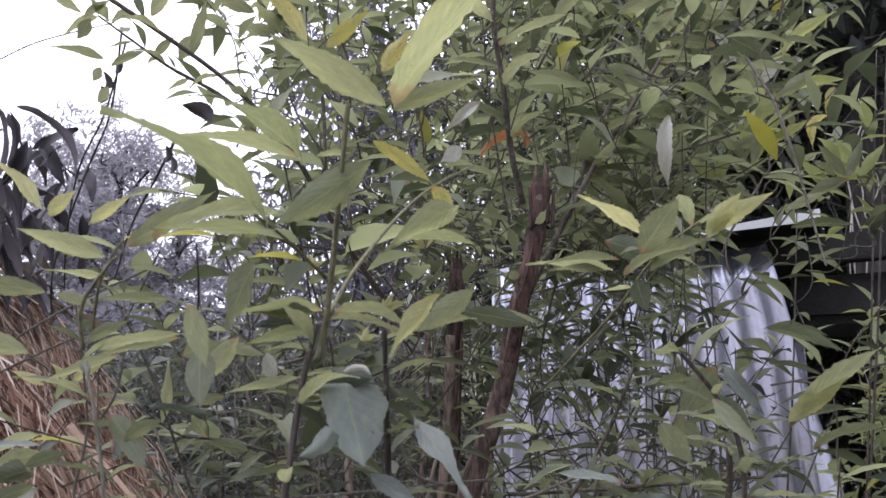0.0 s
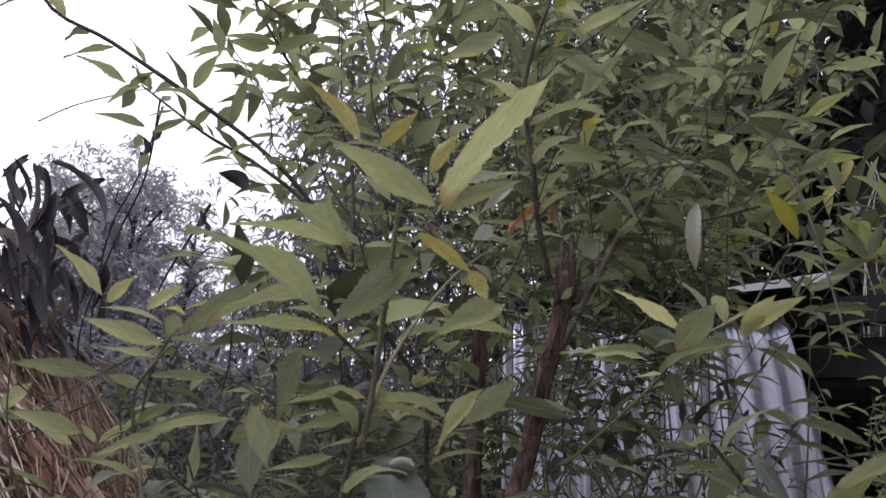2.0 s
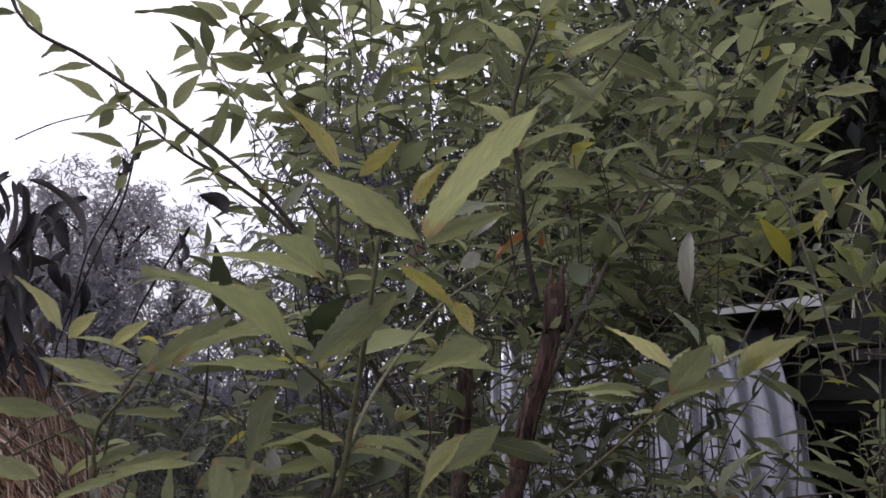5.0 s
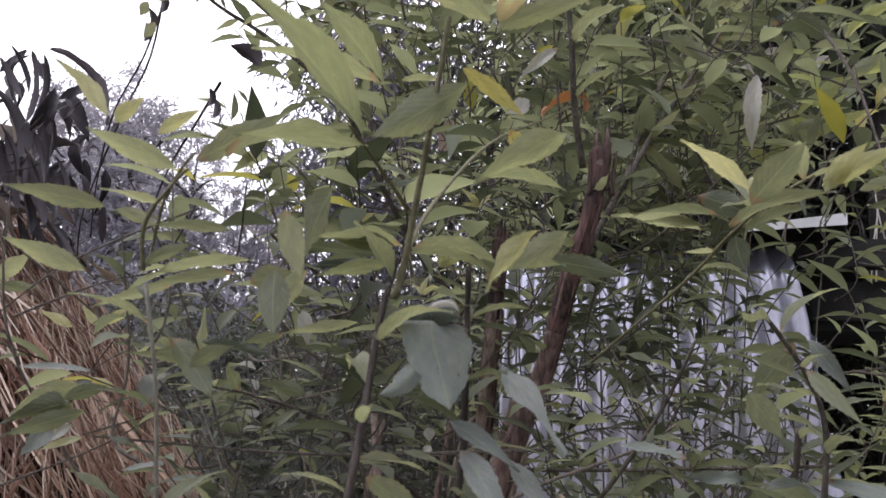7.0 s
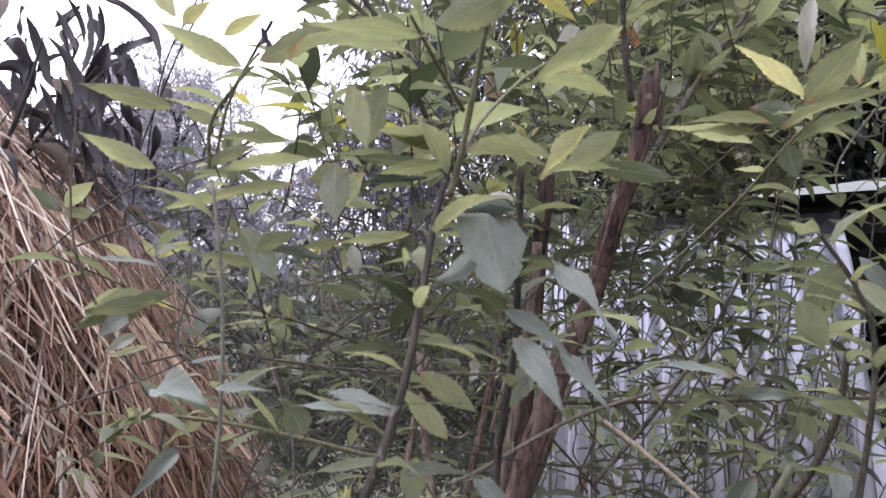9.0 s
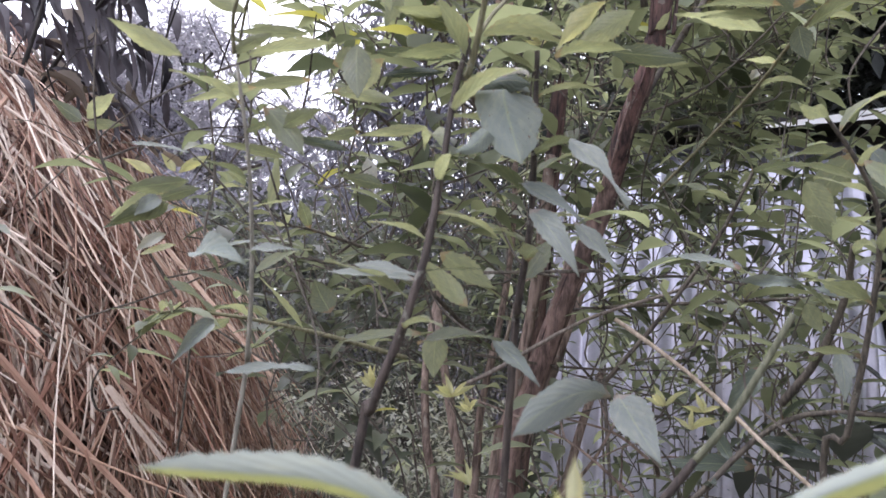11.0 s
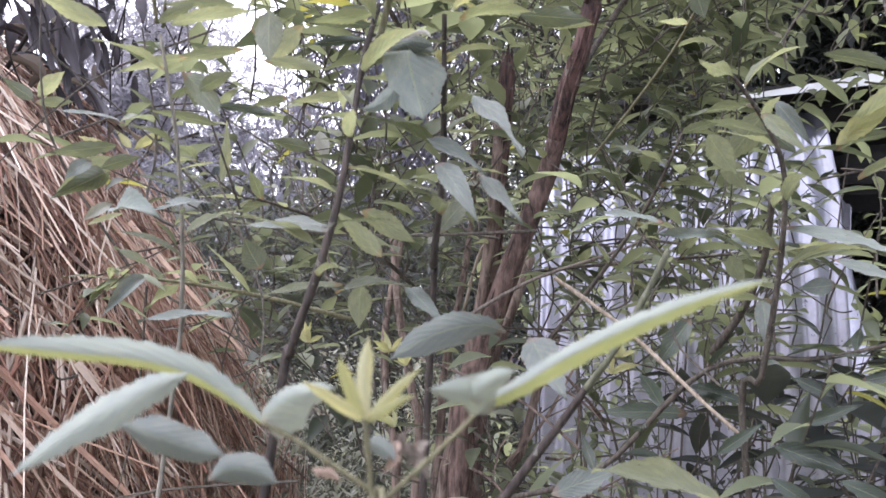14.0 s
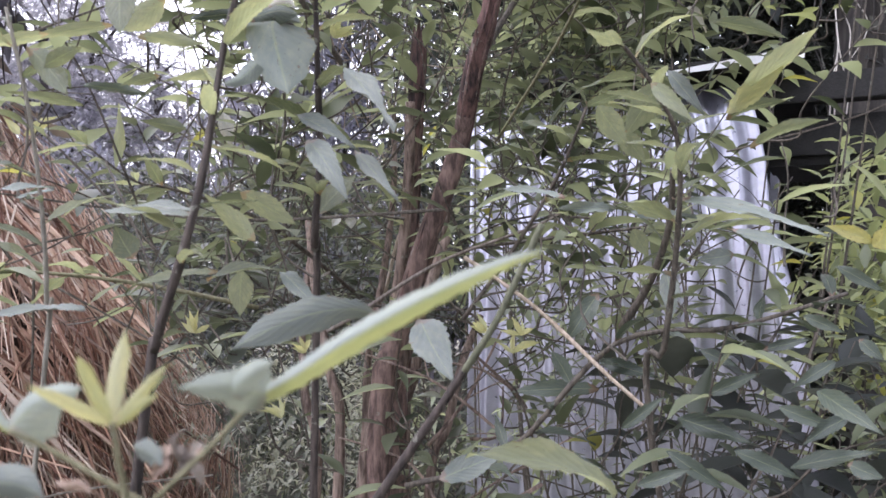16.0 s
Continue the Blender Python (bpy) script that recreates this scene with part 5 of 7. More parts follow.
leaf(right_stem, LEAF, "soft", (0.184, 0.440, 1.455), (0.213, 0.400, 1.487), 0.017, (0.17, 0.69, 0.70))
leaf(right_stem, LEAF, "soft", (0.201, 0.460, 1.435), (0.236, 0.440, 1.448), 0.012, (0.08, 0.64, 0.77))
leaf(right_stem, LEAF_ASH, "blade", (0.162, 0.480, 1.407), (0.227, 0.420, 1.382), 0.018, (-0.14, -0.51, 0.85))
leaf(right_stem, LEAF_ASH, "blade", (0.203, 0.500, 1.391), (0.247, 0.480, 1.374), 0.015, (-0.00, -0.65, 0.76))
leaf(right_stem, LEAF_ASH, "blade", (0.104, 0.520, 1.410), (0.060, 0.520, 1.415), 0.013, (0.09, -0.57, 0.82))
leaf(right_stem, LEAF_ASH, "ragged", (0.133, 0.500, 1.402), (0.094, 0.500, 1.401), 0.011, (-0.01, -0.98, 0.21))
leaf(right_stem, LEAF_ASH, "ragged", (0.140, 0.500, 1.400), (0.177, 0.480, 1.396), 0.012, (-0.40, -0.82, 0.41))
leaf(right_rod, LEAF_GREY, "flat", (0.207, 0.500, 1.375), (0.184, 0.500, 1.371), 0.015, (-0.04, -0.98, 0.22))
leaf(right_rod, LEAF, "flat", (0.156, 0.550, 1.393), (0.167, 0.550, 1.374), 0.016, (0.37, 0.90, 0.21))
leaf(right_low, LEAF_SHADED, "soft", (0.144, 0.600, 1.276), (0.076, 0.600, 1.272), 0.020, (-0.04, -0.80, 0.60))
leaf(right_low, LEAF_SHADED, "soft", (0.140, 0.580, 1.299), (0.179, 0.560, 1.290), 0.014, (-0.37, -0.87, 0.34))
leaf(right_low, LEAF_SHADED, "droop", (0.139, 0.580, 1.348), (0.115, 0.580, 1.310), 0.020, (-0.31, -0.93, 0.19))
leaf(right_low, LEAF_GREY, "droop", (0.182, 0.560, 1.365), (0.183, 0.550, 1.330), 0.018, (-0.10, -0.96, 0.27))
leaf(right_low, LEAF_SHADED, "soft", (0.173, 0.500, 1.273), (0.206, 0.460, 1.265), 0.017, (-0.64, -0.62, 0.46))
leaf(right_low, LEAF_SHADED, "soft", (0.221, 0.420, 1.302), (0.233, 0.380, 1.287), 0.015, (-0.68, -0.43, 0.60))
leaf(right_low, LEAF_SHADED, "soft", (0.220, 0.450, 1.255), (0.259, 0.430, 1.269), 0.013, (-0.53, -0.63, 0.57))
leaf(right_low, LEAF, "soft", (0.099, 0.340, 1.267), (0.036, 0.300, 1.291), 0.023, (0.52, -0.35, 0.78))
leaf(right_low, LEAF_SHADED, "soft", (0.073, 0.380, 1.276), (0.103, 0.360, 1.269), 0.011, (-0.30, -0.68, 0.67))
leaf(right_low, LEAF_GREY, "flat", (0.026, 0.360, 1.267), (0.056, 0.360, 1.280), 0.015, (-0.16, -0.91, 0.38))
leaf(right_low, LEAF_YELLOW, "soft", (0.267, 0.450, 1.381), (0.244, 0.460, 1.391), 0.011, (-0.36, -0.93, 0.10))
leaf(right_low, LEAF_YELLOW, "soft", (0.266, 0.450, 1.379), (0.277, 0.440, 1.390), 0.015, (-0.68, -0.73, 0.01))
leaf(branch_right, LEAF_PALE, "curled", (0.140, 0.500, 1.652), (0.140, 0.510, 1.603), 0.015, (-0.50, -0.85, -0.17))
leaf(branch_right, LEAF_PALE, "soft", (0.012, 0.500, 1.662), (-0.012, 0.500, 1.639), 0.010, (0.06, -1.00, -0.06))
leaf(branch_right, LEAF_PALE, "flat", (-0.001, 0.550, 1.646), (-0.016, 0.550, 1.635), 0.016, (0.05, -1.00, -0.07))
leaf(branch_right, LEAF_PALE, "curled", (-0.053, 0.600, 1.402), (-0.059, 0.600, 1.393), 0.009, (-0.09, -0.99, 0.06))
leaf(trunk_b, LEAF_PALE, "soft", (-0.182, 0.730, 1.506), (-0.173, 0.730, 1.472), 0.018, (0.35, -0.93, 0.09))
bud_shoot = thing("shrub", (-0.02, 0.16, 0), "young shoot tip with a yellow-green bud and long serrated leaves", "shrub")
bud_stem, bud_stem_line = stem("stem", bud_shoot, STEM_GREEN, [(-0.020, 0.170, -0.020), (-0.022, 0.160, 0.900), (-0.0202, 0.1314, 1.2802), (-0.0245, 0.1423, 1.3138), (-0.0258, 0.1415, 1.3241), (-0.0265, 0.1404, 1.3301)], (0.0008, 0.0007, 0.0006, 0.0006, 0.0005), 7, 0.06, 186)
bud_left, bud_left_line = stem("stem", bud_shoot, STEM_GREEN, [(-0.0248, 0.1531, 1.3134), (-0.0334, 0.1517, 1.3186), (-0.0420, 0.1506, 1.3237), (-0.0484, 0.1500, 1.3266)], (0.0006, 0.0005, 0.0004), 7, 0.06, 187)
bud_right, bud_right_line = stem("stem", bud_shoot, STEM_GREEN, [(-0.0238, 0.1424, 1.3138), (-0.0175, 0.1437, 1.3201), (-0.0107, 0.1446, 1.3271), (-0.0048, 0.1447, 1.3337)], (0.0006, 0.0005, 0.0004), 7, 0.06, 188)
# pale over lime: sky sheen above and the lit underside are put into colours
fold_leaf(bud_left, [(-0.0481, 0.1500, 1.3263), (-0.0541, 0.1483, 1.3309), (-0.0616, 0.1457, 1.3354), (-0.0704, 0.1419, 1.3379), (-0.0791, 0.1372, 1.3388), (-0.0866, 0.1323, 1.3396), (-0.0927, 0.1277, 1.3402)], (0.0008, 0.0022, 0.0030, 0.0034, 0.0033, 0.0022, 0.0), (0.0005, 0.0011, 0.0014, 0.0015, 0.0013, 0.0012, 0.0), LEAF_SHEEN, LEAF_LIME, 1)
fold_leaf(bud_left, [(-0.0593, 0.1381, 1.3363), (-0.0644, 0.1339, 1.3335), (-0.0693, 0.1282, 1.3297), (-0.0739, 0.1231, 1.3258), (-0.0785, 0.1172, 1.3208)], (0.0004, 0.0027, 0.0032, 0.0023, 0.0), (0.0004, 0.0027, 0.0034, 0.0021, 0.0), LEAF_SHEEN, LEAF_SHEEN, 2)
fold_leaf(bud_left, [(-0.0769, 0.1493, 1.3245), (-0.0690, 0.1487, 1.3227), (-0.0613, 0.1487, 1.3208), (-0.0543, 0.1483, 1.3199)], (0.0003, 0.0036, 0.0032, 0.0), (0.0003, 0.0036, 0.003, 0.0), LEAF_GREY, LEAF_GREY, 3)
fold_leaf(bud_left, [(-0.0484, 0.1500, 1.3266), (-0.0431, 0.1476, 1.3312), (-0.0378, 0.1456, 1.3336), (-0.0327, 0.1434, 1.3352)], (0.0016, 0.0026, 0.0018, 0.0), (0.0050, 0.0062, 0.0024, 0.0), LEAF_SHEEN, LEAF_SHEEN, 4)
fold_leaf(bud_left, [(-0.0625, 0.1622, 1.3115), (-0.0581, 0.1619, 1.3142), (-0.0527, 0.1611, 1.3143), (-0.0468, 0.1607, 1.3122)], (0.0005, 0.003, 0.0032, 0.0), (0.0005, 0.0032, 0.0032, 0.0), LEAF_GREY, LEAF_GREY, 5)
fold_leaf(bud_right, [(-0.0053, 0.1447, 1.3336), (0.0018, 0.1441, 1.3378), (0.0092, 0.1430, 1.3430), (0.0187, 0.1401, 1.3487), (0.0276, 0.1364, 1.3535), (0.0349, 0.1324, 1.3568), (0.0414, 0.1281, 1.3592)], (0.0006, 0.0015, 0.0018, 0.0018, 0.0015, 0.0010, 0.0), (0.0014, 0.0021, 0.0024, 0.0022, 0.0018, 0.0011, 0.0), LEAF_SHEEN, LEAF_LIME, 6)
fold_leaf(bud_right, [(-0.0027, 0.1448, 1.3342), (-0.0059, 0.1419, 1.3355), (-0.0094, 0.1389, 1.3363), (-0.0152, 0.1356, 1.3367)], (0.0026, 0.0044, 0.0026, 0.0), (0.0028, 0.0040, 0.0022, 0.0), LEAF_SHEEN, LEAF_SHEEN, 7)
fold_leaf(bud_right, [(-0.0073, 0.1408, 1.3346), (-0.0059, 0.1391, 1.3369), (-0.0030, 0.1373, 1.3394), (0.0003, 0.1354, 1.3411)], (0.0011, 0.0019, 0.0017, 0.0), (0.0013, 0.0021, 0.0017, 0.0), LEAF_SHEEN, LEAF_SHEEN, 8)
fold_leaf(bud_stem, [(-0.0265, 0.1404, 1.3301), (-0.0276, 0.1430, 1.3350), (-0.0278, 0.1455, 1.3400), (-0.0280, 0.1479, 1.3450)], (0.0007, 0.0015, 0.0013, 0.0), (0.0007, 0.0015, 0.0015, 0.0), LEAF_YOUNG, LEAF_YOUNG, 20)
fold_leaf(bud_stem, [(-0.0268, 0.1404, 1.3301), (-0.0291, 0.1396, 1.3343), (-0.0307, 0.1387, 1.3383), (-0.0315, 0.1378, 1.3412)], (0.0005, 0.0012, 0.0011, 0.0), (0.0005, 0.0012, 0.0011, 0.0), LEAF_YOUNG, LEAF_YOUNG, 21)
fold_leaf(bud_stem, [(-0.0271, 0.1403, 1.3299), (-0.0299, 0.1371, 1.3324), (-0.0332, 0.1347, 1.3348), (-0.0367, 0.1321, 1.3372)], (0.0005, 0.0011, 0.0009, 0.0), (0.0005, 0.0012, 0.0009, 0.0), LEAF_YOUNG, LEAF_YOUNG, 22)
fold_leaf(bud_stem, [(-0.0261, 0.1405, 1.3301), (-0.0230, 0.1394, 1.3335), (-0.0200, 0.1382, 1.3369), (-0.0164, 0.1369, 1.3404)], (0.0005, 0.0011, 0.0009, 0.0), (0.0005, 0.0012, 0.0009, 0.0), LEAF_YOUNG, LEAF_YOUNG, 23)
fold_leaf(bud_stem, [(-0.0260, 0.1404, 1.3297), (-0.0226, 0.1372, 1.3322), (-0.0200, 0.1358, 1.3342), (-0.0167, 0.1344, 1.3360)], (0.0004, 0.0008, 0.0007, 0.0), (0.0004, 0.0009, 0.0007, 0.0), LEAF_YOUNG, LEAF_YOUNG, 24)
fold_leaf(bud_stem, [(-0.0222, 0.1553, 1.3239), (-0.0199, 0.1541, 1.3220), (-0.0173, 0.1532, 1.3211), (-0.0160, 0.1520, 1.3199)], (0.0004, 0.0015, 0.0011, 0.0), (0.0004, 0.0011, 0.0011, 0.0), LEAF_HUSK, LEAF_HUSK, 31)
rng = random.Random(33)
for k in range(9):
    p = Vector((-0.0199, 0.1541, 1.322)) + Vector((rng.gauss(0, 0.0016), rng.gauss(0, 0.001), rng.gauss(0, 0.0012)))
    leaf(bud_stem, LEAF_HUSK if k % 3 else LEAF_DRY, "curled", p, p + Vector((rng.gauss(0, 1), rng.gauss(0, 1), rng.gauss(-0.2, 0.8))).normalized() * rng.uniform(0.003, 0.006), 0.003, (rng.gauss(0, 1), -1, 0.4))
fold_leaf(bud_stem, [(-0.0312, 0.1444, 1.3179), (-0.0332, 0.1433, 1.3193), (-0.0345, 0.1420, 1.3195), (-0.0363, 0.1418, 1.3204)], (0.0003, 0.0009, 0.0008, 0.0), (0.0003, 0.0011, 0.0008, 0.0), LEAF_DRY, LEAF_DRY, 32)
fold_leaf(bud_stem, [(-0.0277, 0.1525, 1.3240), (-0.0258, 0.1516, 1.3234), (-0.0234, 0.1507, 1.3224), (-0.0215, 0.1497, 1.3212)], (0.0004, 0.0019, 0.0017, 0.0), (0.0004, 0.0017, 0.0017, 0.0), LEAF_GREY, LEAF_GREY, 33)
leaf(trunk_b, LEAF_DRY, "soft", (-0.068, 0.950, 1.733), (-0.068, 0.950, 1.785), 0.027, (-0.23, 0.97, 0.00))
leaf(trunk_b, LEAF_DRY, "soft", (-0.078, 0.950, 1.737), (-0.074, 0.950, 1.781), 0.017, (-0.27, 0.96, 0.02))
dead = thing("dead_foliage", (-0.8, 1.2, 1.6), "bunch of dark withered leaves drooping over the straw", "dead leaves")
dead_stalk, dead_stalk_line = stem("stalk", dead, TREE_BARK, [(-0.809, 1.100, 1.603), (-0.782, 1.100, 1.717), (-0.771, 1.100, 1.788), (-0.766, 1.100, 1.843)], (0.0040, 0.0035, 0.0025, 0.0015), 7, 0.06, 209)
dead_stalk_b, dead_stalk_b_line = stem("stalk", dead, TREE_BARK, [(-0.850, 1.200, 1.634), (-0.775, 1.180, 1.745), (-0.731, 1.160, 1.786), (-0.702, 1.150, 1.820)], (0.0040, 0.0035, 0.0025, 0.0015), 7, 0.06, 210)
leaf(dead_stalk, LEAF_DEAD, "droop", (-0.619, 1.000, 1.863), (-0.524, 1.000, 1.759), 0.023, (0.67, 0.42, 0.61))
leaf(dead_stalk, LEAF_DEAD, "droop", (-0.626, 1.000, 1.842), (-0.625, 1.000, 1.770), 0.011, (0.20, 0.98, 0.00))
leaf(dead_stalk, LEAF_DEAD, "droop", (-0.651, 1.050, 1.762), (-0.625, 1.050, 1.707), 0.013, (-0.17, 0.98, -0.08))
leaf(dead_stalk, LEAF_DEAD, "droop", (-0.626, 1.050, 1.781), (-0.623, 1.050, 1.719), 0.010, (-0.26, 0.96, -0.01))
leaf(dead_stalk, LEAF_DEAD, "droop", (-0.706, 1.050, 1.886), (-0.668, 1.050, 1.811), 0.013, (0.20, 0.97, 0.10))
leaf(dead_stalk, LEAF_DEAD, "droop", (-0.753, 1.100, 1.889), (-0.706, 1.100, 1.821), 0.016, (-0.08, 0.99, -0.06))
leaf(dead_stalk, LEAF_DEAD, "curled", (-0.682, 1.100, 1.693), (-0.660, 1.100, 1.619), 0.018, (-0.26, 0.96, -0.08))
leaf(dead_stalk, LEAF_DEAD, "droop", (-0.723, 1.100, 1.776), (-0.692, 1.100, 1.701), 0.021, (-0.22, 0.97, -0.09))
leaf(dead_stalk, LEAF_DEAD, "droop", (-0.674, 1.050, 1.879), (-0.668, 1.050, 1.760), 0.020, (0.40, 0.92, 0.02))
leaf(dead_stalk, LEAF_DEAD, "curled", (-0.756, 1.100, 1.844), (-0.705, 1.100, 1.724), 0.021, (0.11, 0.99, 0.05))
leaf(dead_stalk, LEAF_DEAD, "droop", (-0.798, 1.100, 1.876), (-0.740, 1.100, 1.765), 0.024, (-0.18, 0.98, -0.10))
leaf(dead_stalk, LEAF_DEAD, "droop", (-0.683, 1.100, 1.744), (-0.678, 1.100, 1.675), 0.015, (-0.32, 0.95, -0.02))
leaf(dead_stalk, LEAF_DEAD, "curled", (-0.638, 1.100, 1.645), (-0.593, 1.100, 1.583), 0.013, (-0.09, 0.99, -0.07))
leaf(dead_stalk, LEAF_DEAD, "droop", (-0.712, 1.150, 1.661), (-0.681, 1.150, 1.593), 0.016, (-0.21, 0.97, -0.09))
leaf(dead_stalk, LEAF_DEAD, "droop", (-0.667, 1.100, 1.757), (-0.643, 1.100, 1.671), 0.015, (-0.22, 0.97, -0.06))
leaf(dead_stalk, LEAF_DEAD, "curled", (-0.618, 1.100, 1.716), (-0.603, 1.100, 1.665), 0.013, (-0.19, 0.98, -0.06))
leaf(dead_stalk, LEAF_DEAD, "droop", (-0.643, 1.100, 1.741), (-0.618, 1.100, 1.647), 0.016, (0.55, 0.82, 0.15))
leaf(dead_stalk, LEAF_DEAD, "droop", (-0.749, 1.150, 1.754), (-0.709, 1.150, 1.656), 0.018, (-0.21, 0.98, -0.08))
leaf(dead_stalk, LEAF_DEAD, "curled", (-0.791, 1.150, 1.788), (-0.751, 1.150, 1.699), 0.023, (-0.20, 0.97, -0.09))
leaf(dead_stalk, LEAF_DEAD, "droop", (-0.875, 1.200, 1.824), (-0.844, 1.200, 1.739), 0.028, (-0.27, 0.96, -0.10))
leaf(dead_stalk, LEAF_DEAD, "droop", (-0.904, 1.200, 1.812), (-0.865, 1.200, 1.747), 0.028, (-0.18, 0.98, -0.11))
leaf(dead_stalk, LEAF_DEAD, "curled", (-0.728, 1.150, 1.810), (-0.702, 1.150, 1.747), 0.021, (-0.18, 0.98, -0.07))
leaf(dead_stalk, LEAF_DEAD, "droop", (-0.653, 1.150, 1.651), (-0.627, 1.150, 1.590), 0.016, (-0.17, 0.98, -0.07))
leaf(dead_stalk, LEAF_DEAD, "droop", (-0.686, 1.150, 1.658), (-0.649, 1.150, 1.580), 0.013, (-0.17, 0.98, -0.08))
leaf(dead_stalk, LEAF_DEAD, "curled", (-0.690, 1.100, 1.751), (-0.649, 1.100, 1.666), 0.016, (-0.17, 0.98, -0.08))
leaf(dead_stalk, LEAF_DEAD, "droop", (-0.759, 1.150, 1.777), (-0.733, 1.150, 1.688), 0.024, (-0.28, 0.96, -0.08))
leaf(dead_stalk, LEAF_DEAD, "droop", (-0.608, 1.100, 1.701), (-0.595, 1.100, 1.642), 0.011, (-0.24, 0.97, -0.05))
leaf(dead_stalk, LEAF_DEAD, "droop", (-0.626, 1.000, 1.853), (-0.624, 1.000, 1.779), 0.013, (0.05, 1.00, 0.00))
leaf(dead_stalk, LEAF_DEAD, "droop", (-0.639, 1.050, 1.771), (-0.624, 1.050, 1.688), 0.018, (-0.29, 0.96, -0.05))
leaf(dead_stalk, LEAF_DEAD, "droop", (-0.647, 1.050, 1.704), (-0.608, 1.050, 1.624), 0.023, (-0.20, 0.98, -0.10))
leaf(dead_stalk, LEAF_DEAD, "curled", (-0.639, 1.100, 1.649), (-0.598, 1.100, 1.583), 0.018, (-0.15, 0.98, -0.09))
vine_a, vine_a_line = stem("vine", dead, TREE_BARK, [(-0.525, 0.800, 1.835), (-0.484, 0.800, 1.857), (-0.431, 0.800, 1.873), (-0.387, 0.780, 1.871)], (0.0008, 0.0007, 0.0006), 7, 0.06, 242, "thin bare vine")
vine_b, vine_b_line = stem("vine", dead, TREE_BARK, [(-0.363, 0.750, 1.842), (-0.380, 0.780, 1.765), (-0.410, 0.800, 1.701), (-0.459, 0.850, 1.610), (-0.482, 0.900, 1.559)], (0.0012, 0.0010, 0.0008), 7, 0.06, 243, "thin bare vine")
vine_c, vine_c_line = stem("vine", dead, TREE_BARK, [(-0.381, 0.800, 1.858), (-0.406, 0.820, 1.780), (-0.444, 0.850, 1.723), (-0.475, 0.900, 1.650), (-0.496, 0.950, 1.598)], (0.0012, 0.0010, 0.0008), 7, 0.06, 244, "thin bare vine")
vine_d, vine_d_line = stem("vine", dead, TREE_BARK, [(-0.275, 0.700, 1.706), (-0.311, 0.750, 1.683), (-0.353, 0.800, 1.646), (-0.389, 0.850, 1.592)], (0.0015, 0.0012, 0.0008), 7, 0.06, 245, "thin bare vine")
leaf(vine_d, LEAF_DEAD, "curled", (-0.284, 0.700, 1.700), (-0.284, 0.700, 1.681), 0.011, (0.28, 0.96, 0.00))
leaf(vine_d, LEAF_DEAD, "curled", (-0.277, 0.700, 1.689), (-0.277, 0.700, 1.670), 0.011, (0.30, 0.95, 0.00))
leaf(vine_d, LEAF_DEAD, "curled", (-0.352, 0.700, 1.776), (-0.352, 0.700, 1.755), 0.013, (0.25, 0.97, 0.00))
leaf(vine_d, LEAF_DEAD, "curled", (-0.353, 0.700, 1.761), (-0.353, 0.700, 1.741), 0.012, (0.20, 0.98, 0.00))
leaf(vine_d, LEAF_DEAD, "curled", (-0.340, 0.700, 1.791), (-0.340, 0.700, 1.771), 0.012, (0.20, 0.98, 0.00))
splint, splint_line = stem("splinter", trunk, BARK_RED, [(0.059, 0.645, 1.607), (0.059, 0.648, 1.638), (0.058, 0.650, 1.646)], (0.0022, 0.0016, 0.0005), 5, 0.15, 251)
splint, splint_line = stem("splinter", trunk, BARK_RED, [(0.063, 0.645, 1.610), (0.064, 0.648, 1.641), (0.064, 0.650, 1.651)], (0.0022, 0.0016, 0.0005), 5, 0.15, 252)
splint, splint_line = stem("splinter", trunk, BARK_RED, [(0.068, 0.645, 1.615), (0.069, 0.648, 1.646), (0.070, 0.650, 1.657)], (0.0022, 0.0016, 0.0005), 5, 0.15, 253)
splint, splint_line = stem("splinter", trunk, BARK_RED, [(0.073, 0.645, 1.612), (0.074, 0.648, 1.643), (0.076, 0.650, 1.655)], (0.0022, 0.0016, 0.0005), 5, 0.15, 254)
splint, splint_line = stem("splinter", trunk, BARK_RED, [(0.077, 0.645, 1.608), (0.079, 0.648, 1.638), (0.081, 0.650, 1.648)], (0.0022, 0.0016, 0.0005), 5, 0.15, 255)
splint, splint_line = stem("splinter", trunk_c, BARK_RED, [(-0.009, 0.800, 1.564), (-0.010, 0.800, 1.588), (-0.010, 0.800, 1.599)], (0.0020, 0.0015, 0.0005), 5, 0.15, 256)
splint, splint_line = stem("splinter", trunk_c, BARK_RED, [(-0.003, 0.800, 1.569), (-0.003, 0.800, 1.593), (-0.003, 0.800, 1.607)], (0.0020, 0.0015, 0.0005), 5, 0.15, 257)
splint, splint_line = stem("splinter", trunk_c, BARK_RED, [(0.002, 0.800, 1.565), (0.002, 0.800, 1.588), (0.003, 0.800, 1.598)], (0.0020, 0.0015, 0.0005), 5, 0.15, 258)
leaf(right_arm, LEAF_YOUNG, "soft", (0.052, 0.470, 1.325), (0.045, 0.468, 1.332), 0.003, (0.05, 0.95, 0.32))
leaf(right_arm, LEAF_YOUNG, "soft", (0.052, 0.470, 1.325), (0.042, 0.480, 1.328), 0.005, (0.70, 0.71, -0.02))
leaf(right_arm, LEAF_YOUNG, "soft", (0.052, 0.470, 1.325), (0.060, 0.471, 1.333), 0.004, (-0.09, 1.00, -0.03))
leaf(right_arm, LEAF_YOUNG, "soft", (0.052, 0.470, 1.325), (0.043, 0.463, 1.331), 0.005, (-0.30, 0.81, 0.49))
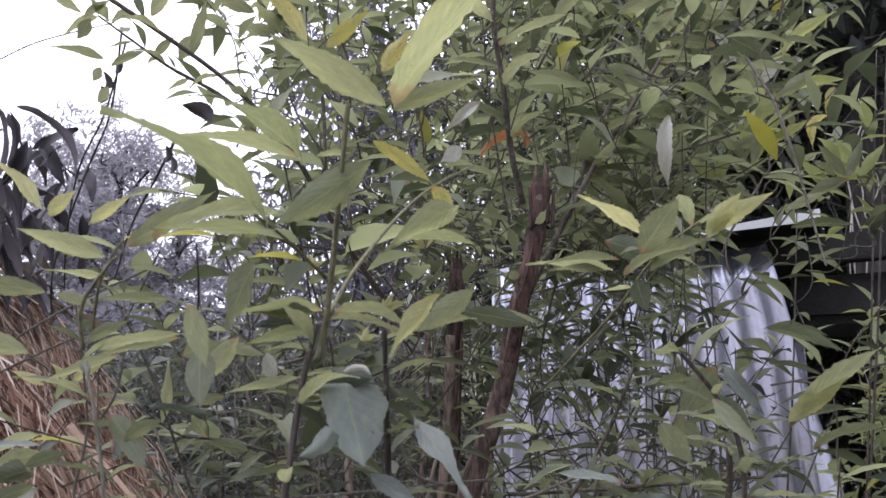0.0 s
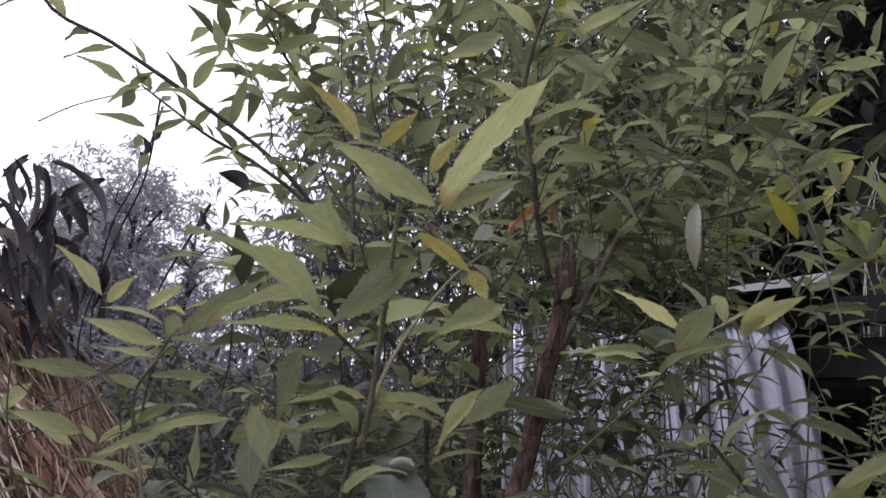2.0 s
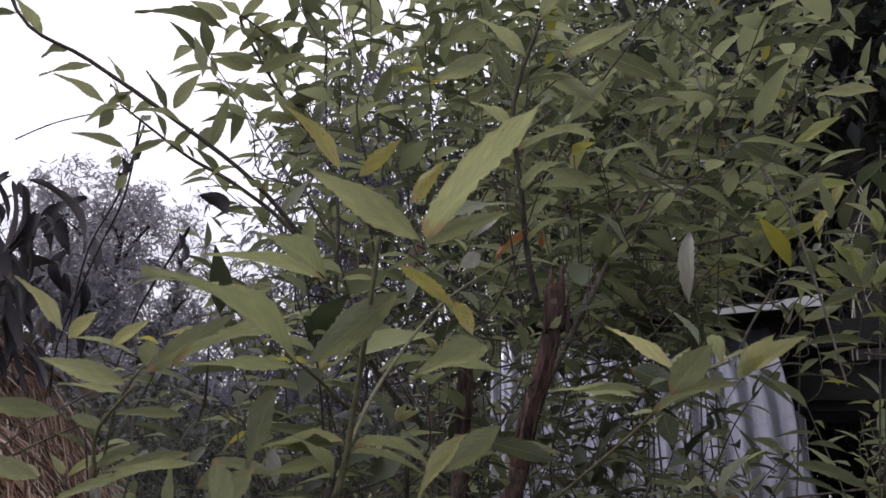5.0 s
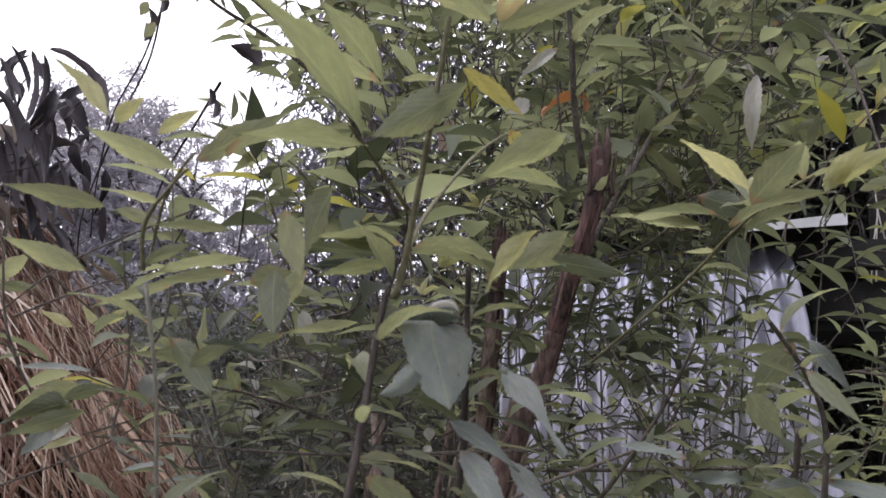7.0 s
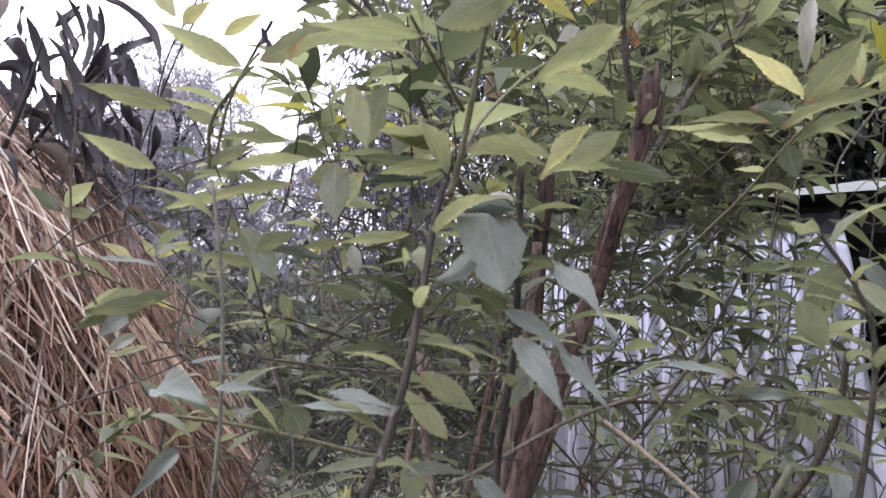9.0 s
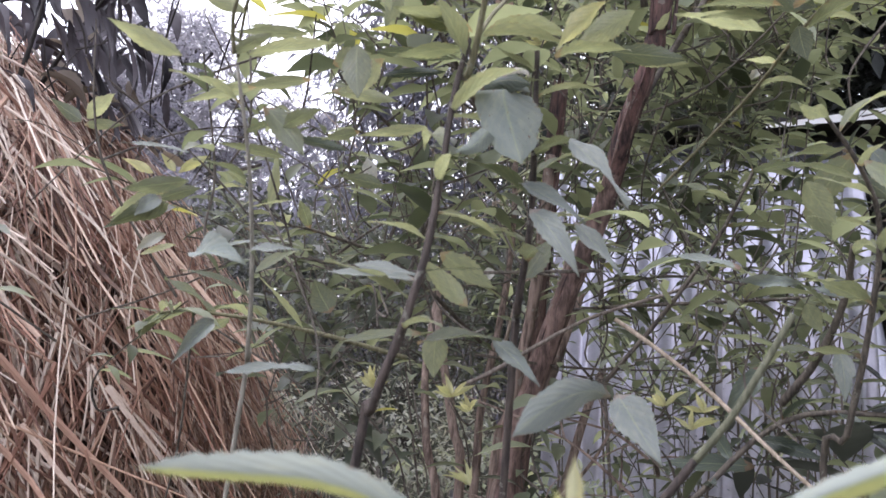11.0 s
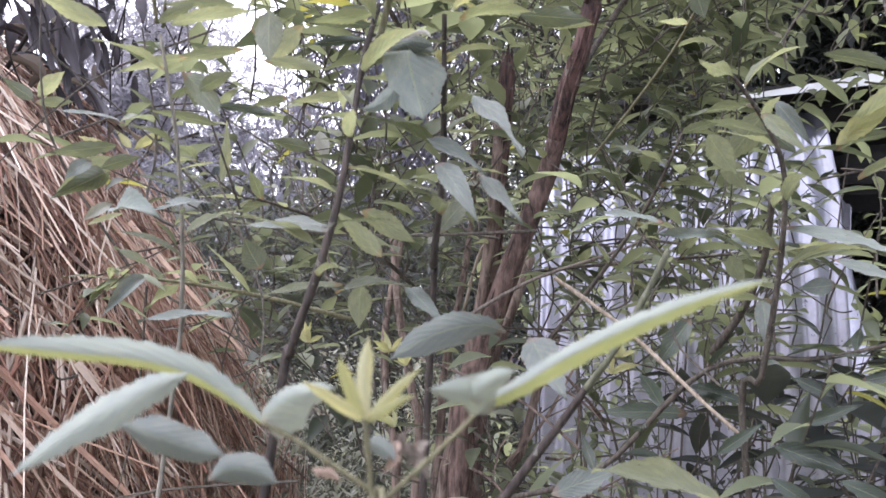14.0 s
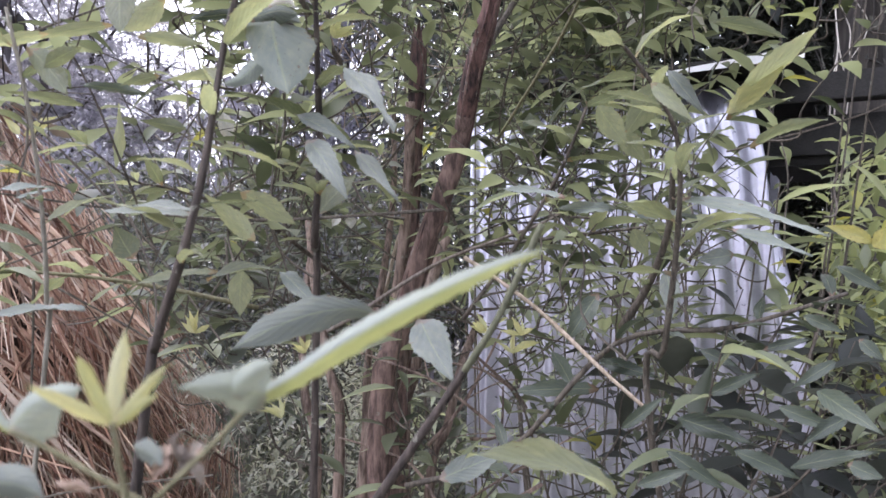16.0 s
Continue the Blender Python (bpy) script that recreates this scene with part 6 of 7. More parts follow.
leaf(right_arm, LEAF_YOUNG, "soft", (0.052, 0.470, 1.325), (0.066, 0.477, 1.334), 0.005, (-0.60, 0.70, 0.38))
leaf(right_arm, LEAF_YOUNG, "soft", (0.052, 0.470, 1.325), (0.046, 0.476, 1.336), 0.005, (0.47, 0.86, -0.21))
leaf(right_arm, LEAF_YOUNG, "soft", (0.067, 0.470, 1.313), (0.077, 0.473, 1.319), 0.004, (-0.22, 0.97, -0.12))
leaf(right_arm, LEAF_YOUNG, "soft", (0.067, 0.470, 1.313), (0.067, 0.469, 1.324), 0.003, (-0.01, 1.00, 0.09))
leaf(right_arm, LEAF_YOUNG, "soft", (0.067, 0.470, 1.313), (0.084, 0.471, 1.320), 0.005, (-0.28, 0.78, 0.56))
leaf(right_arm, LEAF_YOUNG, "soft", (0.067, 0.470, 1.313), (0.083, 0.479, 1.320), 0.006, (-0.55, 0.80, 0.23))
leaf(right_arm, LEAF_YOUNG, "soft", (0.067, 0.470, 1.313), (0.068, 0.472, 1.326), 0.004, (-0.02, 0.99, -0.15))
leaf(right_arm, LEAF_YOUNG, "soft", (0.067, 0.470, 1.313), (0.058, 0.478, 1.319), 0.004, (0.73, 0.64, 0.24))
leaf(right_arm, LEAF_YOUNG, "soft", (0.071, 0.460, 1.324), (0.058, 0.455, 1.327), 0.004, (-0.25, 0.89, 0.38))
leaf(right_arm, LEAF_YOUNG, "soft", (0.071, 0.460, 1.324), (0.072, 0.472, 1.333), 0.004, (0.79, 0.33, -0.52))
leaf(right_arm, LEAF_YOUNG, "soft", (0.071, 0.460, 1.324), (0.069, 0.463, 1.332), 0.004, (0.44, 0.87, -0.22))
leaf(right_arm, LEAF_YOUNG, "soft", (0.071, 0.460, 1.324), (0.065, 0.456, 1.335), 0.004, (0.17, 0.89, 0.42))
leaf(right_arm, LEAF_YOUNG, "soft", (0.071, 0.460, 1.324), (0.077, 0.449, 1.329), 0.004, (0.44, 0.56, 0.71))
leaf(near_arm, LEAF_YOUNG, "soft", (-0.070, 0.500, 1.316), (-0.061, 0.494, 1.327), 0.004, (-0.22, 0.77, 0.60))
leaf(near_arm, LEAF_YOUNG, "soft", (-0.070, 0.500, 1.316), (-0.080, 0.489, 1.323), 0.005, (-0.42, 0.73, 0.54))
leaf(near_arm, LEAF_YOUNG, "soft", (-0.070, 0.500, 1.316), (-0.056, 0.506, 1.324), 0.005, (-0.39, 0.92, -0.02))
leaf(near_arm, LEAF_YOUNG, "soft", (-0.070, 0.500, 1.316), (-0.083, 0.511, 1.317), 0.005, (0.65, 0.75, 0.15))
leaf(near_arm, LEAF_YOUNG, "soft", (-0.070, 0.500, 1.316), (-0.076, 0.503, 1.330), 0.005, (0.14, 0.98, -0.15))
leaf(near_arm, LEAF_YOUNG, "soft", (-0.070, 0.500, 1.316), (-0.077, 0.499, 1.324), 0.004, (-0.01, 0.99, 0.12))
leaf(near_arm, LEAF_YOUNG, "soft", (-0.059, 0.500, 1.308), (-0.064, 0.496, 1.321), 0.004, (0.43, 0.81, 0.41))
leaf(near_arm, LEAF_YOUNG, "soft", (-0.059, 0.500, 1.308), (-0.069, 0.507, 1.310), 0.004, (0.57, 0.82, -0.05))
leaf(near_arm, LEAF_YOUNG, "soft", (-0.059, 0.500, 1.308), (-0.065, 0.512, 1.314), 0.004, (0.65, 0.57, -0.50))
leaf(near_arm, LEAF_YOUNG, "soft", (-0.059, 0.500, 1.308), (-0.065, 0.489, 1.314), 0.004, (-0.31, 0.58, 0.75))
leaf(near_arm, LEAF_YOUNG, "soft", (-0.059, 0.500, 1.308), (-0.054, 0.489, 1.317), 0.004, (-0.02, 0.63, 0.78))
leaf(right_arm, LEAF_YOUNG, "soft", (-0.030, 0.620, 1.584), (-0.045, 0.611, 1.595), 0.006, (0.19, 0.62, 0.76))
leaf(right_arm, LEAF_YOUNG, "soft", (-0.030, 0.620, 1.584), (-0.020, 0.632, 1.599), 0.006, (-0.83, 0.55, 0.11))
leaf(right_arm, LEAF_YOUNG, "soft", (-0.030, 0.620, 1.584), (-0.041, 0.609, 1.591), 0.005, (-0.22, 0.67, 0.71))
leaf(right_arm, LEAF_YOUNG, "soft", (-0.030, 0.620, 1.584), (-0.044, 0.628, 1.600), 0.007, (0.74, 0.56, 0.37))
leaf(right_arm, LEAF_YOUNG, "soft", (-0.030, 0.620, 1.584), (-0.044, 0.614, 1.585), 0.004, (-0.31, 0.80, 0.52))
leaf(right_arm, LEAF_YOUNG, "soft", (-0.030, 0.620, 1.584), (-0.044, 0.611, 1.594), 0.006, (0.30, 0.46, 0.84))
leaf(near_arm, LEAF_YOUNG, "soft", (-0.055, 0.550, 1.522), (-0.041, 0.562, 1.529), 0.006, (-0.70, 0.55, 0.46))
leaf(near_arm, LEAF_YOUNG, "soft", (-0.055, 0.550, 1.522), (-0.041, 0.557, 1.530), 0.005, (-0.48, 0.87, 0.08))
leaf(near_arm, LEAF_YOUNG, "soft", (-0.055, 0.550, 1.522), (-0.055, 0.543, 1.531), 0.005, (0.11, 0.78, 0.61))
leaf(near_arm, LEAF_YOUNG, "soft", (-0.055, 0.550, 1.522), (-0.038, 0.546, 1.530), 0.006, (-0.09, 0.80, 0.59))
leaf(near_arm, LEAF_YOUNG, "soft", (-0.055, 0.550, 1.522), (-0.044, 0.558, 1.533), 0.005, (-0.63, 0.77, 0.07))
leaf(near_arm, LEAF_YOUNG, "soft", (-0.055, 0.550, 1.522), (-0.048, 0.544, 1.535), 0.006, (-0.10, 0.88, 0.46))
leaf(near_arm, LEAF_YOUNG, "soft", (-0.063, 0.500, 1.496), (-0.056, 0.511, 1.501), 0.005, (-0.83, 0.56, -0.07))
leaf(near_arm, LEAF_YOUNG, "soft", (-0.063, 0.500, 1.496), (-0.060, 0.510, 1.505), 0.004, (-0.81, 0.51, -0.30))
leaf(near_arm, LEAF_YOUNG, "soft", (-0.063, 0.500, 1.496), (-0.051, 0.489, 1.499), 0.005, (0.14, 0.40, 0.90))
leaf(near_arm, LEAF_YOUNG, "soft", (-0.063, 0.500, 1.496), (-0.060, 0.506, 1.508), 0.005, (-0.39, 0.86, -0.33))
leaf(near_arm, LEAF_YOUNG, "soft", (-0.063, 0.500, 1.496), (-0.070, 0.510, 1.503), 0.004, (0.85, 0.50, 0.14))
leaf(near_arm, LEAF_YOUNG, "soft", (-0.121, 0.600, 1.561), (-0.111, 0.607, 1.568), 0.006, (-0.63, 0.77, 0.13))
leaf(near_arm, LEAF_YOUNG, "soft", (-0.121, 0.600, 1.561), (-0.108, 0.609, 1.571), 0.005, (-0.71, 0.57, 0.41))
leaf(near_arm, LEAF_YOUNG, "soft", (-0.121, 0.600, 1.561), (-0.116, 0.609, 1.575), 0.006, (-0.61, 0.75, -0.26))
leaf(near_arm, LEAF_YOUNG, "soft", (-0.121, 0.600, 1.561), (-0.120, 0.589, 1.574), 0.005, (0.38, 0.72, 0.58))
leaf(near_arm, LEAF_YOUNG, "soft", (-0.121, 0.600, 1.561), (-0.119, 0.609, 1.577), 0.006, (-0.50, 0.78, -0.37))
leaf(near_arm, LEAF_YOUNG, "soft", (-0.121, 0.600, 1.561), (-0.136, 0.606, 1.570), 0.005, (0.40, 0.91, 0.06))
leaf(near_arm, LEAF_YOUNG, "soft", (-0.052, 0.400, 1.285), (-0.066, 0.408, 1.287), 0.005, (0.47, 0.67, 0.57))
leaf(near_arm, LEAF_YOUNG, "soft", (-0.052, 0.400, 1.285), (-0.052, 0.407, 1.293), 0.003, (-0.41, 0.69, -0.60))
leaf(near_arm, LEAF_YOUNG, "soft", (-0.052, 0.400, 1.285), (-0.061, 0.411, 1.291), 0.004, (0.79, 0.61, 0.07))
leaf(near_arm, LEAF_YOUNG, "soft", (-0.052, 0.400, 1.285), (-0.064, 0.409, 1.289), 0.005, (0.63, 0.75, 0.21))
leaf(near_arm, LEAF_YOUNG, "soft", (-0.052, 0.400, 1.285), (-0.056, 0.407, 1.296), 0.004, (0.63, 0.74, -0.24))
leaf(near_arm, LEAF_YOUNG, "soft", (-0.112, 0.450, 1.322), (-0.102, 0.445, 1.327), 0.004, (0.22, 0.87, 0.43))
leaf(near_arm, LEAF_YOUNG, "soft", (-0.112, 0.450, 1.322), (-0.113, 0.442, 1.335), 0.004, (-0.21, 0.84, 0.50))
leaf(near_arm, LEAF_YOUNG, "soft", (-0.112, 0.450, 1.322), (-0.120, 0.450, 1.328), 0.004, (-0.03, 1.00, -0.04))
leaf(near_arm, LEAF_YOUNG, "soft", (-0.112, 0.450, 1.322), (-0.112, 0.455, 1.335), 0.004, (-0.87, 0.47, -0.18))
leaf(near_arm, LEAF_YOUNG, "soft", (-0.112, 0.450, 1.322), (-0.118, 0.450, 1.332), 0.004, (-0.09, 0.99, -0.05))
leaf(near_arm, LEAF_YOUNG, "soft", (-0.112, 0.450, 1.322), (-0.111, 0.444, 1.331), 0.004, (-0.12, 0.82, 0.56))
leaf(branch_sky, LEAF, "soft", (-0.342, 0.630, 1.799), (-0.392, 0.624, 1.824), 0.016, (0.32, 0.54, 0.78))
leaf(branch_sky, LEAF, "soft", (-0.334, 0.630, 1.794), (-0.341, 0.624, 1.771), 0.015, (-0.75, 0.66, 0.05))
leaf(branch_sky, LEAF, "soft", (-0.332, 0.660, 1.769), (-0.381, 0.653, 1.779), 0.015, (0.11, 0.46, 0.88))
leaf(branch_sky, LEAF, "soft", (-0.335, 0.660, 1.761), (-0.337, 0.653, 1.744), 0.012, (-0.74, 0.65, -0.18))
leaf(branch_sky, LEAF, "soft", (-0.326, 0.660, 1.763), (-0.292, 0.653, 1.774), 0.011, (-0.11, 0.65, 0.75))
leaf(branch_sky, LEAF, "soft", (-0.275, 0.620, 1.791), (-0.253, 0.614, 1.824), 0.016, (-0.51, 0.72, 0.47))
leaf(branch_sky, LEAF, "soft", (-0.253, 0.620, 1.831), (-0.264, 0.614, 1.861), 0.015, (-0.02, 0.98, 0.19))
leaf(branch_sky, LEAF, "soft", (-0.271, 0.720, 1.933), (-0.372, 0.713, 1.949), 0.030, (0.15, 0.05, 0.99))
leaf(branch_sky, LEAF, "soft", (-0.274, 0.720, 1.950), (-0.315, 0.713, 1.965), 0.020, (0.08, 0.80, 0.59))
leaf(branch_sky, LEAF, "soft", (-0.280, 0.620, 1.787), (-0.303, 0.614, 1.825), 0.013, (0.52, 0.73, 0.43))
leaf(branch_sky, LEAF, "soft", (-0.341, 0.630, 1.796), (-0.315, 0.624, 1.809), 0.010, (-0.21, 0.66, 0.72))
leaf(branch_sky, LEAF, "soft", (-0.326, 0.660, 1.742), (-0.331, 0.653, 1.723), 0.012, (-0.74, 0.67, -0.05))
leaf(branch_sky, LEAF, "soft", (-0.252, 0.660, 1.793), (-0.260, 0.653, 1.764), 0.019, (-0.66, 0.75, 0.00))
leaf(branch_sky, LEAF, "soft", (-0.251, 0.760, 1.914), (-0.300, 0.752, 1.918), 0.020, (-0.07, 0.77, 0.64))
leaf(branch_sky, LEAF, "soft", (-0.248, 0.760, 1.907), (-0.192, 0.752, 1.929), 0.018, (-0.20, 0.64, 0.74))
leaf(branch_sky, LEAF, "soft", (-0.231, 0.780, 1.884), (-0.285, 0.772, 1.902), 0.020, (0.06, 0.84, 0.55))
leaf(branch_sky, LEAF, "soft", (-0.217, 0.780, 1.874), (-0.168, 0.772, 1.896), 0.020, (-0.17, 0.74, 0.65))
leaf(branch_sky, LEAF, "soft", (-0.208, 0.800, 1.870), (-0.258, 0.792, 1.875), 0.018, (-0.07, 0.80, 0.59))
leaf(branch_sky, LEAF, "soft", (-0.190, 0.800, 1.847), (-0.142, 0.792, 1.851), 0.017, (0.08, 0.78, 0.62))
leaf(branch_sky, LEAF, "soft", (-0.192, 0.800, 1.976), (-0.211, 0.792, 2.016), 0.021, (0.16, 0.95, 0.26))
leaf(branch_sky, LEAF, "soft", (-0.286, 0.660, 1.772), (-0.266, 0.653, 1.789), 0.011, (-0.31, 0.70, 0.65))
leaf(branch_sky, LEAF, "soft", (-0.270, 0.760, 1.934), (-0.222, 0.752, 1.974), 0.018, (-0.57, 0.33, 0.75))
leaf(branch_sky, LEAF_DEAD, "curled", (-0.256, 0.660, 1.725), (-0.227, 0.660, 1.706), 0.021, (0.27, 0.87, 0.41))
leaf(branch_right, LEAF, "soft", (0.089, 0.700, 1.833), (0.132, 0.690, 1.880), 0.020, (-0.20, 0.90, 0.38))
leaf(branch_right, LEAF, "soft", (0.199, 0.750, 1.909), (0.104, 0.739, 1.941), 0.029, (0.17, 0.65, 0.74))
leaf(branch_right, LEAF, "soft", (0.173, 0.800, 1.895), (0.225, 0.788, 1.908), 0.020, (0.04, 0.80, 0.59))
leaf(branch_right, LEAF, "soft", (0.234, 0.800, 1.897), (0.198, 0.788, 1.859), 0.018, (-0.40, 0.91, 0.09))
leaf(branch_right, LEAF, "soft", (0.237, 0.800, 1.890), (0.286, 0.788, 1.942), 0.024, (-0.11, 0.94, 0.32))
leaf(branch_right, LEAF, "soft", (0.328, 0.850, 1.949), (0.398, 0.837, 1.967), 0.023, (0.01, 0.82, 0.57))
leaf(branch_right, LEAF, "soft", (0.305, 0.850, 1.896), (0.362, 0.837, 1.849), 0.029, (0.54, 0.71, 0.45))
leaf(branch_right, LEAF, "soft", (0.297, 0.850, 1.881), (0.234, 0.837, 1.883), 0.019, (-0.14, 0.76, 0.64))
leaf(branch_right, LEAF, "soft", (0.356, 0.800, 1.959), (0.433, 0.788, 2.021), 0.029, (-0.41, 0.66, 0.63))
leaf(branch_right, LEAF, "soft", (0.391, 0.900, 2.060), (0.321, 0.886, 2.066), 0.023, (-0.07, 0.65, 0.76))
leaf(branch_right, LEAF, "soft", (0.396, 0.700, 1.877), (0.323, 0.690, 1.862), 0.022, (-0.23, 0.31, 0.92))
leaf(branch_right, LEAF, "soft", (0.007, 0.620, 1.853), (-0.047, 0.611, 1.823), 0.024, (-0.41, 0.76, 0.51))
leaf(branch_right, LEAF, "soft", (-0.034, 0.600, 1.856), (0.005, 0.591, 1.877), 0.016, (-0.17, 0.75, 0.64))
leaf(branch_right, LEAF, "soft", (0.083, 0.700, 1.904), (0.150, 0.690, 1.938), 0.022, (-0.29, 0.59, 0.75))
leaf(branch_right, LEAF, "soft", (0.061, 0.700, 1.883), (0.115, 0.690, 1.848), 0.024, (0.45, 0.74, 0.49))
leaf(branch_right, LEAF, "soft", (0.025, 0.620, 1.825), (0.001, 0.611, 1.864), 0.014, (0.33, 0.85, 0.40))
leaf(branch_right, LEAF, "soft", (0.047, 0.660, 1.779), (0.081, 0.650, 1.798), 0.015, (-0.06, 0.84, 0.54))
leaf(branch_right, LEAF, "soft", (0.159, 0.800, 1.832), (0.204, 0.788, 1.796), 0.022, (0.51, 0.77, 0.38))
leaf(branch_right, LEAF, "soft", (0.119, 0.750, 1.790), (0.066, 0.739, 1.796), 0.018, (-0.10, 0.79, 0.60))
leaf(branch_right, LEAF, "soft", (0.267, 0.850, 1.823), (0.316, 0.837, 1.840), 0.021, (0.07, 0.87, 0.48))
leaf(branch_right, LEAF, "soft", (0.320, 0.900, 1.765), (0.377, 0.886, 1.791), 0.019, (0.06, 0.93, 0.37))
leaf(branch_right, LEAF, "soft", (0.343, 0.900, 1.758), (0.304, 0.886, 1.788), 0.016, (0.22, 0.75, 0.63))
leaf(branch_right, LEAF, "soft", (0.350, 0.900, 1.755), (0.358, 0.886, 1.797), 0.016, (0.17, 0.94, 0.28))
leaf(branch_right, LEAF, "soft", (0.387, 0.800, 1.828), (0.336, 0.788, 1.788), 0.019, (-0.28, 0.96, 0.07))
leaf(branch_right, LEAF, "soft", (0.357, 0.700, 1.673), (0.329, 0.690, 1.701), 0.014, (0.36, 0.71, 0.61))
leaf(branch_right, LEAF, "soft", (0.359, 0.700, 1.673), (0.371, 0.690, 1.708), 0.013, (0.24, 0.95, 0.19))
leaf(branch_right, LEAF, "soft", (0.361, 0.700, 1.671), (0.308, 0.690, 1.645), 0.017, (-0.39, 0.78, 0.49))
leaf(branch_right, LEAF, "soft", (0.259, 0.600, 1.599), (0.306, 0.591, 1.599), 0.014, (0.11, 0.55, 0.83))
leaf(branch_right, LEAF, "soft", (0.279, 0.650, 1.628), (0.309, 0.640, 1.641), 0.012, (0.17, 0.93, 0.32))
leaf(right_low, LEAF_SHADED, "soft", (0.190, 0.500, 1.287), (0.221, 0.490, 1.303), 0.011, (-0.42, -0.86, 0.28))
leaf(right_low, LEAF_SHADED, "soft", (0.218, 0.460, 1.287), (0.246, 0.451, 1.277), 0.012, (-0.20, -0.94, 0.28))
leaf(right_low, LEAF_SHADED, "soft", (0.178, 0.420, 1.270), (0.209, 0.412, 1.258), 0.012, (-0.12, -0.94, 0.31))
leaf(right_low, LEAF_SHADED, "soft", (0.226, 0.400, 1.269), (0.240, 0.392, 1.264), 0.011, (-0.36, -0.86, 0.37))
leaf(right_low, LEAF_SHADED, "soft", (0.143, 0.420, 1.269), (0.172, 0.412, 1.251), 0.011, (-0.07, -0.95, 0.31))
leaf(right_low, LEAF_SHADED, "soft", (0.271, 0.500, 1.310), (0.238, 0.490, 1.293), 0.011, (-0.05, -0.81, 0.58))
leaf(right_low, LEAF_SHADED, "soft", (0.285, 0.500, 1.324), (0.296, 0.490, 1.311), 0.011, (-0.43, -0.85, 0.30))
leaf(right_low, LEAF_SHADED, "soft", (0.138, 0.500, 1.265), (0.163, 0.490, 1.288), 0.010, (-0.50, -0.85, 0.18))
leaf(right_low, LEAF_SHADED, "soft", (0.246, 0.550, 1.312), (0.275, 0.539, 1.321), 0.010, (-0.41, -0.87, 0.26))
leaf(right_low, LEAF_SHADED, "soft", (0.273, 0.550, 1.336), (0.298, 0.539, 1.325), 0.011, (-0.32, -0.93, 0.20))
leaf(right_low, LEAF_SHADED, "soft", (0.203, 0.550, 1.311), (0.226, 0.539, 1.301), 0.011, (-0.31, -0.91, 0.29))
leaf(right_low, LEAF_SHADED, "soft", (0.271, 0.500, 1.369), (0.296, 0.490, 1.353), 0.011, (-0.31, -0.95, 0.11))
leaf(right_low, LEAF_SHADED, "soft", (0.247, 0.440, 1.285), (0.218, 0.431, 1.271), 0.011, (-0.05, -0.79, 0.61))
leaf(right_low, LEAF_SHADED, "soft", (0.123, 0.400, 1.256), (0.148, 0.392, 1.267), 0.009, (-0.42, -0.83, 0.36))
leaf(branch_right, LEAF_PALE, "curled", (0.721, 1.600, 2.220), (0.642, 1.600, 2.155), 0.051, (-0.42, -0.76, 0.51))
leaf(branch_right, LEAF_PALE, "curled", (0.591, 1.600, 2.126), (0.666, 1.600, 2.119), 0.038, (0.02, -0.97, 0.24))
leaf(branch_right, LEAF_PALE, "curled", (0.613, 1.600, 2.225), (0.557, 1.600, 2.200), 0.031, (-0.20, -0.88, 0.44))
leaf(branch_right, LEAF_PALE, "curled", (0.472, 1.500, 2.148), (0.513, 1.500, 2.123), 0.024, (0.12, -0.97, 0.20))
leaf(branch_right, LEAF_PALE, "curled", (0.745, 1.700, 2.256), (0.793, 1.700, 2.278), 0.027, (0.02, -1.00, -0.04))
leaf(branch_right, LEAF_PALE, "curled", (0.529, 1.500, 2.237), (0.544, 1.500, 2.199), 0.026, (-0.26, -0.96, -0.10))
leaf(branch_right, LEAF_PALE, "curled", (0.692, 1.500, 1.960), (0.711, 1.500, 1.978), 0.018, (-0.18, -0.96, 0.19))
leaf(branch_right, LEAF_PALE, "curled", (0.401, 1.300, 1.810), (0.457, 1.300, 1.780), 0.032, (0.09, -0.98, 0.18))
leaf(branch_right, LEAF_PALE, "curled", (0.353, 1.300, 1.814), (0.322, 1.300, 1.784), 0.023, (-0.13, -0.98, 0.13))
leaf(branch_right, LEAF_YELLOW, "curled", (0.608, 1.200, 1.985), (0.589, 1.200, 1.935), 0.023, (-0.45, -0.88, 0.17))
leaf(branch_right, LEAF_YELLOW, "curled", (0.593, 1.200, 1.935), (0.564, 1.200, 1.877), 0.026, (-0.71, -0.61, 0.35))
leaf(right_long, LEAF_LIME, "soft", (0.395, 0.750, 1.691), (0.376, 0.750, 1.729), 0.016, (0.61, 0.73, 0.30))
leaf(right_long, LEAF_LIME, "soft", (0.396, 0.750, 1.690), (0.425, 0.750, 1.725), 0.015, (0.00, 1.00, -0.00))
leaf(right_long, LEAF_LIME, "soft", (0.393, 0.750, 1.686), (0.364, 0.750, 1.708), 0.019, (0.40, 0.76, 0.52))
leaf(right_long, LEAF_LIME, "soft", (0.383, 0.950, 1.792), (0.424, 0.950, 1.853), 0.021, (-0.26, 0.95, 0.18))
leaf(right_long, LEAF_LIME, "soft", (0.384, 0.950, 1.790), (0.450, 0.950, 1.829), 0.022, (-0.35, 0.72, 0.59))
leaf(right_long, LEAF_LIME, "soft", (0.379, 0.950, 1.790), (0.349, 0.950, 1.816), 0.024, (0.42, 0.77, 0.48))
leaf(right_long, LEAF_LIME, "soft", (0.306, 0.900, 1.734), (0.329, 0.900, 1.772), 0.019, (-0.06, 1.00, 0.04))
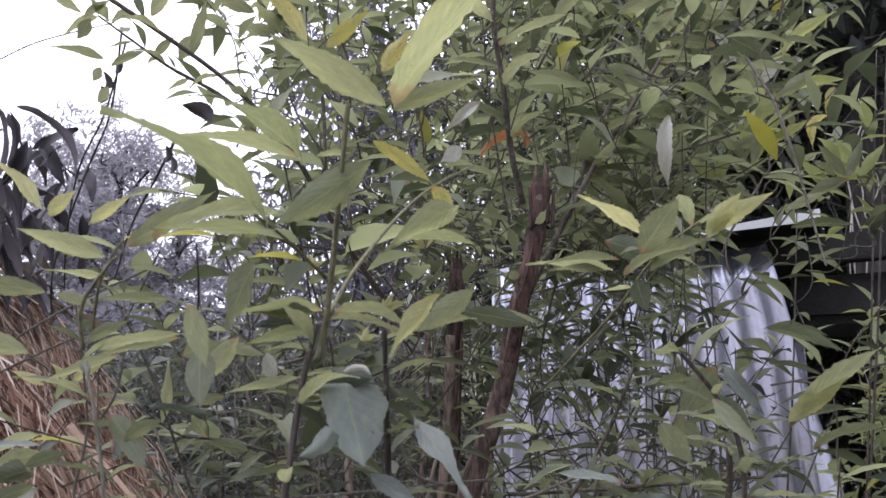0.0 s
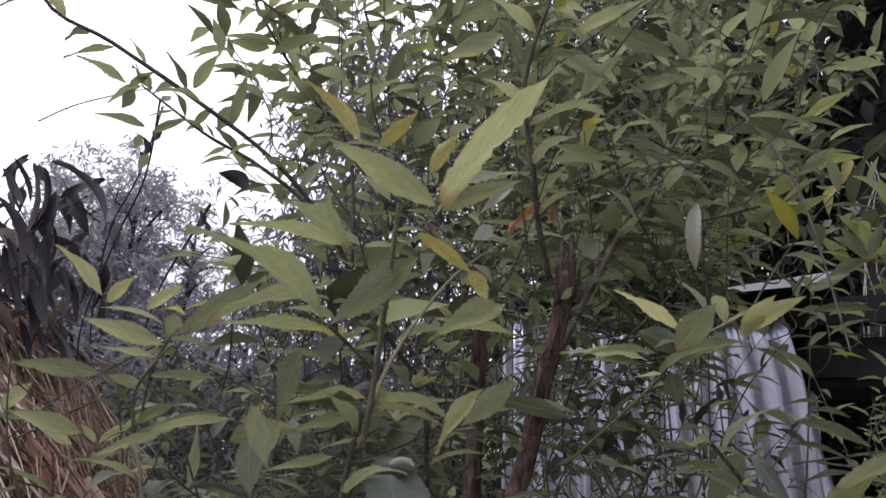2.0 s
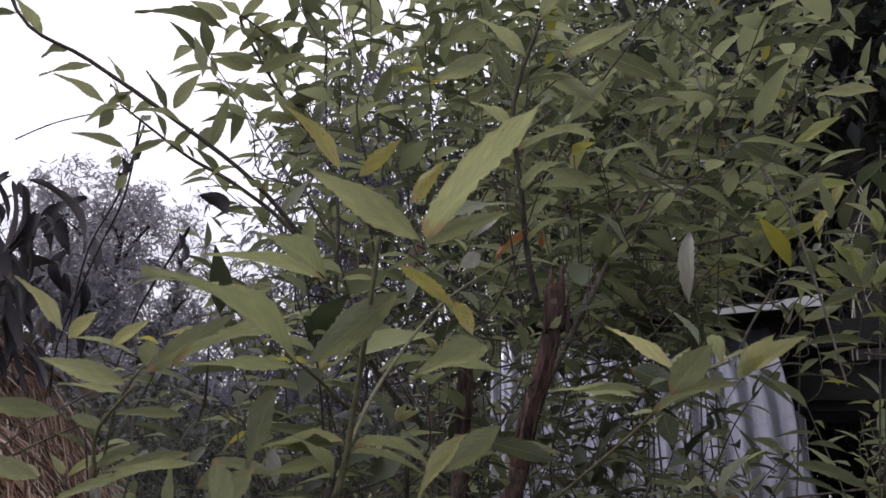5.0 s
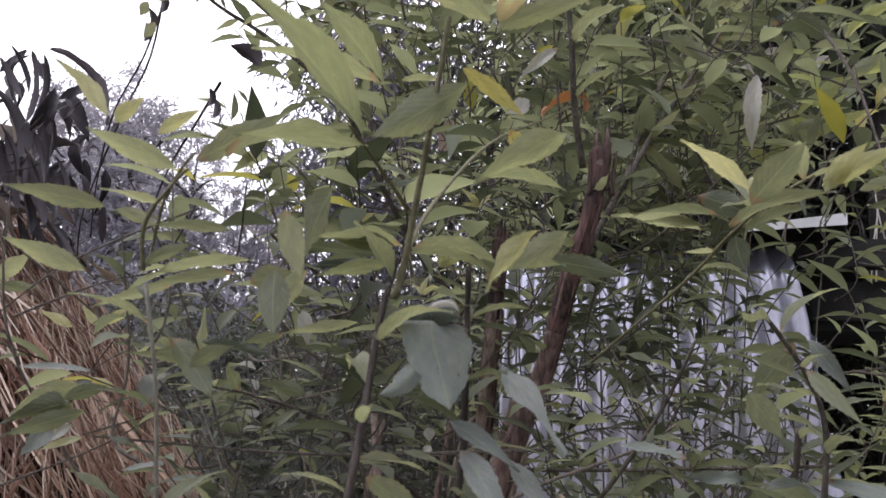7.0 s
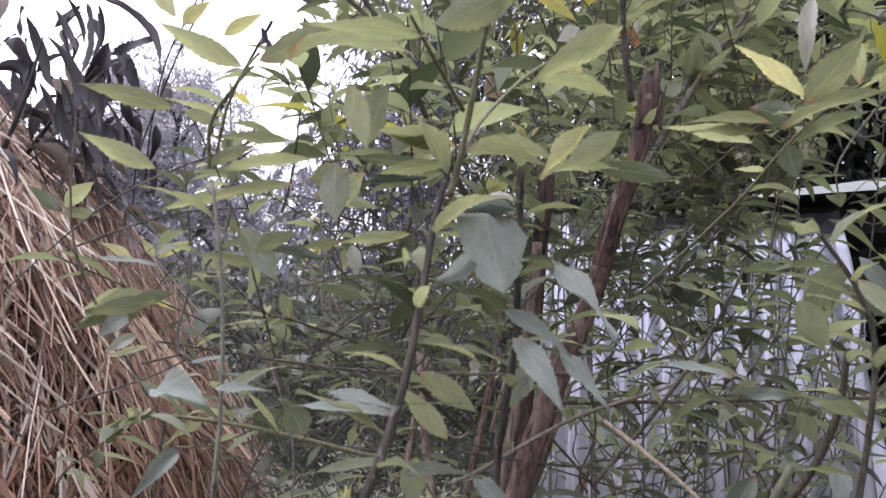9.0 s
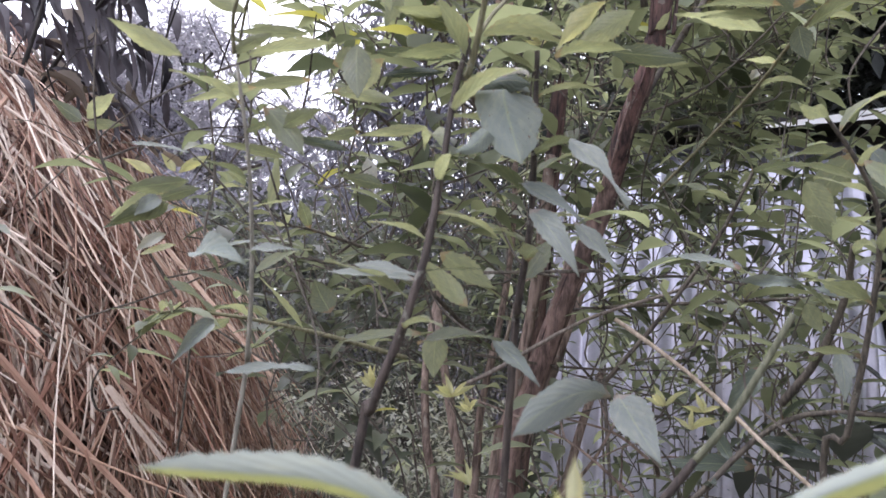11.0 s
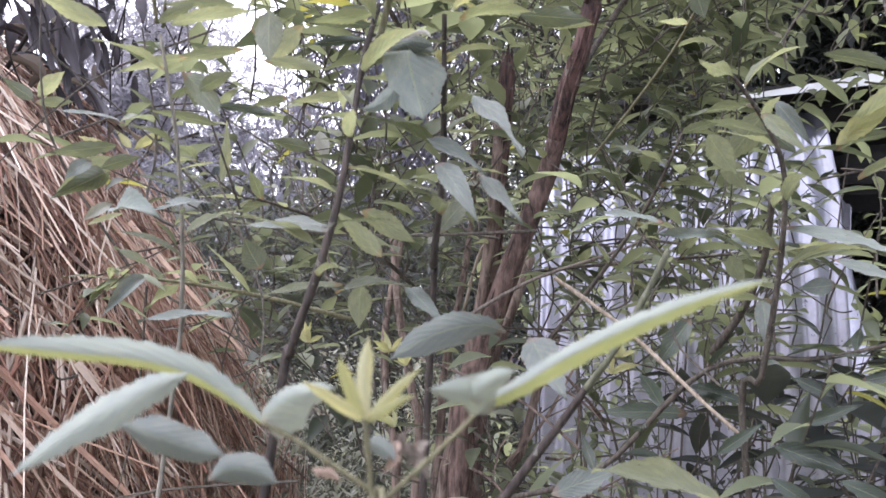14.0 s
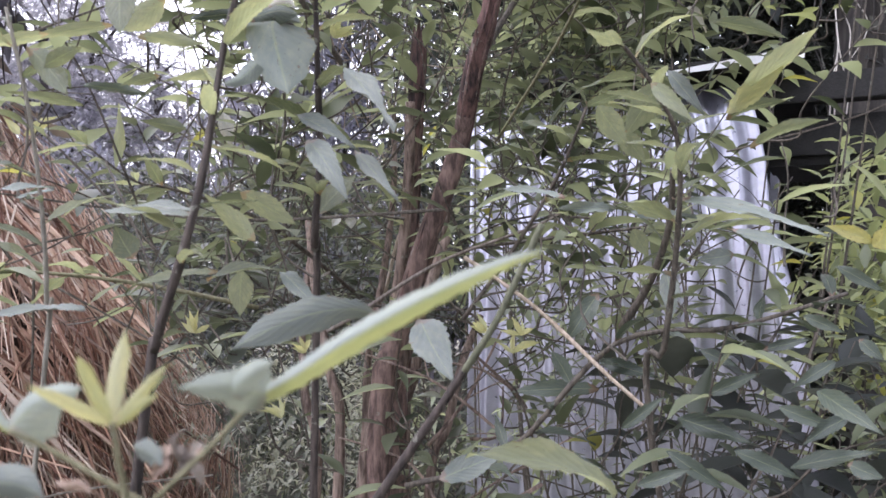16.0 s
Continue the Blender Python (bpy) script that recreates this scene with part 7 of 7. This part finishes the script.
leaf(right_long, LEAF_LIME, "soft", (0.305, 0.900, 1.732), (0.271, 0.900, 1.760), 0.019, (0.37, 0.81, 0.45))
leaf(right_long, LEAF_LIME, "soft", (0.396, 0.900, 1.896), (0.467, 0.900, 1.953), 0.026, (-0.44, 0.72, 0.54))
leaf(right_long, LEAF_LIME, "soft", (0.374, 0.850, 1.825), (0.446, 0.850, 1.839), 0.021, (-0.15, 0.61, 0.78))
leaf(right_long, LEAF_LIME, "soft", (0.367, 0.850, 1.821), (0.332, 0.850, 1.783), 0.025, (-0.13, 0.98, 0.12))


def sprout(branch, line, count, length, seed, start=0.1, material=LEAF, tuft=0, lift=0.15, kinds=("soft", "soft", "flat", "droop", "wavy"), ratio=(0.23, 0.34)):
    """Alternate leaves along a branch, drooping at their tips, and a tuft of them at its end."""
    rng = random.Random(seed)
    turn = rng.uniform(0, 6.28)
    last = len(line) - 1
    for k in range(count + tuft):
        f = start + (1 - start) * k / max(1, count) if k < count else 1.0
        i = min(last - 1, int(f * last))
        p = line[i].lerp(line[i + 1], f * last - i)
        d = (line[i + 1] - line[i]).normalized()
        turn += 2.4 + rng.uniform(-0.5, 0.5)
        x, y, z = frame_of(d, (0.1, 0.3, 1))
        way = x * math.cos(turn) + z * math.sin(turn) * 0.8 + d * rng.uniform(0.3, 0.9) + Vector((0, 0, lift - rng.uniform(0, 0.45)))
        way.z = way.z * 0.45 - 0.06
        ln = length * rng.uniform(0.7, 1.35)
        up = Vector((rng.gauss(0, 0.22), rng.gauss(0, 0.22), 1))
        leaf(branch, material, rng.choice(kinds), p, p + way.normalized() * ln, ln * rng.uniform(*ratio), up)


sprout(branch_up, branch_up_line, 11, 0.05, 1, 0.3, tuft=3)
sprout(branch_right, branch_right_line, 26, 0.06, 2, 0.25, tuft=4)
sprout(branch_right_b, branch_right_b_line, 13, 0.055, 3, 0.2, tuft=3)
sprout(branch_sky, branch_sky_line, 15, 0.042, 4, 0.35)
sprout(branch_sky_b, branch_sky_b_line, 13, 0.036, 5, 0.2, tuft=2)
sprout(branch_sky_c, branch_sky_c_line, 20, 0.05, 6, 0.25, tuft=3)
sprout(twig_left, twig_left_line, 15, 0.042, 7, 0.2, tuft=3)
sprout(twig_left_b, twig_left_b_line, 12, 0.038, 8, 0.2, tuft=2)
sprout(right_twig, right_twig_line, 10, 0.042, 9, 0.1, tuft=3)
sprout(right_long, right_long_line, 14, 0.04, 10, 0.2)
sprout(right_low, right_low_line, 16, 0.045, 11, 0.2, material=LEAF_SHADED)
sprout(right_rod, right_rod_line, 8, 0.04, 12, 0.3)
sprout(right_stem, right_stem_line, 14, 0.045, 13, 0.5)
sprout(right_arm, right_arm_line, 8, 0.035, 14, 0.3)
sprout(near_twin, near_twin_line, 10, 0.035, 15, 0.55)
sprout(near_stem, near_stem_line, 10, 0.035, 16, 0.5)
sprout(shoot_stem, shoot_stem_line, 10, 0.03, 17, 0.6)
sprout(trunk, trunk_line, 8, 0.04, 18, 0.5)
sprout(trunk_b, trunk_b_line, 10, 0.04, 19, 0.5)
sprout(trunk_e, trunk_e_line, 10, 0.045, 20, 0.5, tuft=3)

FINE = ((0.0, 0.06), (0.16, 0.62), (0.36, 1.0), (0.58, 0.88), (0.8, 0.45), (1.0, 0.02))


def crown(owner, foot, sprays, box, seed, length, material, leaves=(6, 10), name="foliage", low=FINE, ratio=(0.25, 0.4)):
    """Thin twigs that fan out from a foot into a box, each ending in a spray of leaves."""
    rng = random.Random(seed)
    x0, x1, y0, y1, z0, z1 = box
    items, verts, faces = [], [], []
    for s in range(sprays):
        c = Vector((rng.uniform(x0, x1), rng.uniform(y0, y1), rng.uniform(z0, z1)))
        away = (c - Vector(foot))
        root = Vector(foot) + away * rng.uniform(0.7, 0.94) + Vector((rng.gauss(0, 0.03), rng.gauss(0, 0.03), 0))
        root.z = min(root.z, c.z - 0.03)
        up = ((c - root).normalized() + Vector((rng.gauss(0, 0.35), rng.gauss(0, 0.35), rng.gauss(0.1, 0.3)))).normalized()
        n = rng.randint(*leaves)
        reach = length * 0.36 * n
        pts = [root, root.lerp(c, 0.6) + Vector((rng.gauss(0, 0.012), rng.gauss(0, 0.012), -0.02)), c, c + up * reach]
        mesh, line = tube_mesh("twig", pts, (0.0012, 0.001, 0.0008, 0.0005), 4, 0.05, s, False)
        first = len(verts)
        verts += [v.co[:] for v in mesh.vertices]
        faces += [tuple(first + i for i in p.vertices) for p in mesh.polygons]
        bpy.data.meshes.remove(mesh)
        turn = rng.uniform(0, 6.28)
        for k in range(n):
            turn += 2.4 + rng.uniform(-0.5, 0.5)
            x, y, z = frame_of(up, (0.2, 0.3, 1))
            way = x * math.cos(turn) + z * math.sin(turn) * 0.7 + up * (0.3 + 0.9 * k / n) + Vector((0, 0, rng.uniform(-0.45, 0.05)))
            way.z *= rng.uniform(0.2, 0.85)
            ln = length * rng.uniform(0.5, 1.2)
            items.append(((c + up * reach * k / n)[:], way[:], (rng.gauss(0, 0.2), rng.gauss(0, 0.2), 1), ln, ln * rng.uniform(*ratio)))
    mesh = bpy.data.meshes.new("twig_mass")
    mesh.from_pydata(verts, [], faces)
    tw = part("twig_mass", mesh, TWIG, owner)
    tw["kind"] = "stuff"
    leaf_cloud(name, items, material, owner, droop=0.25, low=low)


crown(shrub, (0.05, 0.75, 1.45), 46, (-0.05, 0.42, 0.7, 1.15, 1.62, 2.05), 41, 0.062, FOLIAGE)
crown(shrub, (0.15, 0.85, 1.5), 5, (0.35, 0.52, 0.75, 1.1, 1.55, 2.0), 47, 0.052, FOLIAGE)
crown(shrub, (-0.02, 0.8, 1.3), 12, (-0.28, 0.0, 0.62, 1.05, 1.28, 1.6), 42, 0.042, FOLIAGE)
crown(shrub, (-0.05, 0.8, 1.5), 34, (-0.26, 0.05, 0.68, 1.0, 1.62, 1.9), 43, 0.045, FOLIAGE)
crown(right, (0.1, 0.6, 1.1), 24, (0.1, 0.36, 0.55, 0.95, 1.25, 1.58), 44, 0.046, FOLIAGE)
crown(right, (0.15, 0.6, 0.9), 34, (-0.05, 0.5, 0.5, 0.95, 0.98, 1.27), 45, 0.05, FOLIAGE)
crown(shrub, (-0.05, 0.8, 1.0), 12, (-0.18, 0.05, 0.6, 1.0, 1.0, 1.3), 46, 0.042, FOLIAGE)
crown(shoot, (-0.21, 0.45, 1.2), 6, (-0.36, -0.12, 0.45, 0.7, 1.3, 1.5), 48, 0.036, FOLIAGE)
crown(shrub, (-0.05, 0.9, 1.6), 74, (-0.28, 0.05, 0.8, 1.2, 1.78, 2.15), 49, 0.05, FOLIAGE)
crown(shrub, (0.2, 0.8, 1.5), 9, (0.34, 0.6, 0.8, 1.0, 1.64, 1.86), 51, 0.045, FOLIAGE_YOUNG)
crown(shrub, (0.12, 0.8, 1.35), 20, (0.1, 0.27, 0.8, 1.15, 1.52, 1.78), 52, 0.055, FOLIAGE)
crown(right, (0.12, 0.6, 0.95), 14, (0.08, 0.26, 0.6, 0.9, 1.12, 1.5), 53, 0.046, FOLIAGE)
crown(shrub, (-0.06, 0.8, 1.25), 24, (-0.28, 0.03, 0.7, 1.0, 1.42, 1.7), 54, 0.05, FOLIAGE)
crown(shrub, (0.1, 0.85, 1.4), 8, (0.12, 0.27, 0.85, 1.2, 1.62, 1.8), 55, 0.05, FOLIAGE)
crown(shrub, (0.06, 0.75, 1.1), 17, (0.02, 0.13, 0.7, 0.95, 1.28, 1.52), 56, 0.045, FOLIAGE)
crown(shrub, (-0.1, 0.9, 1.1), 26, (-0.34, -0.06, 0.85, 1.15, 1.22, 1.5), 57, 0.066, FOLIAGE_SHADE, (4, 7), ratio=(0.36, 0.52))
crown(shrub, (-0.08, 0.75, 1.2), 12, (-0.22, -0.02, 0.55, 0.8, 1.34, 1.56), 62, 0.052, FOLIAGE, (4, 7), ratio=(0.36, 0.52))
# small leaves deep inside the shrub, most with shade put into their colour
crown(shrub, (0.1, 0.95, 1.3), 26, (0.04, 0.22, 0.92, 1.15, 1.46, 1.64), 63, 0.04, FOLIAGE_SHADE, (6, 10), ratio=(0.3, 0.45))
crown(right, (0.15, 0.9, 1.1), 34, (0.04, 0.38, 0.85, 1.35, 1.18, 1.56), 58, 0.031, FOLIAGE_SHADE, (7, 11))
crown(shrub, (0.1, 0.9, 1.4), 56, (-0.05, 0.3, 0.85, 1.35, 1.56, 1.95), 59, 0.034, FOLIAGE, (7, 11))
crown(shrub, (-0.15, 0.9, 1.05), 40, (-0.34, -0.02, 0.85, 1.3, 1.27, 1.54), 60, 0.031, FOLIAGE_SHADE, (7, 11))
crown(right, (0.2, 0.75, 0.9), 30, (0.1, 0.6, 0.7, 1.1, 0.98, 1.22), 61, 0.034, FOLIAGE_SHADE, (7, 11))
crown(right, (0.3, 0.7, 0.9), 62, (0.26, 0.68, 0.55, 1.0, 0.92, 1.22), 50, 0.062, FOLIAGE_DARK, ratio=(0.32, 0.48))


def tangle(owner, count, box, seed, length, radius, material=TWIG):
    """Thin bare twigs that cross one another inside a shrub."""
    rng = random.Random(seed)
    x0, x1, y0, y1, z0, z1 = box
    verts, faces = [], []
    for s in range(count):
        a = Vector((rng.uniform(x0, x1), rng.uniform(y0, y1), rng.uniform(z0, z1)))
        d = Vector((rng.gauss(0, 0.8), rng.gauss(0, 0.5), rng.gauss(0.4, 0.6))).normalized() * length * rng.uniform(0.5, 1.3)
        mid = a + d * 0.5 + Vector((rng.gauss(0, 1), rng.gauss(0, 1), rng.gauss(0, 1))) * length * 0.07
        end = a + d + Vector((rng.gauss(0, 1), rng.gauss(0, 1), rng.gauss(0, 1))) * length * 0.06
        side = mid + Vector((rng.gauss(0, 1), rng.gauss(0, 1), rng.gauss(0.4, 0.8))).normalized() * length * 0.35
        for pts, r in (((a, mid, end), radius * rng.uniform(0.6, 1.4)), ((mid, mid.lerp(side, 0.55) + d * 0.05, side), radius * 0.5)):
            mesh, line = tube_mesh("twig", pts, (r, r * 0.8, r * 0.45), 5, 0.08, s, False)
            first = len(verts)
            verts += [v.co[:] for v in mesh.vertices]
            faces += [tuple(first + i for i in p.vertices) for p in mesh.polygons]
            bpy.data.meshes.remove(mesh)
    mesh = bpy.data.meshes.new("twig_mass")
    mesh.from_pydata(verts, [], faces)
    ob = part("twig_mass", mesh, material, owner)
    ob["kind"] = "stuff"


# splintered ends and loose strips of bark on the two cut stems
rng = random.Random(64)
for owner, line, r, top in ((trunk, trunk_line, 0.0086, 0.0055), (trunk_c, trunk_c_line, 0.0084, 0.005)):
    for k in range(6):
        a = k * 1.05 + rng.uniform(-0.3, 0.3)
        foot = line[-1] + Vector((math.cos(a), math.sin(a), 0)) * top - Vector((0, 0, 0.012))
        tip = foot + Vector((rng.gauss(0, 0.002), rng.gauss(0, 0.002), rng.uniform(0.018, 0.034)))
        stem("splinter", owner, BARK_PINK if k % 3 == 0 else BARK_RED, [foot, foot.lerp(tip, 0.6), tip], (0.0030, 0.0022, 0.0004), 5, 0.12, k)
    for k in range(7):
        a, first = rng.uniform(3.5, 5.9), rng.randint(len(line) // 3, len(line) - 10)
        out = Vector((math.cos(a), math.sin(a), 0))
        pts = [line[first + j] + out * (r + 0.0004 + 0.0004 * max(0, j - 5)) for j in range(8)]
        stem("bark_strip", owner, (BARK_RED, BARK_PINK)[k % 2], pts, (0.0003, 0.0012, 0.0014, 0.0010, 0.0003), 5, 0.15, k)
tangle(shrub, 30, (-0.13, 0.05, 0.98, 1.25, 1.46, 1.74), 97, 0.15, 0.0009, STICK)
tangle(dead, 16, (-0.95, -0.66, 1.05, 1.2, 1.55, 1.72), 90, 0.1, 0.0013, TREE_BARK)
tangle(shrub, 30, (-0.22, 0.12, 0.62, 1.0, 1.0, 1.6), 91, 0.2, 0.0012)
tangle(right, 18, (0.02, 0.5, 0.55, 0.95, 1.0, 1.6), 92, 0.22, 0.0011)
tangle(shrub, 34, (-0.1, 0.4, 0.65, 1.0, 1.6, 1.95), 93, 0.22, 0.0012)
tangle(shoot, 22, (-0.42, -0.15, 0.55, 0.8, 1.25, 1.6), 94, 0.18, 0.0009)
tangle(shrub, 12, (0.0, 0.13, 0.66, 0.85, 0.95, 1.25), 95, 0.16, 0.0018, BARK)
tangle(shrub, 9, (-0.42, -0.05, 0.85, 1.2, 1.15, 1.75), 96, 0.22, 0.0008, STICK)

rng = random.Random(77)
for k in range(85):
    f = rng.random()
    p = Vector((-1.02 + 0.28 * f + rng.gauss(0, 0.015), rng.uniform(1.22, 1.5), 1.7 + 0.34 * rng.random() - 0.05 * f))
    way = Vector((rng.gauss(0.1, 0.5), rng.gauss(-0.1, 0.3), -1))
    ln = rng.uniform(0.045, 0.12)
    leaf(dead_stalk_b, LEAF_HUSK if k % 9 == 0 else LEAF_DEAD, rng.choice(("droop", "curled", "wavy")), p, p + way.normalized() * ln, ln * rng.uniform(0.22, 0.4), (rng.gauss(0, 1), -1, 0.3))
# withered leaves that lie on the shoulder of the stack
for k in range(85):
    a, z = rng.uniform(-1.3, 0.5), rng.uniform(1.62, 1.83)
    out = Vector((math.cos(a), math.sin(a), 0))
    p = HAY + out * (hay_radius(z) + rng.uniform(0.03, 0.09)) + Vector((0, 0, z + 0.01))
    way = out * 0.7 + Vector((rng.gauss(0, 0.5), rng.gauss(0, 0.5), -0.8 + rng.gauss(0, 0.35)))
    ln = rng.uniform(0.04, 0.11)
    leaf(dead_stalk_b, LEAF_HUSK if k % 3 == 0 else LEAF_DEAD, rng.choice(("droop", "curled", "wavy")), p, p + way.normalized() * ln, ln * rng.uniform(0.16, 0.34), (out.x + rng.gauss(0, 0.6), out.y + rng.gauss(0, 0.6), 0.8))
